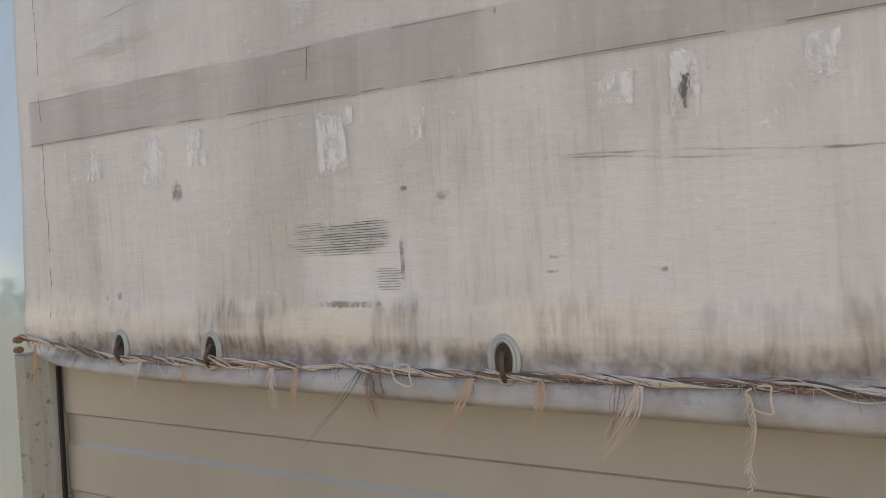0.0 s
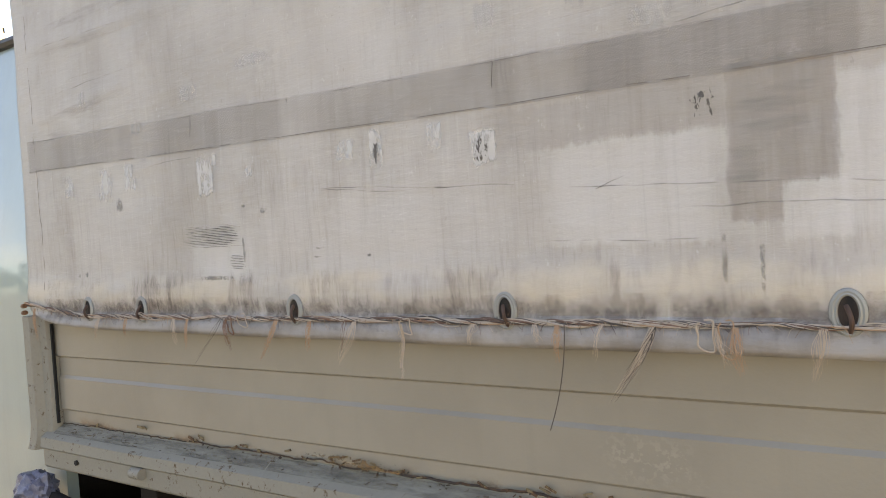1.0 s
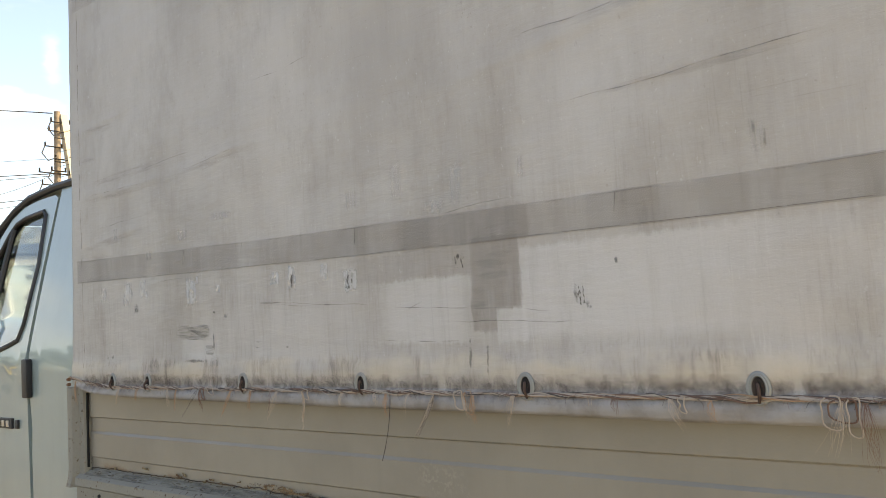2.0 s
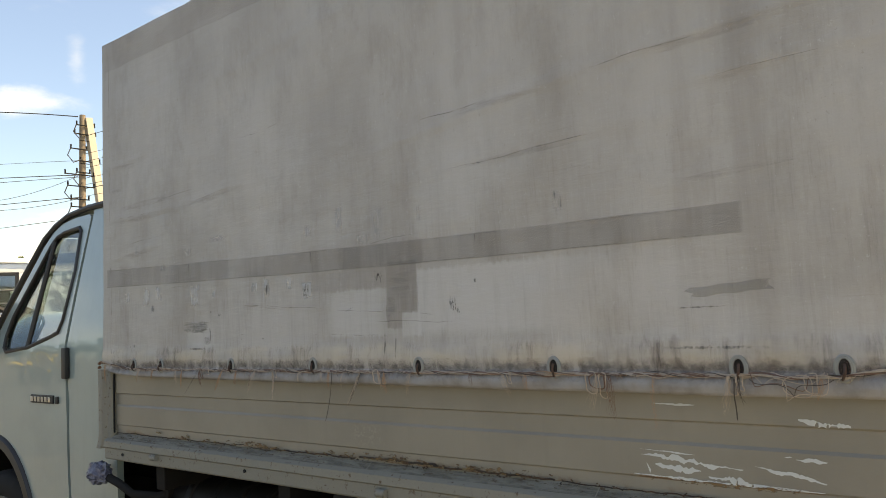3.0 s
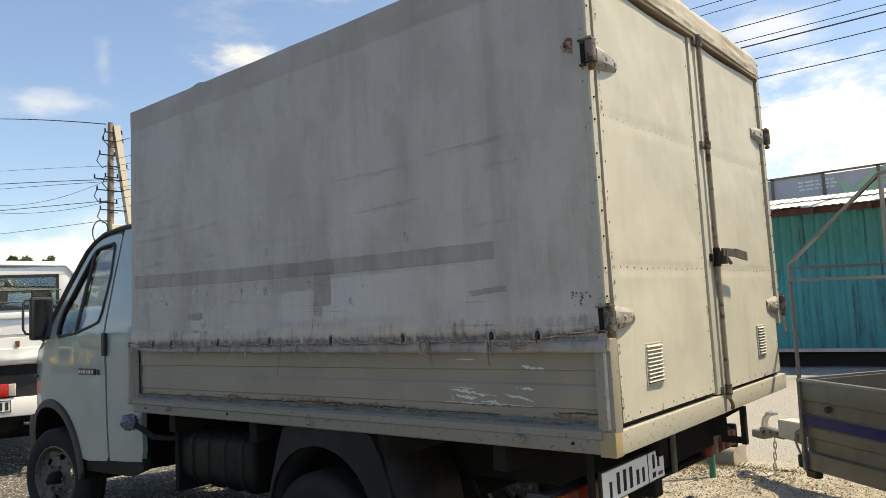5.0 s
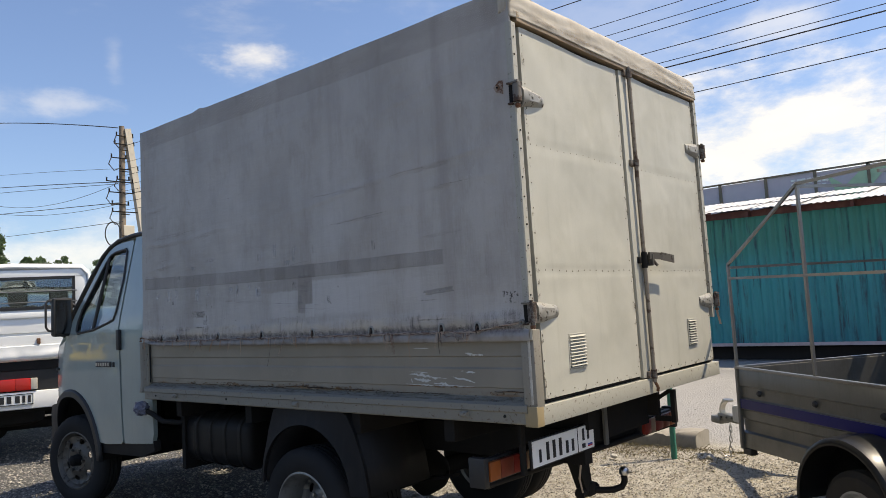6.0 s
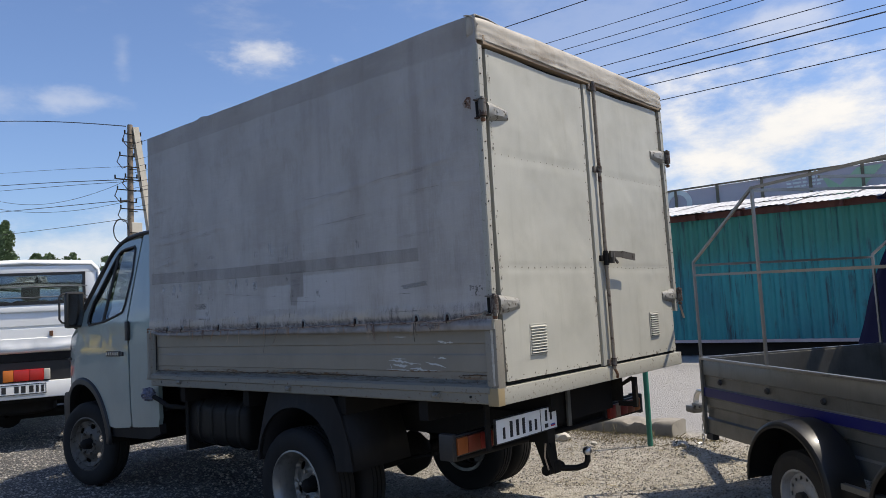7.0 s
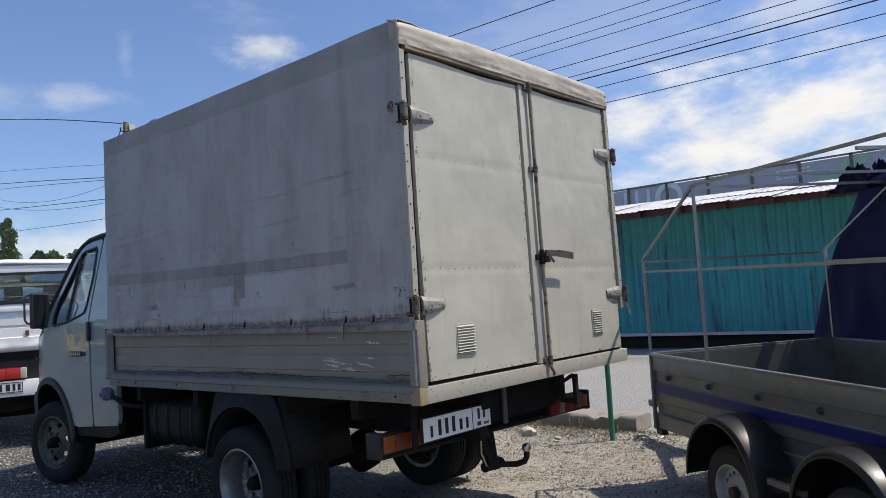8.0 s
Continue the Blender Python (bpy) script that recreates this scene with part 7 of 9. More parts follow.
def build_trailer():
    """Built in its own axes: s runs back from the front wall, v across, z up; then set in the yard."""
    tr = thing("box_trailer", (0.0, 0.0, 0.0), "galvanised tandem box trailer with tube hoops and blue stripe", "trailer")

    def tp(name, bm, mat, parent=None, label="", smooth=False):
        return part(name, bm, mat, parent or tr, label, smooth)

    L, B = 3.3, 1.5
    prof = [(0.0, 0.85), (-0.004, 0.842), (-0.004, 0.742), (0.010, 0.736), (0.010, 0.664), (0.002, 0.658), (0.002, 0.590), (0.010, 0.584), (0.010, 0.53), (0.026, 0.52), (0.026, 0.45), (0.006, 0.44), (0.006, 0.345), (0.03, 0.340)]
    for v0, sg in ((0.0, 1), (B, -1)):
        bm = bmesh.new()
        ring = prof + [(0.034, 0.345), (0.034, 0.85)]
        extrude_profile(bm, [(v0 + sg * y, z) for y, z in ring], 0.0, L, 12)
        tp("side_panel", bm, ZINC, None, "ribbed galvanised side panel", True)
        bm = bmesh.new()
        box(bm, 0.004, L, v0 + sg * 0.0 - 0.0035, v0 + sg * 0.0 + 0.0035, 0.596, 0.654)
        tp("stripe", bm, TRAILBLUE, None, "dark blue stripe")
        bm = bmesh.new()
        box(bm, -0.012, L, v0 - 0.014, v0 + 0.014, 0.845, 0.862, 0.003)
        tp("top_rail", bm, BARE, None, "", True)
        bm = bmesh.new()
        lathe(bm, [(0.0005, -0.022), (0.014, -0.020), (0.020, -0.008), (0.010, -0.004), (0.0005, -0.004)], (0, 0, 0), "y", 12)
        hook = to_mesh("tie_hook", bm, BLACK, True)
        for s in (0.20, 0.68, 1.15, 1.63, 2.10, 2.57):
            o = under(new("tie_hook", hook), tr)
            o.location = (s, v0 + 0.010 * sg if sg > 0 else v0, 0.705)
            if sg < 0:
                o.rotation_euler = (0, 0, math.pi)
    bm = bmesh.new()
    box(bm, -0.004, 0.022, 0.035, B - 0.035, 0.40, 0.85, 0.003)
    tp("front_panel", bm, ZINC)
    bm = bmesh.new()
    box(bm, -0.012, 0.016, 0.0, B, 0.846, 0.864, 0.003)
    tp("top_rail", bm, BARE, None, "", True)
    bm = bmesh.new()
    box(bm, -0.012, 0.012, -0.012, 0.012, 0.335, 0.85, 0.003)
    tp("corner_post", bm, ZINC)
    bm = bmesh.new()
    box(bm, 0.03, L, 0.035, B - 0.035, 0.40, 0.43)
    tp("floor_panel", bm, painted("trailer_floor", (0.06, 0.06, 0.065), 0.7, (0.1, 0.09, 0.08), 0.4))
    bm = bmesh.new()
    box(bm, L - 0.02, L, 0.0, B, 0.40, 0.85)
    tp("tail_panel", bm, ZINC)
    for v in (0.3, 1.2):
        bm = bmesh.new()
        box(bm, 0.0, L, v - 0.03, v + 0.03, 0.34, 0.40)
        tp("frame_rail", bm, ZINC)
    # hoops
    w = 0.016
    bars = []
    for v in (0.0, B):
        bars += [((0, v, 0.85), (-0.014, v, 1.52)), ((-0.014, v, 1.52), (0.68, v, 1.945)), ((0.70, v, 0.85), (0.68, v, 1.945)), ((0, v, 1.430), (L, v, 1.405)), ((0.68, v, 1.945), (L, v, 1.945))]
    bars += [((-0.014, 0, 1.50), (-0.014, B, 1.50)), ((0.68, 0, 1.93), (0.68, B, 1.93)), ((1.25, 0, 1.92), (1.25, B, 1.92)), ((2.0, 0, 1.92), (2.0, B, 1.92))]
    for a, b in bars:
        bm = bmesh.new()
        bar(bm, a, b, w)
        tp("hoop_tube", bm, BARE)
    # drawbar, coupling, lever, chain, breakaway cable
    for v in (0.33, 1.06):
        bm = bmesh.new()
        bar(bm, (0.05, v, 0.34), (-0.95, 0.71, 0.31), 0.05, 0.06)
        tp("drawbar", bm, ZINC)
    bm = bmesh.new()
    vs = [bm.verts.new(p) for p in ((-1.05, 0.655, 0.285), (-0.52, 0.650, 0.275), (-0.52, 0.650, 0.432), (-1.05, 0.655, 0.412), (-1.05, 0.785, 0.285), (-0.52, 0.790, 0.275), (-0.52, 0.790, 0.432), (-1.05, 0.785, 0.412))]
    for f in ((0, 1, 2, 3), (5, 4, 7, 6), (1, 5, 6, 2), (4, 0, 3, 7), (3, 2, 6, 7), (4, 5, 1, 0)):
        bm.faces.new([vs[i] for i in f])
    bmesh.ops.bevel(bm, geom=bm.edges[:], offset=0.007, segments=2, affect="EDGES")
    coup = tp("coupling", bm, painted("grey_coupling_paint", (0.50, 0.49, 0.45), 0.4, (0.25, 0.24, 0.21), 0.5, 0.2), None, "grey overrun coupling box with raised lever", True)
    bm = bmesh.new()
    box(bm, -1.30, -1.04, 0.685, 0.755, 0.262, 0.318, 0.010)
    box(bm, -1.38, -1.25, 0.670, 0.770, 0.228, 0.290, 0.018)
    part("coupling_head", bm, ZINC, coup, smooth=True)
    for s, z in ((-1.10, 0.300), (-1.17, 0.296), (-1.24, 0.292)):
        bm = bmesh.new()
        lathe(bm, [(0.0005, -0.006), (0.010, -0.006), (0.010, 0.0), (0.0005, 0.0)], (s, 0.685, z), "y", 6)
        part("coupling_bolt", bm, BLACK, coup, smooth=True)
    bm = bmesh.new()
    arc = [(-1.272, 0.290), (-1.278, 0.340), (-1.262, 0.385), (-1.228, 0.418), (-1.190, 0.432)]
    for (s0, z0), (s1, z1) in zip(arc, arc[1:]):
        bar(bm, (s0, 0.72, z0), (s1, 0.72, z1), 0.045, 0.018)
    box(bm, -1.225, -1.150, 0.690, 0.750, 0.420, 0.442, 0.008)
    part("coupling_lever", bm, CHROME, coup, "bright raised lever", smooth=True)
    bm = bmesh.new()
    tube(bm, [(0.0095 * math.cos(t), 0.0, 0.0165 * math.sin(t) + (0.012 if math.sin(t) > 0 else -0.012)) for t in (2 * math.pi * (k + 0.5) / 14 for k in range(14))], 0.0042, 6, closed=True)
    link = to_mesh("chain_link", bm, CHROME, True)
    for k in range(7):
        o = under(new("chain_link", link), tr)
        o.location = (-1.150 - 0.003 * k, 0.700 + 0.003 * math.sin(k), 0.245 - 0.041 * k)
        o.rotation_euler = (0, 0, math.pi / 2 * (k % 2) + radians(-36))
    for k in range(3):
        o = under(new("chain_link", link), tr)
        o.location = (-1.19 - 0.036 * k, 0.700, -0.030 - 0.004 * k)
        o.rotation_euler = (math.pi / 2 * (k % 2), math.pi / 2, 0)
    bm = bmesh.new()
    tube(bm, [(-0.80, 0.648, 0.385), (-0.835, 0.632, 0.36), (-0.845, 0.630, 0.30), (-0.82, 0.634, 0.24), (-0.80, 0.638, 0.20)], 0.008, 8)
    part("brake_cable", bm, PALEROPE, coup, "pale coiled cable", smooth=True)
    bm = bmesh.new()
    lathe(bm, [(0.001, 0.0), (0.014, 0.0), (0.024, 0.012), (0.026, 0.075), (0.020, 0.088), (0.001, 0.088)], (-0.80, 0.638, 0.120), "z", 14)
    part("trailer_plug", bm, BLACK, coup, "black hanging plug", smooth=True)
    bm = bmesh.new()
    box(bm, -0.004, 0.075, 0.0, 0.05, 0.300, 0.342, 0.006)
    tp("corner_bumper", bm, BLACK)
    # wheels and guards
    for s in (1.16, 2.05):
        for v, f in ((-0.135, -1), (B + 0.135, 1)):
            R, r, W = 0.248, 0.140, 0.078
            drop = -0.034
            bm = bmesh.new()
            lathe(bm, [(r, -W * 0.8), (r + 0.03, -W), (R - 0.03, -W * 0.98), (R - 0.004, -W * 0.7), (R, -W * 0.3), (R - 0.006, -W * 0.28), (R - 0.006, -W * 0.2), (R, -W * 0.18), (R, W * 0.18), (R - 0.006, W * 0.2), (R - 0.006, W * 0.28), (R, W * 0.3), (R - 0.004, W * 0.7), (R - 0.03, W * 0.98), (r + 0.03, W), (r, W * 0.8)], (s, v, R + drop), "y", 44)
            wh = tp("trailer_wheel", bm, DUSTYRUBBER, None, "black trailer tyre on a silver steel rim", True)
            bm = bmesh.new()
            o = f * W
            lathe(bm, [(r + 0.008, 0.8 * o), (r + 0.010, 0.9 * o), (r, 0.9 * o), (r - 0.012, 0.5 * o), (r - 0.022, -0.7 * o), (r - 0.01, -0.7 * o), (r, 0.4 * o)], (s, v, R + drop), "y", 40)
            part("rim", bm, TRIM, wh, "silver steel rim", smooth=True)
            outline = [(0.128 * math.cos(t), 0.128 * math.sin(t)) for t in (2 * math.pi * k / 40 for k in range(40))]
            holes = [[(0.102 * math.cos(a) + 0.010 * math.cos(t), 0.102 * math.sin(a) + 0.010 * math.sin(t)) for t in (2 * math.pi * k / 10 for k in range(10))] for a in (2 * math.pi * h / 14 for h in range(14))]
            bm = panel(outline, holes, lambda px, pz: f * (0.030 + 0.022 * math.exp(-((math.hypot(px, pz) - 0.062) / 0.025) ** 2)), -f * 0.004, 0.04)
            bmesh.ops.translate(bm, vec=(s, v, R + drop), verts=bm.verts[:])
            part("wheel_disc", bm, TRIM, wh, smooth=True)
            bm = bmesh.new()
            lathe(bm, [(0.001, f * 0.075), (0.03, f * 0.072), (0.034, 0.02 * f), (0.001, 0.02 * f)], (s, v, R + drop), "y", 16)
            part("hub_cap", bm, BLACK, wh, smooth=True)
            # guard: a rounded arch, closed on its outer edge
            bm = bmesh.new()
            n = 22
            rows = []
            va, vb = (v + f * 0.115, v - f * 0.10)
            for k in range(n + 1):
                t = math.pi * (-0.02 + 1.04 * k / n)
                c, q = math.cos(t), math.sin(t)
                rows.append([bm.verts.new((s - 0.055 + rr * c, vv, 0.255 + (rr + 0.02) * q)) for rr, vv in ((0.300, va), (0.318, va), (0.334, va - f * 0.012), (0.340, va - f * 0.035), (0.345, va - f * 0.10), (0.342, vb), (0.334, vb))])
            for a, b in zip(rows, rows[1:]):
                for k in range(6):
                    bm.faces.new((a[k], a[k + 1], b[k + 1], b[k]))
            back = [bm.verts.new((s - 0.055 + 0.338 * math.cos(t), vb, 0.255 + 0.356 * math.sin(t))) for t in (math.pi * (-0.02 + 1.04 * k / n) for k in range(n + 1))]
            bm.faces.new(back if f > 0 else back[::-1])
            ob = tp("wheel_guard", bm, GLOSSBLACK, None, "glossy black plastic wheel guard", True)
            md = ob.modifiers.new("thickness", "SOLIDIFY")
            md.thickness = 0.004
    bm = bmesh.new()
    box(bm, 1.46, 1.72, -0.20, -0.17, 0.335, 0.365, 0.003)
    tp("guard_stay", bm, ZINC)
    tr.matrix_basis = TR_M
    # the blue cover, bunched up on the far side of the hoops
    bm = bmesh.new()

    def drape(u, v):
        z = 0.62 + 1.36 * v
        s0 = -0.37 + 0.62 * v + 0.16 * v ** 6 + 0.012 * math.sin(11.0 * v)
        s = s0 + (3.3 - s0) * u
        d = 0.06 * wavy(s, z, 2.2, 4.0) + 0.035 * wavy(s, z * 0.4, 7.0, 2.0)
        return TR_M @ Vector((s, B + 0.035 + d * 0.6, z))

    cover = thing("trailer_cover", (0, 0, 0), "dark blue tarpaulin bunched over the trailer hoops", "tarpaulin")

    def cloth(bm, name, label):
        ob = part(name, bm, BLUETARP, cover, label, smooth=True)
        md = ob.modifiers.new("thickness", "SOLIDIFY")
        md.thickness = 0.004

    sheet(bm, 60, 24, drape)
    cloth(bm, "hanging_sheet", "hanging blue sheet")
    bm = bmesh.new()

    def roll(u, v):
        a = 2 * math.pi * v
        s = 0.52 + 2.8 * u
        r = 0.085 + 0.03 * wavy(s, math.sin(a), 4.0, 6.0) + 0.02 * wavy(s * 2, math.cos(a), 6.0, 1.0)
        r *= min(1.0, 0.25 + u * 6)
        return TR_M @ Vector((s, B - 0.02 + r * 1.3 * math.cos(a), 1.955 + r * math.sin(a)))

    sheet(bm, 70, 18, roll)
    cloth(bm, "rolled_edge", "bunched blue roll")
    rnd = random.Random(21)
    for k in range(7):
        bm = bmesh.new()
        s1, lean, size = 0.38 + 0.30 * k + rnd.uniform(-0.06, 0.06), rnd.uniform(-0.5, 0.5), rnd.uniform(0.15, 0.24)

        def fold(u, v):
            a = math.pi * (v - 0.5)
            w = size * (1.0 - 0.75 * u) * (1.0 + 0.35 * wavy(u * 2, v * 3, 3.0, k))
            return TR_M @ Vector((s1 + w * math.sin(a) * 1.1 + lean * 0.2 * u, B - 0.03 + w * math.cos(a) * 0.7, 1.92 + 0.17 * u * (1.0 + 0.3 * wavy(v * 4, u, 2.0, k + 3.0))))

        sheet(bm, 10, 16, fold)
        cloth(bm, "bunched_fold", "stiff bunched fold")


build_trailer()


# ---- the white dropside pickup ahead ----
def build_pickup():
    f, r = Vector((-0.906, 0.423, 0)), Vector((0.423, 0.906, 0))
    base = Vector((-6.40, 1.15, 0))
    M = Matrix(((f.x, -r.x, 0, base.x), (f.y, -r.y, 0, base.y), (0, 0, 1, 0), (0, 0, 0, 1)))
    pk = thing("pickup_truck", (0, 0, 0), "white dropside pickup truck seen from behind", "truck")

    def pp(name, bm, mat, parent=None, label="", smooth=False):
        return part(name, bm, mat, parent or pk, label, smooth)

    # own axes: x forward from the tailgate, y to the left from the right-hand edge, z up
    W = 2.05
    bm = bmesh.new()
    prof = ((0.0, 1.535), (0.0, 1.42), (0.0, 1.352), (0.016, 1.345), (0.016, 1.322), (0.0, 1.315), (-0.002, 1.24), (-0.002, 1.215), (-0.020, 1.208), (-0.020, 1.170), (-0.028, 1.145), (-0.034, 1.115), (-0.030, 1.085), (-0.006, 1.058))

    def gate_skin(u, v):
        x, z = prof[round(v * (len(prof) - 1))]
        y = W * u
        knock = 0.016 * wavy(y, z, 5.0, 2.0) + 0.008 * wavy(y, z, 11.0, 7.0) if z < 1.16 else 0.004 * wavy(y, z, 4.0, 2.0)
        return (x + knock * (0.1 < u < 0.9), y, z)

    sheet(bm, 70, len(prof) - 1, gate_skin)
    gate = pp("tailgate", bm, WHITE, None, "white ribbed tailgate with a dented lower edge", True)
    md = gate.modifiers.new("thickness", "SOLIDIFY")
    md.thickness = 0.004
    bm = bmesh.new()
    box(bm, -0.022, 0.03, 0.01, W - 0.01, 1.50, 1.560, 0.008)
    part("gate_rib", bm, WHITE, gate, smooth=True)
    bm = bmesh.new()
    box(bm, -0.03, 0.0, 0.495, 0.530, 1.225, 1.285, 0.006)
    part("gate_catch", bm, RUST, gate)
    for y in (0.0, W - 0.04):
        bm = bmesh.new()
        box(bm, 0.04, 2.55, y, y + 0.04, 1.14, 1.54, 0.006)
        pp("side_board", bm, WHITE, None, "", True)
    bm = bmesh.new()
    box(bm, 0.006, 2.6, 0.02, W - 0.02, 0.965, 1.14, 0.008)
    pp("bed_floor", bm, MUD, None, "dark worn bed edge", True)
    bm = bmesh.new()
    box(bm, 0.07, 2.6, 0.4, 1.65, 0.52, 0.964)
    pp("chassis", bm, CHASSIS)
    bm = bmesh.new()
    lathe(bm, [(0.20, 0.08), (0.27, 0.09), (0.33, 0.06), (0.34, 0.0), (0.33, -0.06), (0.27, -0.09), (0.20, -0.08)], (0.72, 0.85, 0.44), "z", 28)
    pp("spare_tyre", bm, RUBBER, None, "", True)
    bm = bmesh.new()
    tube(bm, [(0.75, 0.15, 0.335), (0.75, 1.9, 0.335)], 0.06, 12)
    lathe(bm, [(0.02, -0.16), (0.10, -0.10), (0.15, 0.0), (0.10, 0.10), (0.02, 0.16)], (0.75, 1.02, 0.335), "x", 16)
    pp("rear_axle", bm, CHASSIS, None, "", True)
    bm = bmesh.new()
    box(bm, 1.3, 2.3, 0.25, 0.75, 0.36, 0.70, 0.04)
    pp("fuel_tank", bm, CHASSIS, None, "", True)
    bm = bmesh.new()
    box(bm, 0.025, 0.06, 0.16, W - 0.16, 0.745, 0.964, 0.01)
    pp("lamp_panel", bm, BLACK)
    for y, s in ((0.53, 1), (W - 0.53, -1)):
        bm = bmesh.new()
        a, b = sorted((y, y + s * 0.06))
        box(bm, -0.02, 0.024, a, b, 0.760, 0.876, 0.008)
        lamp = pp("tail_lamp", bm, STONE, None, "tail lamp with red, amber and pale lenses", True)
        for c, d, mat, nm in ((0.06, 0.20, REDLENS, "red_lens"), (0.20, 0.35, REDLENS, "red_lens"), (0.35, 0.45, AMBER, "amber_lens")):
            bm = bmesh.new()
            a, b = sorted((y + s * c, y + s * d))
            box(bm, -0.022, 0.024, a, b, 0.756, 0.879, 0.008)
            part(nm, bm, mat, lamp, smooth=True)
    bm = bmesh.new()
    box(bm, -0.01, 0.05, 0.10, W - 0.10, 0.562, 0.744, 0.02)
    pp("bumper", bm, WHITE, None, "white rear bumper beam", True)
    bm = bmesh.new()
    box(bm, -0.024, -0.010, 0.568, 1.090, 0.613, 0.722, 0.003)
    plate = pp("number_plate", bm, PLATE, None, "white number plate with black marks")
    bm = bmesh.new()
    for a, b, c, d in ((0.568, 1.090, 0.716, 0.723), (0.568, 1.090, 0.612, 0.619), (0.567, 0.574, 0.612, 0.723)):
        box(bm, -0.027, -0.022, a, b, c, d)
    part("plate_border", bm, INK, plate)
    for y in (0.590, 0.640, 0.690, 0.765, 0.830, 0.950, 1.010):
        bm = bmesh.new()
        box(bm, -0.027, -0.023, y, y + 0.042 - (0.015 if y in (0.590, 0.640) else 0), 0.632, 0.704)
        part("mark", bm, INK, plate)
    bm = bmesh.new()
    tube(bm, [(-0.02, 0.22, 0.56), (-0.12, 0.22, 0.56)], 0.02, 8)
    box(bm, -0.14, -0.10, 0.15, 0.38, 0.54, 0.58, 0.006)
    pp("tow_eye", bm, ZINC)
    # cab: back wall with a window, roof, sides
    c0, c1 = 2.62, 4.35
    bm = bmesh.new()
    for a, b, c, d in ((0.03, W - 0.03, 1.0, 1.66), (0.10, 0.26, 1.66, 2.12), (W - 0.26, W - 0.10, 1.66, 2.12), (0.12, W - 0.12, 2.08, 2.20)):
        box(bm, c0, c0 + 0.04, a, b, c, d, 0.012)
    pp("cab_back", bm, WHITE, None, "white cab back wall", True)
    stations = ((c0 - 0.02, 2.22), (c0 + 0.06, 2.27), (c0 + 0.8, 2.30), (c1 - 0.5, 2.26), (c1, 1.95), (c1 + 0.5, 1.35), (c1 + 0.9, 1.25), (c1 + 0.95, 0.6))

    def skin(rows, name, mat, label, keep, thick):
        bm = bmesh.new()
        secs = [[bm.verts.new((x, y, z)) for y, z in ((0.0, 0.6), (0.0, min(1.6, zt - 0.1)), (0.07, zt - 0.10), (0.16, zt), (W / 2, zt + 0.03), (W - 0.16, zt), (W - 0.07, zt - 0.10), (W, min(1.6, zt - 0.1)), (W, 0.6))] for x, zt in rows]
        for a, b in zip(secs, secs[1:]):
            for k in keep:
                bm.faces.new((a[k], a[k + 1], b[k + 1], b[k]))
        ob = pp(name, bm, mat, None, label, True)
        md = ob.modifiers.new("thickness", "SOLIDIFY")
        md.thickness = thick
        return ob

    skin(stations[:4], "cab_shell", WHITE, "white cab shell", range(8), 0.03)
    skin(stations[3:6], "cab_side", WHITE, "", (0, 7), 0.03)
    skin(stations[5:], "cab_nose", WHITE, "", range(8), 0.03)
    skin(stations[3:6], "windscreen", GLASS, "clear windscreen", range(1, 7), 0.006).visible_shadow = False
    bm = bmesh.new()
    box(bm, c0 - 0.002, c0 + 0.004, 0.26, W - 0.26, 1.68, 2.09)
    rw = pp("rear_window", bm, GLASS, None, "rear cab window in a black rubber frame")
    rw.visible_shadow = False
    bm = bmesh.new()
    for a, b, c, d in ((0.245, 0.285, 1.655, 2.10), (W - 0.285, W - 0.245, 1.655, 2.10), (0.245, W - 0.245, 1.655, 1.695), (0.245, W - 0.245, 2.065, 2.105)):
        box(bm, c0 - 0.012, c0 + 0.012, a, b, c, d, 0.004)
    part("window_rubber", bm, BLACK, rw)
    for z in (1.755, 1.90):
        bm = bmesh.new()
        tube(bm, [(c0 - 0.05, 0.22, z), (c0 - 0.05, W - 0.22, z)], 0.008, 8)
        pp("guard_bar", bm, BARE, None, "", True)
    for y in (0.42, 0.92, 1.42):
        bm = bmesh.new()
        box(bm, c0 + 0.10, c0 + 0.24, y - 0.20, y + 0.26, 1.05, 1.72, 0.05)
        box(bm, c0 + 0.12, c0 + 0.20, y - 0.08, y + 0.16, 1.72, 1.92, 0.05)
        pp("cab_seat", bm, SEAT, None, "dark cab seat with headrest", True)
    bm = bmesh.new()
    box(bm, c0 + 1.3, c1 + 0.2, 0.1, W - 0.1, 1.0, 1.42, 0.06)
    pp("dashboard", bm, BLACK, None, "", True)
    for x in (0.75, 3.9):
        for y in (0.14, W - 0.14):
            bm = bmesh.new()
            lathe(bm, [(0.19, -0.09), (0.30, -0.095), (0.335, -0.07), (0.34, 0.0), (0.335, 0.07), (0.30, 0.095), (0.19, 0.09)], (x, y, 0.335), "y", 36)
            wh = pp("wheel", bm, RUBBER, None, "black tyre", True)
            bm = bmesh.new()
            lathe(bm, [(0.001, -0.05), (0.12, -0.04), (0.195, -0.085), (0.195, 0.085), (0.001, 0.05)], (x, y, 0.335), "y", 28)
            part("rim", bm, STEEL, wh, smooth=True)
    pk.matrix_basis = M


build_pickup()


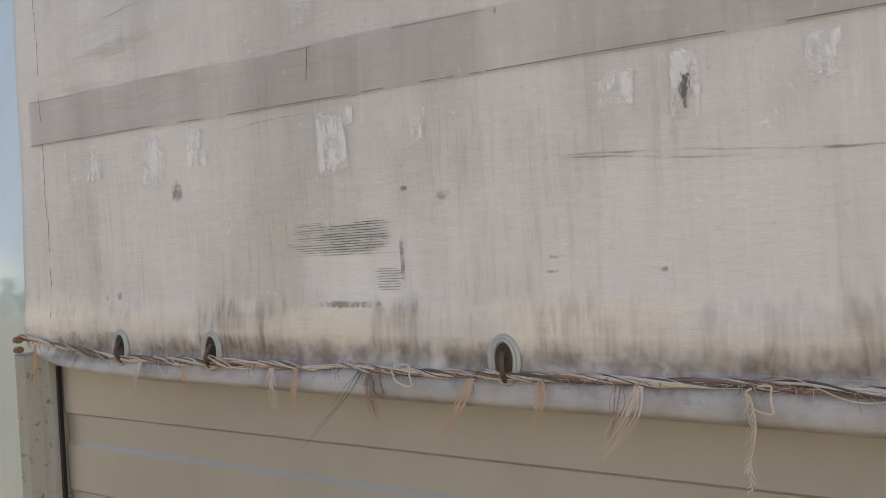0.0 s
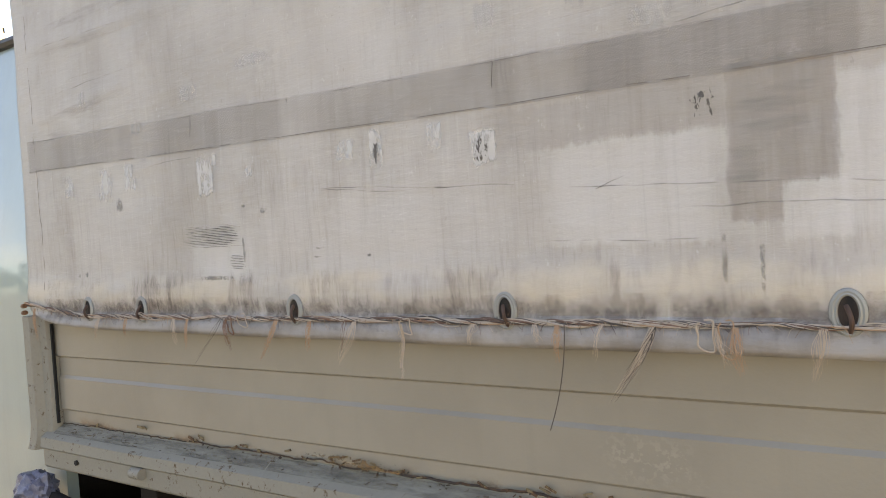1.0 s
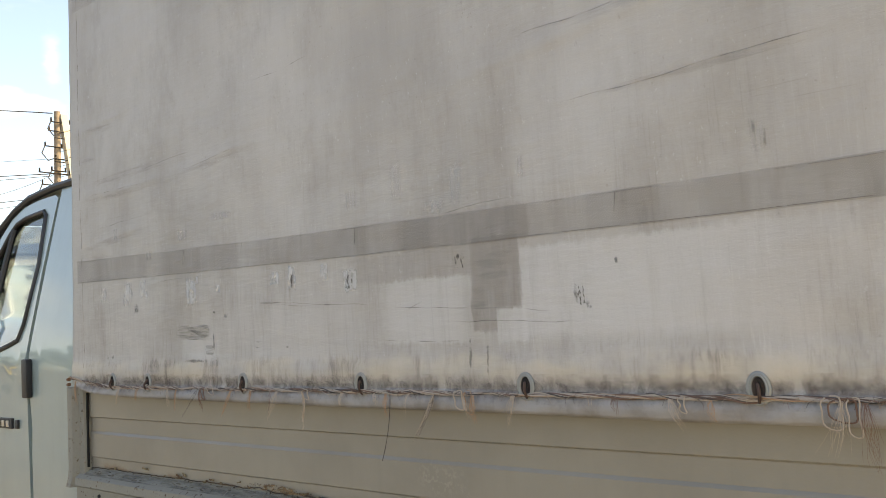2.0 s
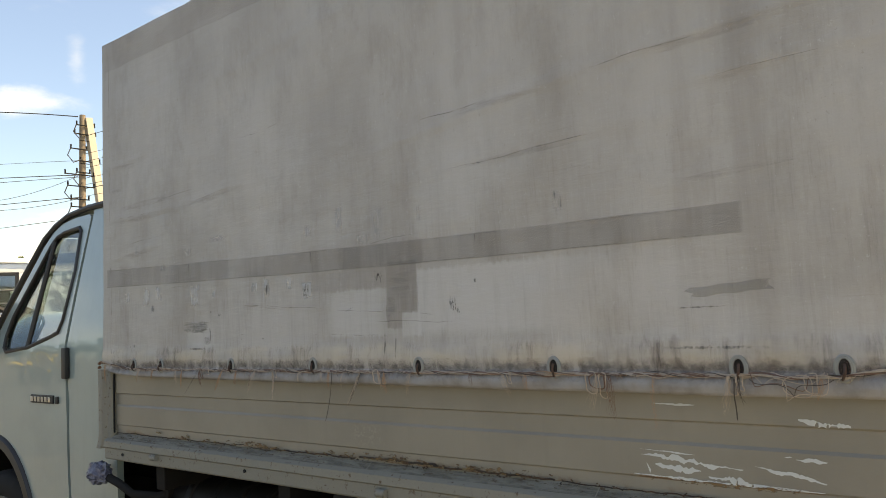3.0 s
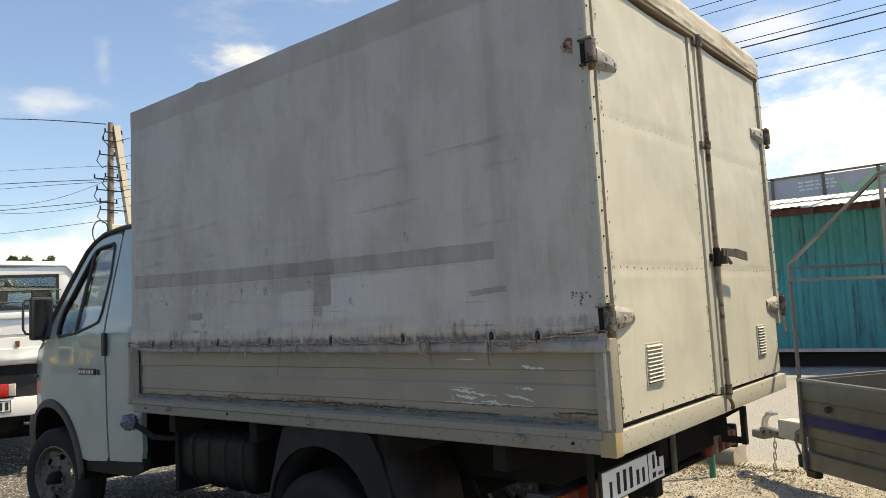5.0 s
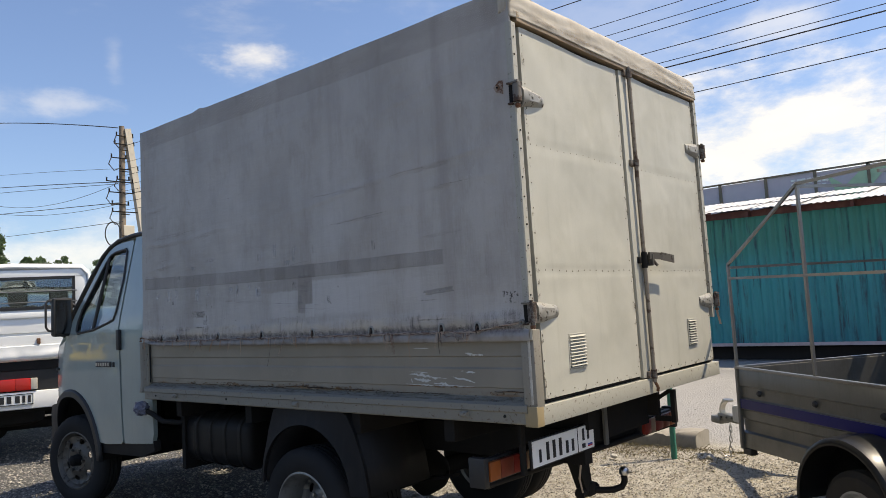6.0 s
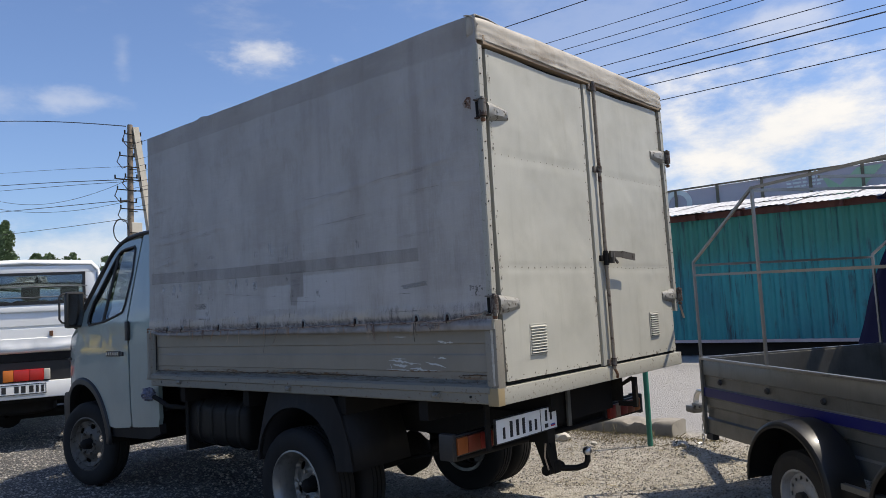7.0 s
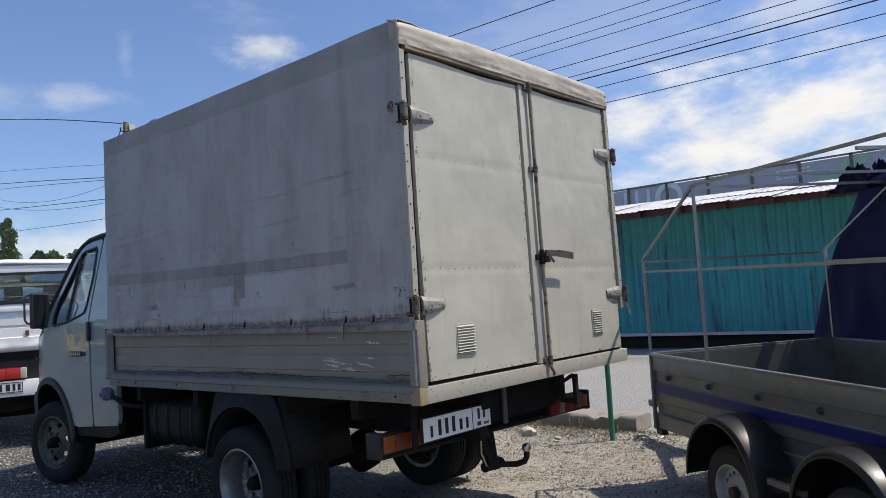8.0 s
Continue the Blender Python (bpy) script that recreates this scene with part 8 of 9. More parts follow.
# ---- shed, hoarding, kerb, post ----
def build_shed():
    shed = thing("metal_shed", (-3.0, 13.4, 0.0), "teal-painted corrugated metal shed with a sheet roof", "shed")
    y0 = 12.2

    def z_eave(x):
        return 2.80 - 0.02 * (x + 5.2)

    bm = bmesh.new()
    X0, X1, n = -11.0, 6.0, 340
    cols = []
    for i in range(n + 1):
        x = X0 + (X1 - X0) * i / n
        k = (i % 4)
        y = y0 + (0.0, 0.0, 0.035, 0.035)[k]
        cols.append([bm.verts.new((x, y + 0.01 * wavy(x, z, 0.7, 3.0), z)) for z in (0.32, 1.0, 1.9, z_eave(x) + 0.06)])
    for a, b in zip(cols, cols[1:]):
        for k in range(3):
            bm.faces.new((a[k], b[k], b[k + 1], a[k + 1]))
    ob = part("shed_wall", bm, TEAL, shed, "teal corrugated wall with peeling dark streaks")
    md = ob.modifiers.new("thickness", "SOLIDIFY")
    md.thickness = 0.01
    for x, a, b in ((X0, y0, 14.8), (X1, y0, 14.8)):
        bm = bmesh.new()
        box(bm, x - 0.02, x + 0.02, a, b, 0.32, 2.8)
        part("shed_wall", bm, TEAL, shed)
    bm = bmesh.new()
    box(bm, X0, X1, 14.78, 14.82, 0.32, 2.9)
    part("shed_wall", bm, TEAL, shed)
    bm = bmesh.new()
    box(bm, X0, X1, y0 + 0.05, 14.8, 0.24, 0.32)
    part("shed_floor", bm, CHASSIS, shed)
    bm = bmesh.new()
    box(bm, X0, X1, y0 - 0.03, y0 + 0.04, 0.27, 0.33, 0.004)
    part("sill_rail", bm, painted("pale_rail", (0.5, 0.42, 0.42), 0.6, (0.3, 0.2, 0.2), 0.6), shed, "pale rail along the wall's foot")
    for x in (-10.5, -7.8, -5.2, -2.6, 0.0, 2.6, 5.4):
        for y in (12.72, 14.5):
            bm = bmesh.new()
            box(bm, x - 0.2, x + 0.2, y - 0.1, y + 0.1, -0.02, 0.25, 0.02)
            part("footing_block", bm, CONCRETE, shed)
    # Near-black board set back below the floor, painted as the shade there.
    bm = bmesh.new()
    box(bm, X0, X1, y0 + 0.32, y0 + 0.36, -0.05, 0.25)
    part("skirt_board", bm, DARKBOARD, shed, "dark board standing for the shade under the floor")
    # roof sheets, each a corrugated panel of its own, and rafters beneath
    wsheet = 0.92
    k = 0
    for ya, yb, up in ((y0 - 0.28, 13.45, 0.0), (13.25, 15.0, 0.012)):
        x = X0 - 0.2
        while x < X1:
            bm = bmesh.new()
            m = 40
            tilt, slip = random.uniform(-0.014, 0.014), random.uniform(-0.04, 0.04)
            front, rear = [], []
            for i in range(m + 1):
                xx = x + (wsheet + 0.05) * i / m
                w = 0.008 * math.cos(2 * math.pi * i / 5.0)
                base = z_eave(xx) + 0.12 + w + up + 0.004 * (k % 2)
                front.append(bm.verts.new((xx, ya + slip + random.uniform(-0.008, 0.008), base + tilt + 0.160 * (ya - y0 + 0.28))))
                rear.append(bm.verts.new((xx, yb, base + 0.160 * (yb - y0 + 0.28))))
            for i in range(m):
                bm.faces.new((front[i], front[i + 1], rear[i + 1], rear[i]))
            part("roof_sheet", bm, SHEETROOF, shed, smooth=True)
            x += wsheet
            k += 1
    x = X0
    while x < X1:
        bm = bmesh.new()
        bar(bm, (x, y0 - 0.22, z_eave(x) + 0.03), (x, 15.0, z_eave(x) + 0.42), 0.06, 0.10)
        part("rafter", bm, REDWOOD, shed)
        x += 0.9
    bm = bmesh.new()
    bar(bm, (X0, y0 - 0.02, z_eave(X0) + 0.06), (X1, y0 - 0.02, z_eave(X1) + 0.06), 0.05, 0.12)
    part("eave_beam", bm, REDWOOD, shed, "dark red timber under the eave")

    # printed hoarding behind the shed
    hd = thing("hoarding", (-4.0, 17.0, 0.0), "long faded lilac printed hoarding on posts", "hoarding")
    x = -16.59
    i = 0
    while x < 12:
        bm = bmesh.new()
        box(bm, x + 0.015, x + 1.135, 17.0, 17.03, 2.0, 4.10 + 0.012 * (i % 3), 0.004)
        part("hoarding_panel", bm, PURPLE, hd)
        bm = bmesh.new()
        box(bm, x - 0.035, x + 0.035, 16.96, 17.02, 0.0, 4.15)
        part("hoarding_post", bm, WOODPOLE, hd)
        x += 1.15
        i += 1
    bm = bmesh.new()
    box(bm, -16, 12, 16.96, 17.0, 4.12, 4.165)
    part("top_rail", bm, WOODPOLE, hd)

    def letter(x, z, kind):
        bm = bmesh.new()
        if kind == "frame":
            for a, b in ((0, 0.1), (0.35, 0.45), (0.7, 0.8)):
                box(bm, x + a, x + b, 16.975, 16.995, z, z + 0.75)
            box(bm, x, x + 0.8, 16.975, 16.995, z, z + 0.1)
        elif kind == "ring":
            lathe(bm, [(0.26, -0.01), (0.40, -0.01), (0.40, 0.01), (0.26, 0.01)], (x + 0.4, 16.985, z + 0.37), "y", 28)
        part("printed_shape", bm, PALEPRINT, hd, "pale printed shape")

    letter(-7.55, 3.30, "frame")
    letter(-6.60, 3.38, "ring")
    for x in (-3.25, -2.85):
        lathe(bm := bmesh.new(), [(0.11, -0.01), (0.19, -0.01), (0.19, 0.01), (0.11, 0.01)], (x + 0.2, 16.985, 3.42), "y", 24)
        part("printed_shape", bm, PALEPRINT, hd, "pale printed shape")
    rnd = random.Random(8)
    for z in (3.95, 3.86, 3.77):
        x = -3.35
        while x < -2.6:
            w = rnd.uniform(0.08, 0.2)
            bm = bmesh.new()
            box(bm, x, x + w, 16.985, 16.995, z, z + 0.045)
            part("printed_shape", bm, PALEPRINT, hd)
            x += w + 0.035
    bm = bmesh.new()
    vs = [bm.verts.new((x, 16.985, z)) for x, z in ((-2.55, 4.02), (-2.15, 3.68), (-1.75, 4.05), (-1.2, 4.05), (-1.9, 3.3), (-2.25, 3.3))]
    fc = bm.faces.new(vs)
    ext = bmesh.ops.extrude_face_region(bm, geom=[fc])
    for v in ext["geom"]:
        if isinstance(v, bmesh.types.BMVert):
            v.co.y -= 0.01
    part("printed_shape", bm, GREENPRINT, hd, "green printed shape")


build_shed()


def build_yard():
    def kerb(x0, x1, yc, seed):
        bm = bmesh.new()
        edge = [(-0.145, -0.05), (-0.15, 0.0), (-0.148, 0.04), (-0.146, 0.075), (-0.142, 0.10), (-0.130, 0.118), (-0.105, 0.128), (-0.05, 0.130), (0.0, 0.128), (0.05, 0.130), (0.105, 0.126), (0.135, 0.108), (0.148, 0.06), (0.15, -0.05)]
        n = int((x1 - x0) / 0.035)
        rows = []
        for i in range(n + 1):
            x = x0 + (x1 - x0) * i / n
            ring = []
            for y, z in edge:
                q = Vector((x, yc + y, z))
                big, fine = noise.noise(q * 4 + Vector((seed, 0, 0))), noise.noise(q * 19 + Vector((0, seed, 0)))
                chip = max(0.0, noise.noise(q * 7 + Vector((0, 0, seed))) - 0.18) * (0.09 if z > 0.09 else 0.02)
                ring.append(bm.verts.new((x + 0.03 * noise.noise(Vector((y * 9, z * 9, seed))) * (i in (0, n)), yc + y + 0.022 * big + 0.007 * fine, z + 0.016 * big + 0.007 * fine - chip)))
            rows.append(ring)
        for r0, r1 in zip(rows, rows[1:]):
            for k in range(len(edge) - 1):
                bm.faces.new((r0[k], r1[k], r1[k + 1], r0[k + 1]))
        bm.faces.new(rows[0])
        bm.faces.new(rows[-1][::-1])
        ob = part("kerb_block", bm, CONCRETE, smooth=True)
        tagged(ob, "broken concrete kerb block lying in dry earth", "kerb", group="kerb blocks by the road")

    kerb(-2.65, -0.93, 4.02, 1.0)
    kerb(-5.6, -2.9, 4.05, 5.0)
    bm = bmesh.new()
    tube(bm, [(-0.96, 3.45, -0.05), (-0.955, 3.45, 0.5), (-0.96, 3.452, 1.05)], 0.024, 12)
    tagged(part("green_post", bm, GREENP, smooth=True), "short green-painted steel post standing in earth", "post")
    rnd = random.Random(5)

    def pebble(name, x, y, r, mat):
        bm = bmesh.new()
        bmesh.ops.create_icosphere(bm, subdivisions=2, radius=1.0)
        sd = rnd.uniform(0, 9)
        for v in bm.verts:
            d = v.co.normalized()
            k = r * (1 + 0.3 * noise.noise(d * 1.7 + Vector((sd, 0, 0))))
            v.co = Vector((x + d.x * k * 1.3, y + d.y * k, 0.3 * k + d.z * k * 0.75))
        return part(name, bm, mat, smooth=True)

    for x, y, r in ((-1.83, 3.40, 0.062), (-1.42, 3.28, 0.026), (-0.70, 3.55, 0.026), (-2.3, 3.1, 0.03)):
        tagged(pebble("stone", x, y, r, STONE), "pale rounded stone lying on dry earth", "stone", group="loose stones by the kerb")
    # gravel that stands out of the ground
    verts, faces = [], []
    shape = [(1, 0, 0), (0.3, 0.9, 0.1), (-0.8, 0.6, 0), (-0.9, -0.5, 0), (0.2, -1, 0.1), (0, 0, 0.8), (0.2, 0.1, -0.6)]
    tris = [(0, 1, 5), (1, 2, 5), (2, 3, 5), (3, 4, 5), (4, 0, 5), (1, 0, 6), (2, 1, 6), (3, 2, 6), (4, 3, 6), (0, 4, 6)]

    def scatter(count, x0, x1, y0, y1, r0, r1):
        for _ in range(count):
            x, y, r, a = rnd.uniform(x0, x1), rnd.uniform(y0, y1), rnd.uniform(r0, r1) * rnd.uniform(0.6, 1.2), rnd.uniform(0, 6.28)
            c, s, b = math.cos(a), math.sin(a), len(verts)
            q = rnd.uniform(0.6, 1.0)
            for px, py, pz in shape:
                verts.append((x + r * (px * c - py * s * q), y + r * (px * s + py * c * q), r * pz * 0.8 - 0.006 + rnd.uniform(0, 0.004) + fall(x, y)))
            faces.extend([(i + b, j + b, k + b) for i, j, k in tris])

    scatter(12000, -8.5, -3.0, -2.2, 2.6, 0.006, 0.017)
    scatter(4500, -3.0, 1.2, -1.5, 2.5, 0.005, 0.014)
    scatter(15000, -2.8, 1.6, 1.4, 4.0, 0.003, 0.009)
    scatter(500, -2.8, 1.6, 1.8, 4.0, 0.008, 0.020)
    scatter(500, -6.0, 2.0, 4.2, 8.0, 0.004, 0.008)
    me = bpy.data.meshes.new("gravel")
    me.from_pydata(verts, [], faces)
    gm, g, b = material("gravel_stones", (0.3, 0.29, 0.27), 0.9)
    isl = g.node("ShaderNodeNewGeometry").outputs["Random Per Island"]
    g.put(b.inputs["Base Color"], g.mix(isl, (0.10, 0.095, 0.088), (0.42, 0.385, 0.335)))
    me.materials.append(gm)
    tagged(new("gravel", me), "loose crushed grey gravel", "gravel", kind="stuff")
    # dry grass along the kerb
    verts, faces = [], []
    for _ in range(1500):
        x = rnd.uniform(-2.8, -0.4)
        y = rnd.choice((rnd.gauss(3.80, 0.08), rnd.gauss(3.6, 0.18), rnd.uniform(2.6, 3.8) if rnd.random() < 0.3 else 3.82))
        h, a, l = rnd.uniform(0.006, 0.026), rnd.uniform(0, 6.28), rnd.uniform(0.005, 0.05)
        b = len(verts)
        c, s = math.cos(a), math.sin(a)
        w = 0.0011
        verts += [(x - s * w, y + c * w, -0.01), (x + s * w, y - c * w, -0.01), (x + c * l * 0.4 + s * w * 0.7, y + s * l * 0.4 - c * w * 0.7, h * 0.6), (x + c * l, y + s * l, h)]
        faces += [(b, b + 1, b + 2), (b, b + 2, b + 3)]
    # dead stalks lying flat
    for _ in range(1100):
        x, y = rnd.uniform(-2.8, 0.9), rnd.uniform(2.0, 3.9)
        a, l, b = rnd.uniform(0, 6.28), rnd.uniform(0.015, 0.08), len(verts)
        c, s, w, z = math.cos(a), math.sin(a), rnd.uniform(0.0008, 0.003), 0.004 + fall(x, y) + 0.018 * noise.noise(Vector((x * 1.7, y * 1.7, 0.3)))
        verts += [(x - s * w, y + c * w, z), (x + s * w, y - c * w, z), (x + c * l + s * w, y + s * l - c * w, z + 0.006), (x + c * l - s * w, y + s * l + c * w, z + 0.005)]
        faces.append((b, b + 1, b + 2, b + 3))
    for _ in range(9):
        x0, y0 = rnd.uniform(-2.4, -0.7), rnd.gauss(3.80, 0.06)
        for _ in range(rnd.randint(5, 12)):
            a, h, l = rnd.uniform(0, 6.28), rnd.uniform(0.05, 0.13), rnd.uniform(0.01, 0.06)
            b, c, s, w = len(verts), math.cos(a), math.sin(a), 0.0013
            verts += [(x0 - s * w, y0 + c * w, -0.01), (x0 + s * w, y0 - c * w, -0.01), (x0 + c * l * 0.4 + s * w, y0 + s * l * 0.4 - c * w, h * 0.6), (x0 + c * l * 0.4 - s * w, y0 + s * l * 0.4 + c * w, h * 0.6), (x0 + c * l, y0 + s * l, h)]
            faces += [(b, b + 1, b + 2, b + 3), (b + 3, b + 2, b + 4)]
    me = bpy.data.meshes.new("dry_grass")
    me.from_pydata(verts, [], faces)
    me.materials.append(GRASS)
    verts, faces = [], []
    scatter(1600, -2.7, -0.6, 3.45, 3.92, 0.004, 0.013)
    scatter(2600, -2.7, 1.3, 2.0, 3.9, 0.003, 0.008)
    clods = bpy.data.meshes.new("earth_litter")
    clods.from_pydata(verts, [], faces)
    cm, g, b = material("dark_clods", (0.1, 0.08, 0.06), 0.95)
    isl = g.node("ShaderNodeNewGeometry").outputs["Random Per Island"]
    g.put(b.inputs["Base Color"], g.mix(isl, (0.045, 0.036, 0.026), (0.20, 0.165, 0.115)))
    clods.materials.append(cm)
    tagged(new("earth_litter", clods), "dark clods and plant litter on dry earth", "litter", kind="stuff")
    tagged(new("dry_grass", me), "sparse dry grass along the kerb", "grass", kind="stuff")


build_yard()


# ---- pole, wires, trees ----
def build_pole():
    pole = thing("utility_pole", (-28.0, 12.25, 0.0), "concrete utility pole with a strut, insulators and a meter box", "pole")
    bm = bmesh.new()
    tube(bm, [(-28, 12.10, -0.2), (-28, 12.17, 5), (-28, 12.24, 9.75)], 0.16, 12, r_end=0.11)
    part("shaft", bm, WOODPOLE, pole, "weathered brown pole shaft", smooth=True)
    bm = bmesh.new()
    bar(bm, (-27.9, 13.75, -0.2), (-27.95, 12.42, 9.65), 0.26, 0.24)
    part("strut", bm, POLECON, pole, "pale concrete strut")
    bm = bmesh.new()
    box(bm, -28.3, -27.85, 12.15, 12.62, 5.05, 5.55, 0.03)
    part("meter_box", bm, POLECON, pole, "pale grey box")
    bm = bmesh.new()
    tube(bm, [(-27.8, 12.0 - 0.32 + 0.33 * math.cos(t), 5.15 + 0.5 * math.sin(t)) for t in (2 * math.pi * k / 20 for k in range(20))], 0.025, 6, closed=True)
    part("cable_coil", bm, WIRE, pole)
    rnd = random.Random(3)
    for k, z in enumerate((9.3, 8.95, 8.35, 7.9, 7.45, 7.35, 6.9, 6.4, 6.1)):
        bm = bmesh.new()
        y1, y2 = 12.2 - rnd.uniform(0.15, 0.75), 12.2 + rnd.uniform(0.1, 0.75)
        bar(bm, (-27.85, y1, z), (-27.85, y2, z), 0.04)
        for y in (y1 + 0.03, y2 - 0.03):
            tube(bm, [(-27.85, y, z), (-27.85, y, z + 0.15)], 0.032, 8)
        part("cross_arm", bm, CHASSIS, pole, "dark bracket with insulators")
        if k % 2 == 0:
            bm = bmesh.new()
            tube(bm, [(-27.8, y1, z), (-27.8, y1 - 0.12, z - 0.3), (-27.8, y1 + 0.1, z - 0.55), (-27.8, 12.1, z - 0.4)], 0.022, 6)
            part("jumper", bm, WIRE, pole)
    for z in [2.4 + 0.9 * k for k in range(8)]:
        bm = bmesh.new()
        tube(bm, [(-27.83, 12.05, z), (-27.83, 12.4, z)], 0.02, 6)
        part("band", bm, CHASSIS, pole)

    def wire(pts, r=0.016):
        """A sagging cable through three points."""
        (xa, ya, za), (xb, yb, zb), (xc, yc, zc) = pts
        bm = bmesh.new()
        out = []
        for k in range(41):
            x = xa + (xc - xa) * k / 40
            la = (x - xb) * (x - xc) / ((xa - xb) * (xa - xc))
            lb = (x - xa) * (x - xc) / ((xb - xa) * (xb - xc))
            lc = (x - xa) * (x - xb) / ((xc - xa) * (xc - xb))
            out.append((x, ya * la + yb * lb + yc * lc, za * la + zb * lb + zc * lc))
        tube(bm, out, r, 5)
        tagged(part("overhead_wire", bm, WIRE), "thin black overhead wire against the sky", "wire", group="overhead wires")

    for z0, zm, dy, r in ((8.9, 8.28, 0.0, 0.012), (8.2, 7.54, 0.0, 0.008), (7.9, 7.26, 0.0, 0.008), (7.65, 7.06, 0.0, 0.008), (7.25, 6.62, 0.0, 0.009), (7.0, 6.33, 0.0, 0.008), (6.85, 6.20, 0.0, 0.014), (6.55, 5.92, 0.0, 0.009), (6.2, 5.53, 0.0, 0.009)):
        wire(((-28, 12.25 + dy, z0), (-6, 12.5 + dy, zm), (20, 12.6 + dy, zm + 0.25)), r)
    for z0, z1, r in ((9.75, 13.2, 0.022), (7.43, 9.5, 0.018), (7.35, 9.2, 0.012), (6.55, 8.0, 0.016), (5.75, 6.7, 0.012), (8.0, 10.2, 0.008)):
        wire(((-28.3, 12.2, z0), (-43.5, 12.3, z1 - 0.05), (-75, 12.5, z1 * 1.35)), r)
    wire(((-28.3, 12.2, 7.4), (-36, 12.2, 7.45), (-50, 12.3, 10.4)), 0.010)
    wire(((-28.3, 12.2, 6.5), (-36, 12.2, 7.0), (-50, 12.3, 9.6)), 0.010)


build_pole()


def build_tree(x, y, z0, h, w, kind, seed, leaves):
    rnd = random.Random(seed)
    name = "poplar_tree" if kind == "poplar" else "tree"
    t = thing(name, (x, y, 0), "tall narrow dark green poplar" if kind == "poplar" else "distant round-crowned green tree", "tree", group="far trees")
    bm = bmesh.new()
    tube(bm, [(x, y, -0.2), (x + 0.1, y, h * 0.4), (x, y + 0.1, h * 0.9)], 0.35, 8, r_end=0.05)
    for k in range(9):
        a, z = rnd.uniform(0, 6.28), h * rnd.uniform(0.25, 0.75)
        q = w * 0.4
        tube(bm, [(x, y, z), (x + math.cos(a) * q * 0.6, y + math.sin(a) * q * 0.6, z + h * 0.08), (x + math.cos(a) * q, y + math.sin(a) * q, z + h * 0.2)], 0.09, 5, r_end=0.02)
    part("trunk", bm, BARK, t, smooth=True)
    verts, faces = [], []
    lumps = []
    for k in range(34 if kind == "poplar" else 26):
        f = rnd.random()
        z = z0 + (h - z0) * f
        if kind == "poplar":
            rr = w * 0.5 * math.sin(math.pi * min(1, 0.12 + 0.86 * f)) ** 0.7
            lumps.append((x + rnd.uniform(-1, 1) * rr * 0.55, y + rnd.uniform(-1, 1) * rr * 0.55, z, rr * 0.55 + 0.15, 1.5))
        else:
            rr = w * 0.5 * math.sqrt(max(0.05, 1 - (2 * f - 1) ** 2))
            a = rnd.uniform(0, 6.28)
            lumps.append((x + math.cos(a) * rr * 0.75, y + math.sin(a) * rr * 0.75, z, w * rnd.uniform(0.12, 0.2), 0.8))
    for _ in range(leaves):
        lx, ly, lz, lr, st = rnd.choice(lumps)
        d = Vector((rnd.gauss(0, 1), rnd.gauss(0, 1), rnd.gauss(0, 1))).normalized() * lr * rnd.uniform(0.55, 1.1)
        p = Vector((lx + d.x, ly + d.y, lz + d.z * st))
        s = 0.16 if kind == "poplar" else 0.22
        u = Vector((rnd.gauss(0, 1), rnd.gauss(0, 1), rnd.gauss(0, 1))).normalized()
        v = u.orthogonal().normalized()
        b = len(verts)
        verts += [p + u * s, p + v * s * 0.6, p - u * s, p - v * s * 0.6]
        faces.append((b, b + 1, b + 2, b + 3))
    me = bpy.data.meshes.new("crown")
    me.from_pydata(verts, [], faces)
    me.materials.append(LEAF)
    under(new("crown", me), t)


build_tree(-70.0, 21.4, 2.5, 11.0, 1.8, "poplar", 1, 5200)
build_tree(-70.0, 24.2, 3.0, 7.9, 2.3, "round", 2, 4200)
for tx, ty, hh, ww, sd in ((-120, 44.5, 12.6, 4.0, 3), (-122, 48.5, 13.0, 3.5, 4), (-118, 52.5, 12.2, 3.5, 5), (-125, 60.0, 12.4, 4.0, 6), (-121, 56.0, 12.1, 3.2, 7)):
    build_tree(tx, ty, 5.0, hh, ww, "round", sd, 1800)


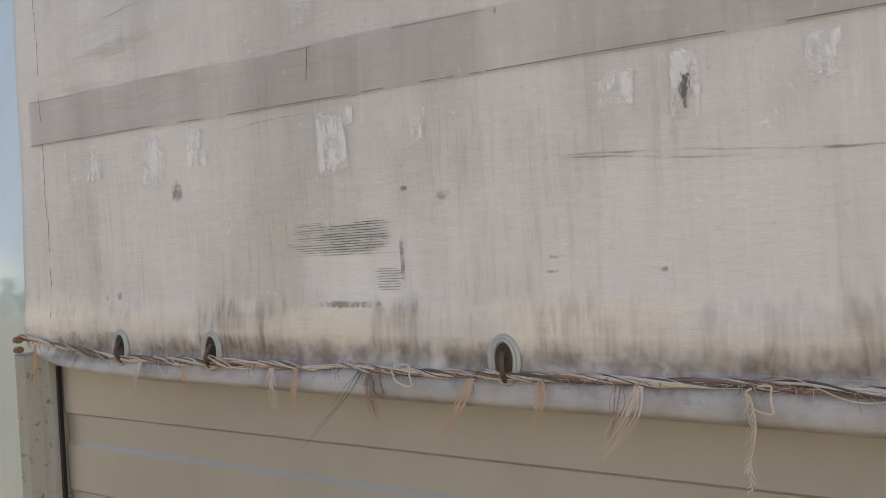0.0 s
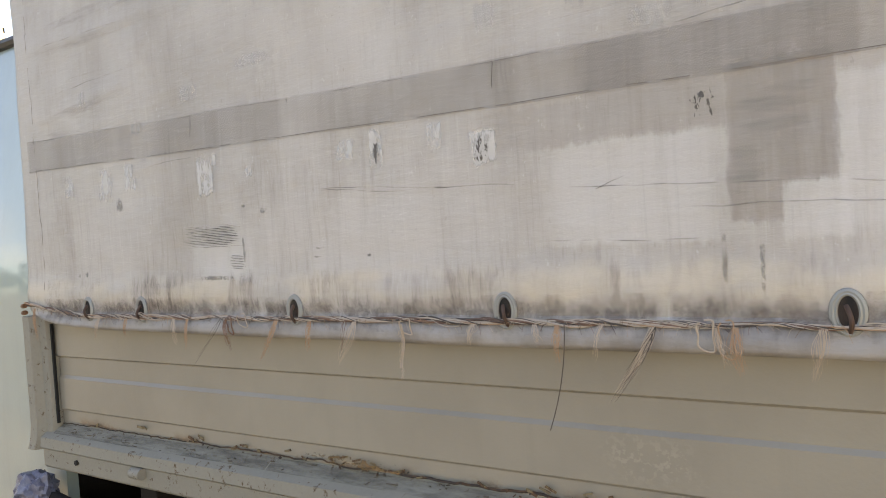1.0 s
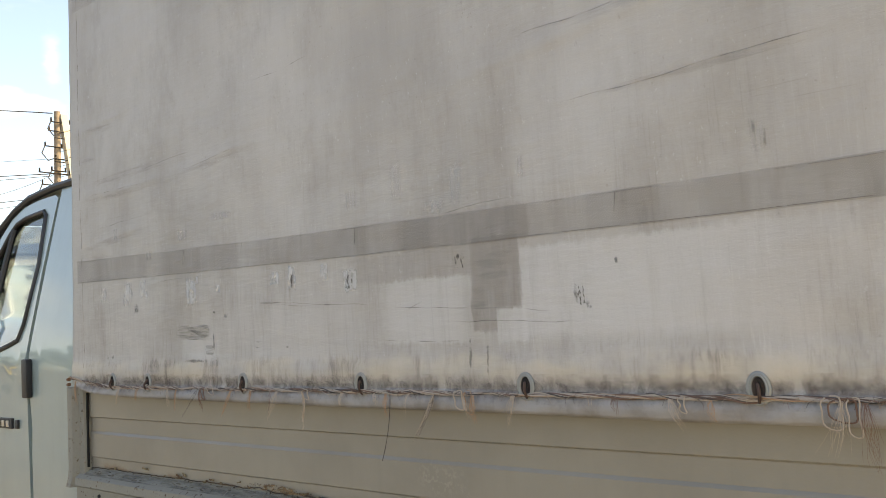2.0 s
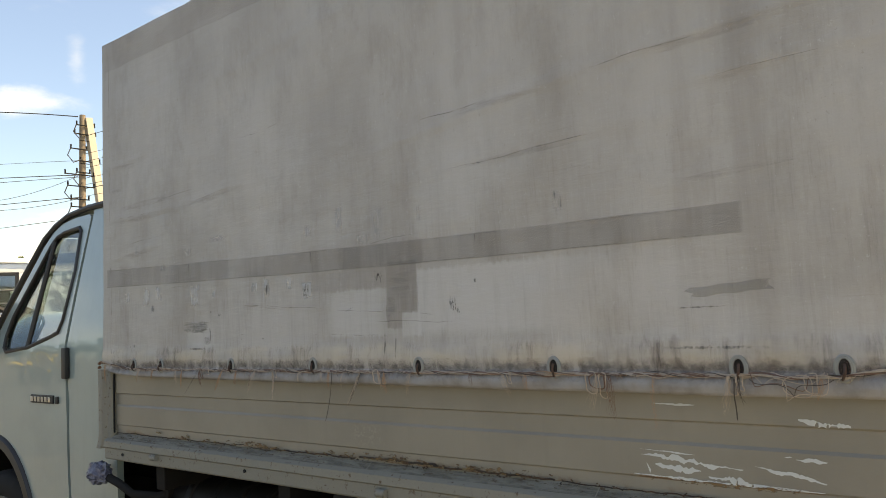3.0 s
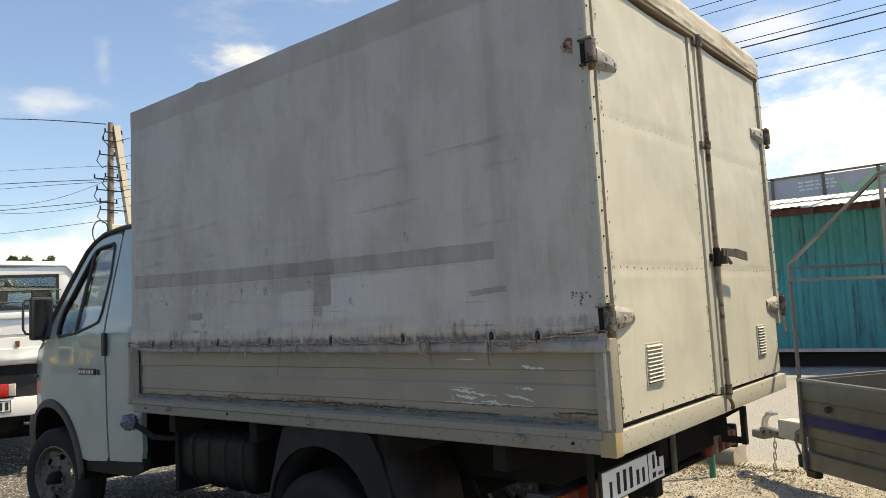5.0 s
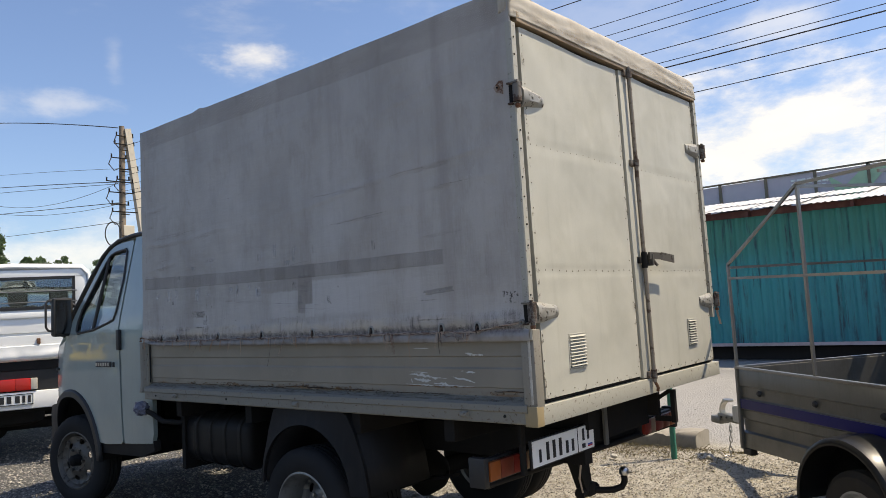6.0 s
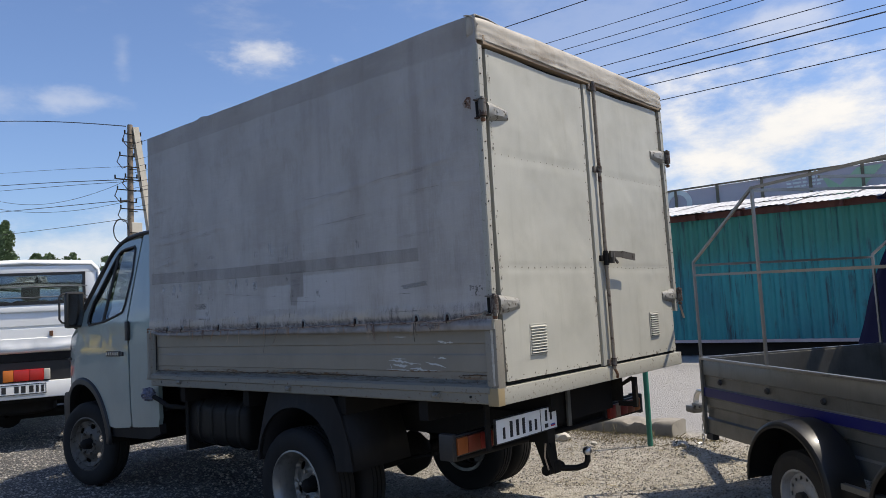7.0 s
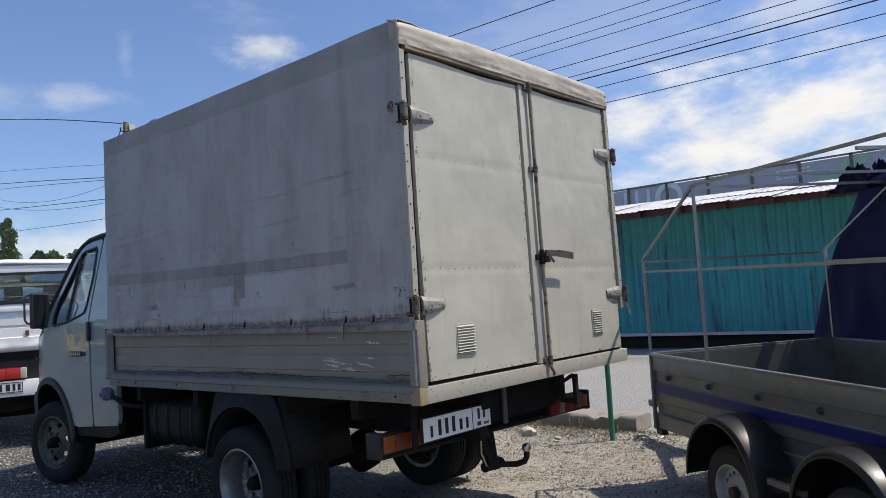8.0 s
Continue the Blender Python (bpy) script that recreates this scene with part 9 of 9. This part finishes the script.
# ---- a yellow car parked far behind, which the cab's paint mirrors ----
def build_yellow_car():
    car = thing("parked_car", (-30.0, -11.4, 0.0), "yellow saloon car parked across the yard", "car")
    at = Matrix.Translation((-30.0, -11.4, 0.0)) @ Matrix.Rotation(radians(26), 4, "Z")

    def cp(name, bm, mat, parent=None, label="", smooth=True):
        bmesh.ops.transform(bm, matrix=at, verts=bm.verts[:])
        return part(name, bm, mat, parent or car, label, smooth)

    def hull(rows, name, mat, label, parent=None):
        """Sections along x, each with half-width and heights of its foot and top."""
        bm = bmesh.new()
        rings = []
        for x, w, z0, z1 in rows:
            h = z1 - z0
            rings.append([bm.verts.new((x, y, z)) for y, z in ((-w * 0.94, z0), (-w, z0 + h * 0.35), (-w * 0.97, z0 + h * 0.75), (-w * 0.86, z1), (w * 0.86, z1), (w * 0.97, z0 + h * 0.75), (w, z0 + h * 0.35), (w * 0.94, z0))])
        for a, b in zip(rings, rings[1:]):
            for k in range(8):
                bm.faces.new((a[k], a[(k + 1) % 8], b[(k + 1) % 8], b[k]))
        bm.faces.new(rings[0][::-1])
        bm.faces.new(rings[-1])
        return cp(name, bm, mat, parent, label)

    body = hull(((-2.1, 0.70, 0.40, 0.68), (-2.0, 0.80, 0.30, 0.78), (-1.2, 0.84, 0.24, 0.90), (0.0, 0.85, 0.22, 0.92), (1.3, 0.84, 0.24, 0.92), (1.95, 0.80, 0.30, 0.88), (2.05, 0.72, 0.40, 0.78)), "body", YELLOW, "yellow car body")
    hull(((-0.95, 0.74, 0.88, 0.95), (-0.45, 0.70, 0.90, 1.36), (0.55, 0.70, 0.90, 1.40), (1.15, 0.72, 0.90, 1.30), (1.55, 0.74, 0.88, 0.94)), "cabin", BLACK, "dark glazed cabin", body)
    bm = bmesh.new()
    box(bm, 1.80, 2.16, -0.82, 0.82, 0.22, 0.58, 0.05)
    cp("bumper", bm, BLACK, body, "black front bumper and grille")
    bm = bmesh.new()
    box(bm, -1.9, 1.9, -0.87, 0.87, 0.18, 0.42, 0.04)
    cp("sill_cladding", bm, BLACK, body, "black sill cladding")
    bm = bmesh.new()
    vs = [bm.verts.new(p) for x, z, w in ((1.56, 0.955, 0.70), (1.18, 1.315, 0.64)) for p in ((x + 0.02, -w, z), (x + 0.02, w, z))]
    bm.faces.new((vs[0], vs[1], vs[3], vs[2]))
    ob = cp("windscreen", bm, BLACK, body, "dark windscreen")
    md = ob.modifiers.new("thickness", "SOLIDIFY")
    md.thickness = 0.01
    for s in (-1, 1):
        for x0, x1 in ((-0.62, 0.10), (0.18, 0.98)):
            bm = bmesh.new()
            box(bm, x0, x1, s * 0.735 - 0.012, s * 0.735 + 0.012, 0.97, 1.27, 0.008)
            cp("side_window", bm, BLACK, body, "dark side window")
        for x in (-1.3, 1.25):
            bm = bmesh.new()
            lathe(bm, [(0.17, -0.08), (0.26, -0.085), (0.29, -0.05), (0.29, 0.05), (0.26, 0.085), (0.17, 0.08)], (x, s * 0.76, 0.28), "y", 28)
            wh = cp("wheel", bm, RUBBER, car, "black tyre")
            bm = bmesh.new()
            lathe(bm, [(0.001, -0.05), (0.17, -0.07), (0.17, 0.07), (0.001, 0.05)], (x, s * 0.76, 0.28), "y", 20)
            cp("rim", bm, ZINC, wh)


build_yellow_car()

for tx, ty, hh, ww, sd in ((-58, -30, 8.5, 6.0, 21), (-66, -22, 9.5, 6.5, 22), (-50, -38, 8.0, 6.0, 23), (-74, -14, 9.0, 6.0, 24), (-44, -46, 9.0, 6.5, 25), (-38, -52, 8.0, 6.0, 26), (-80, -5, 9.0, 6.0, 27), (-30, -56, 9.0, 7.0, 28), (-62, -26, 7.0, 6.0, 29), (-54, -34, 7.0, 6.0, 30)):
    build_tree(tx, ty, 1.5, hh, ww, "round", sd, 2600)
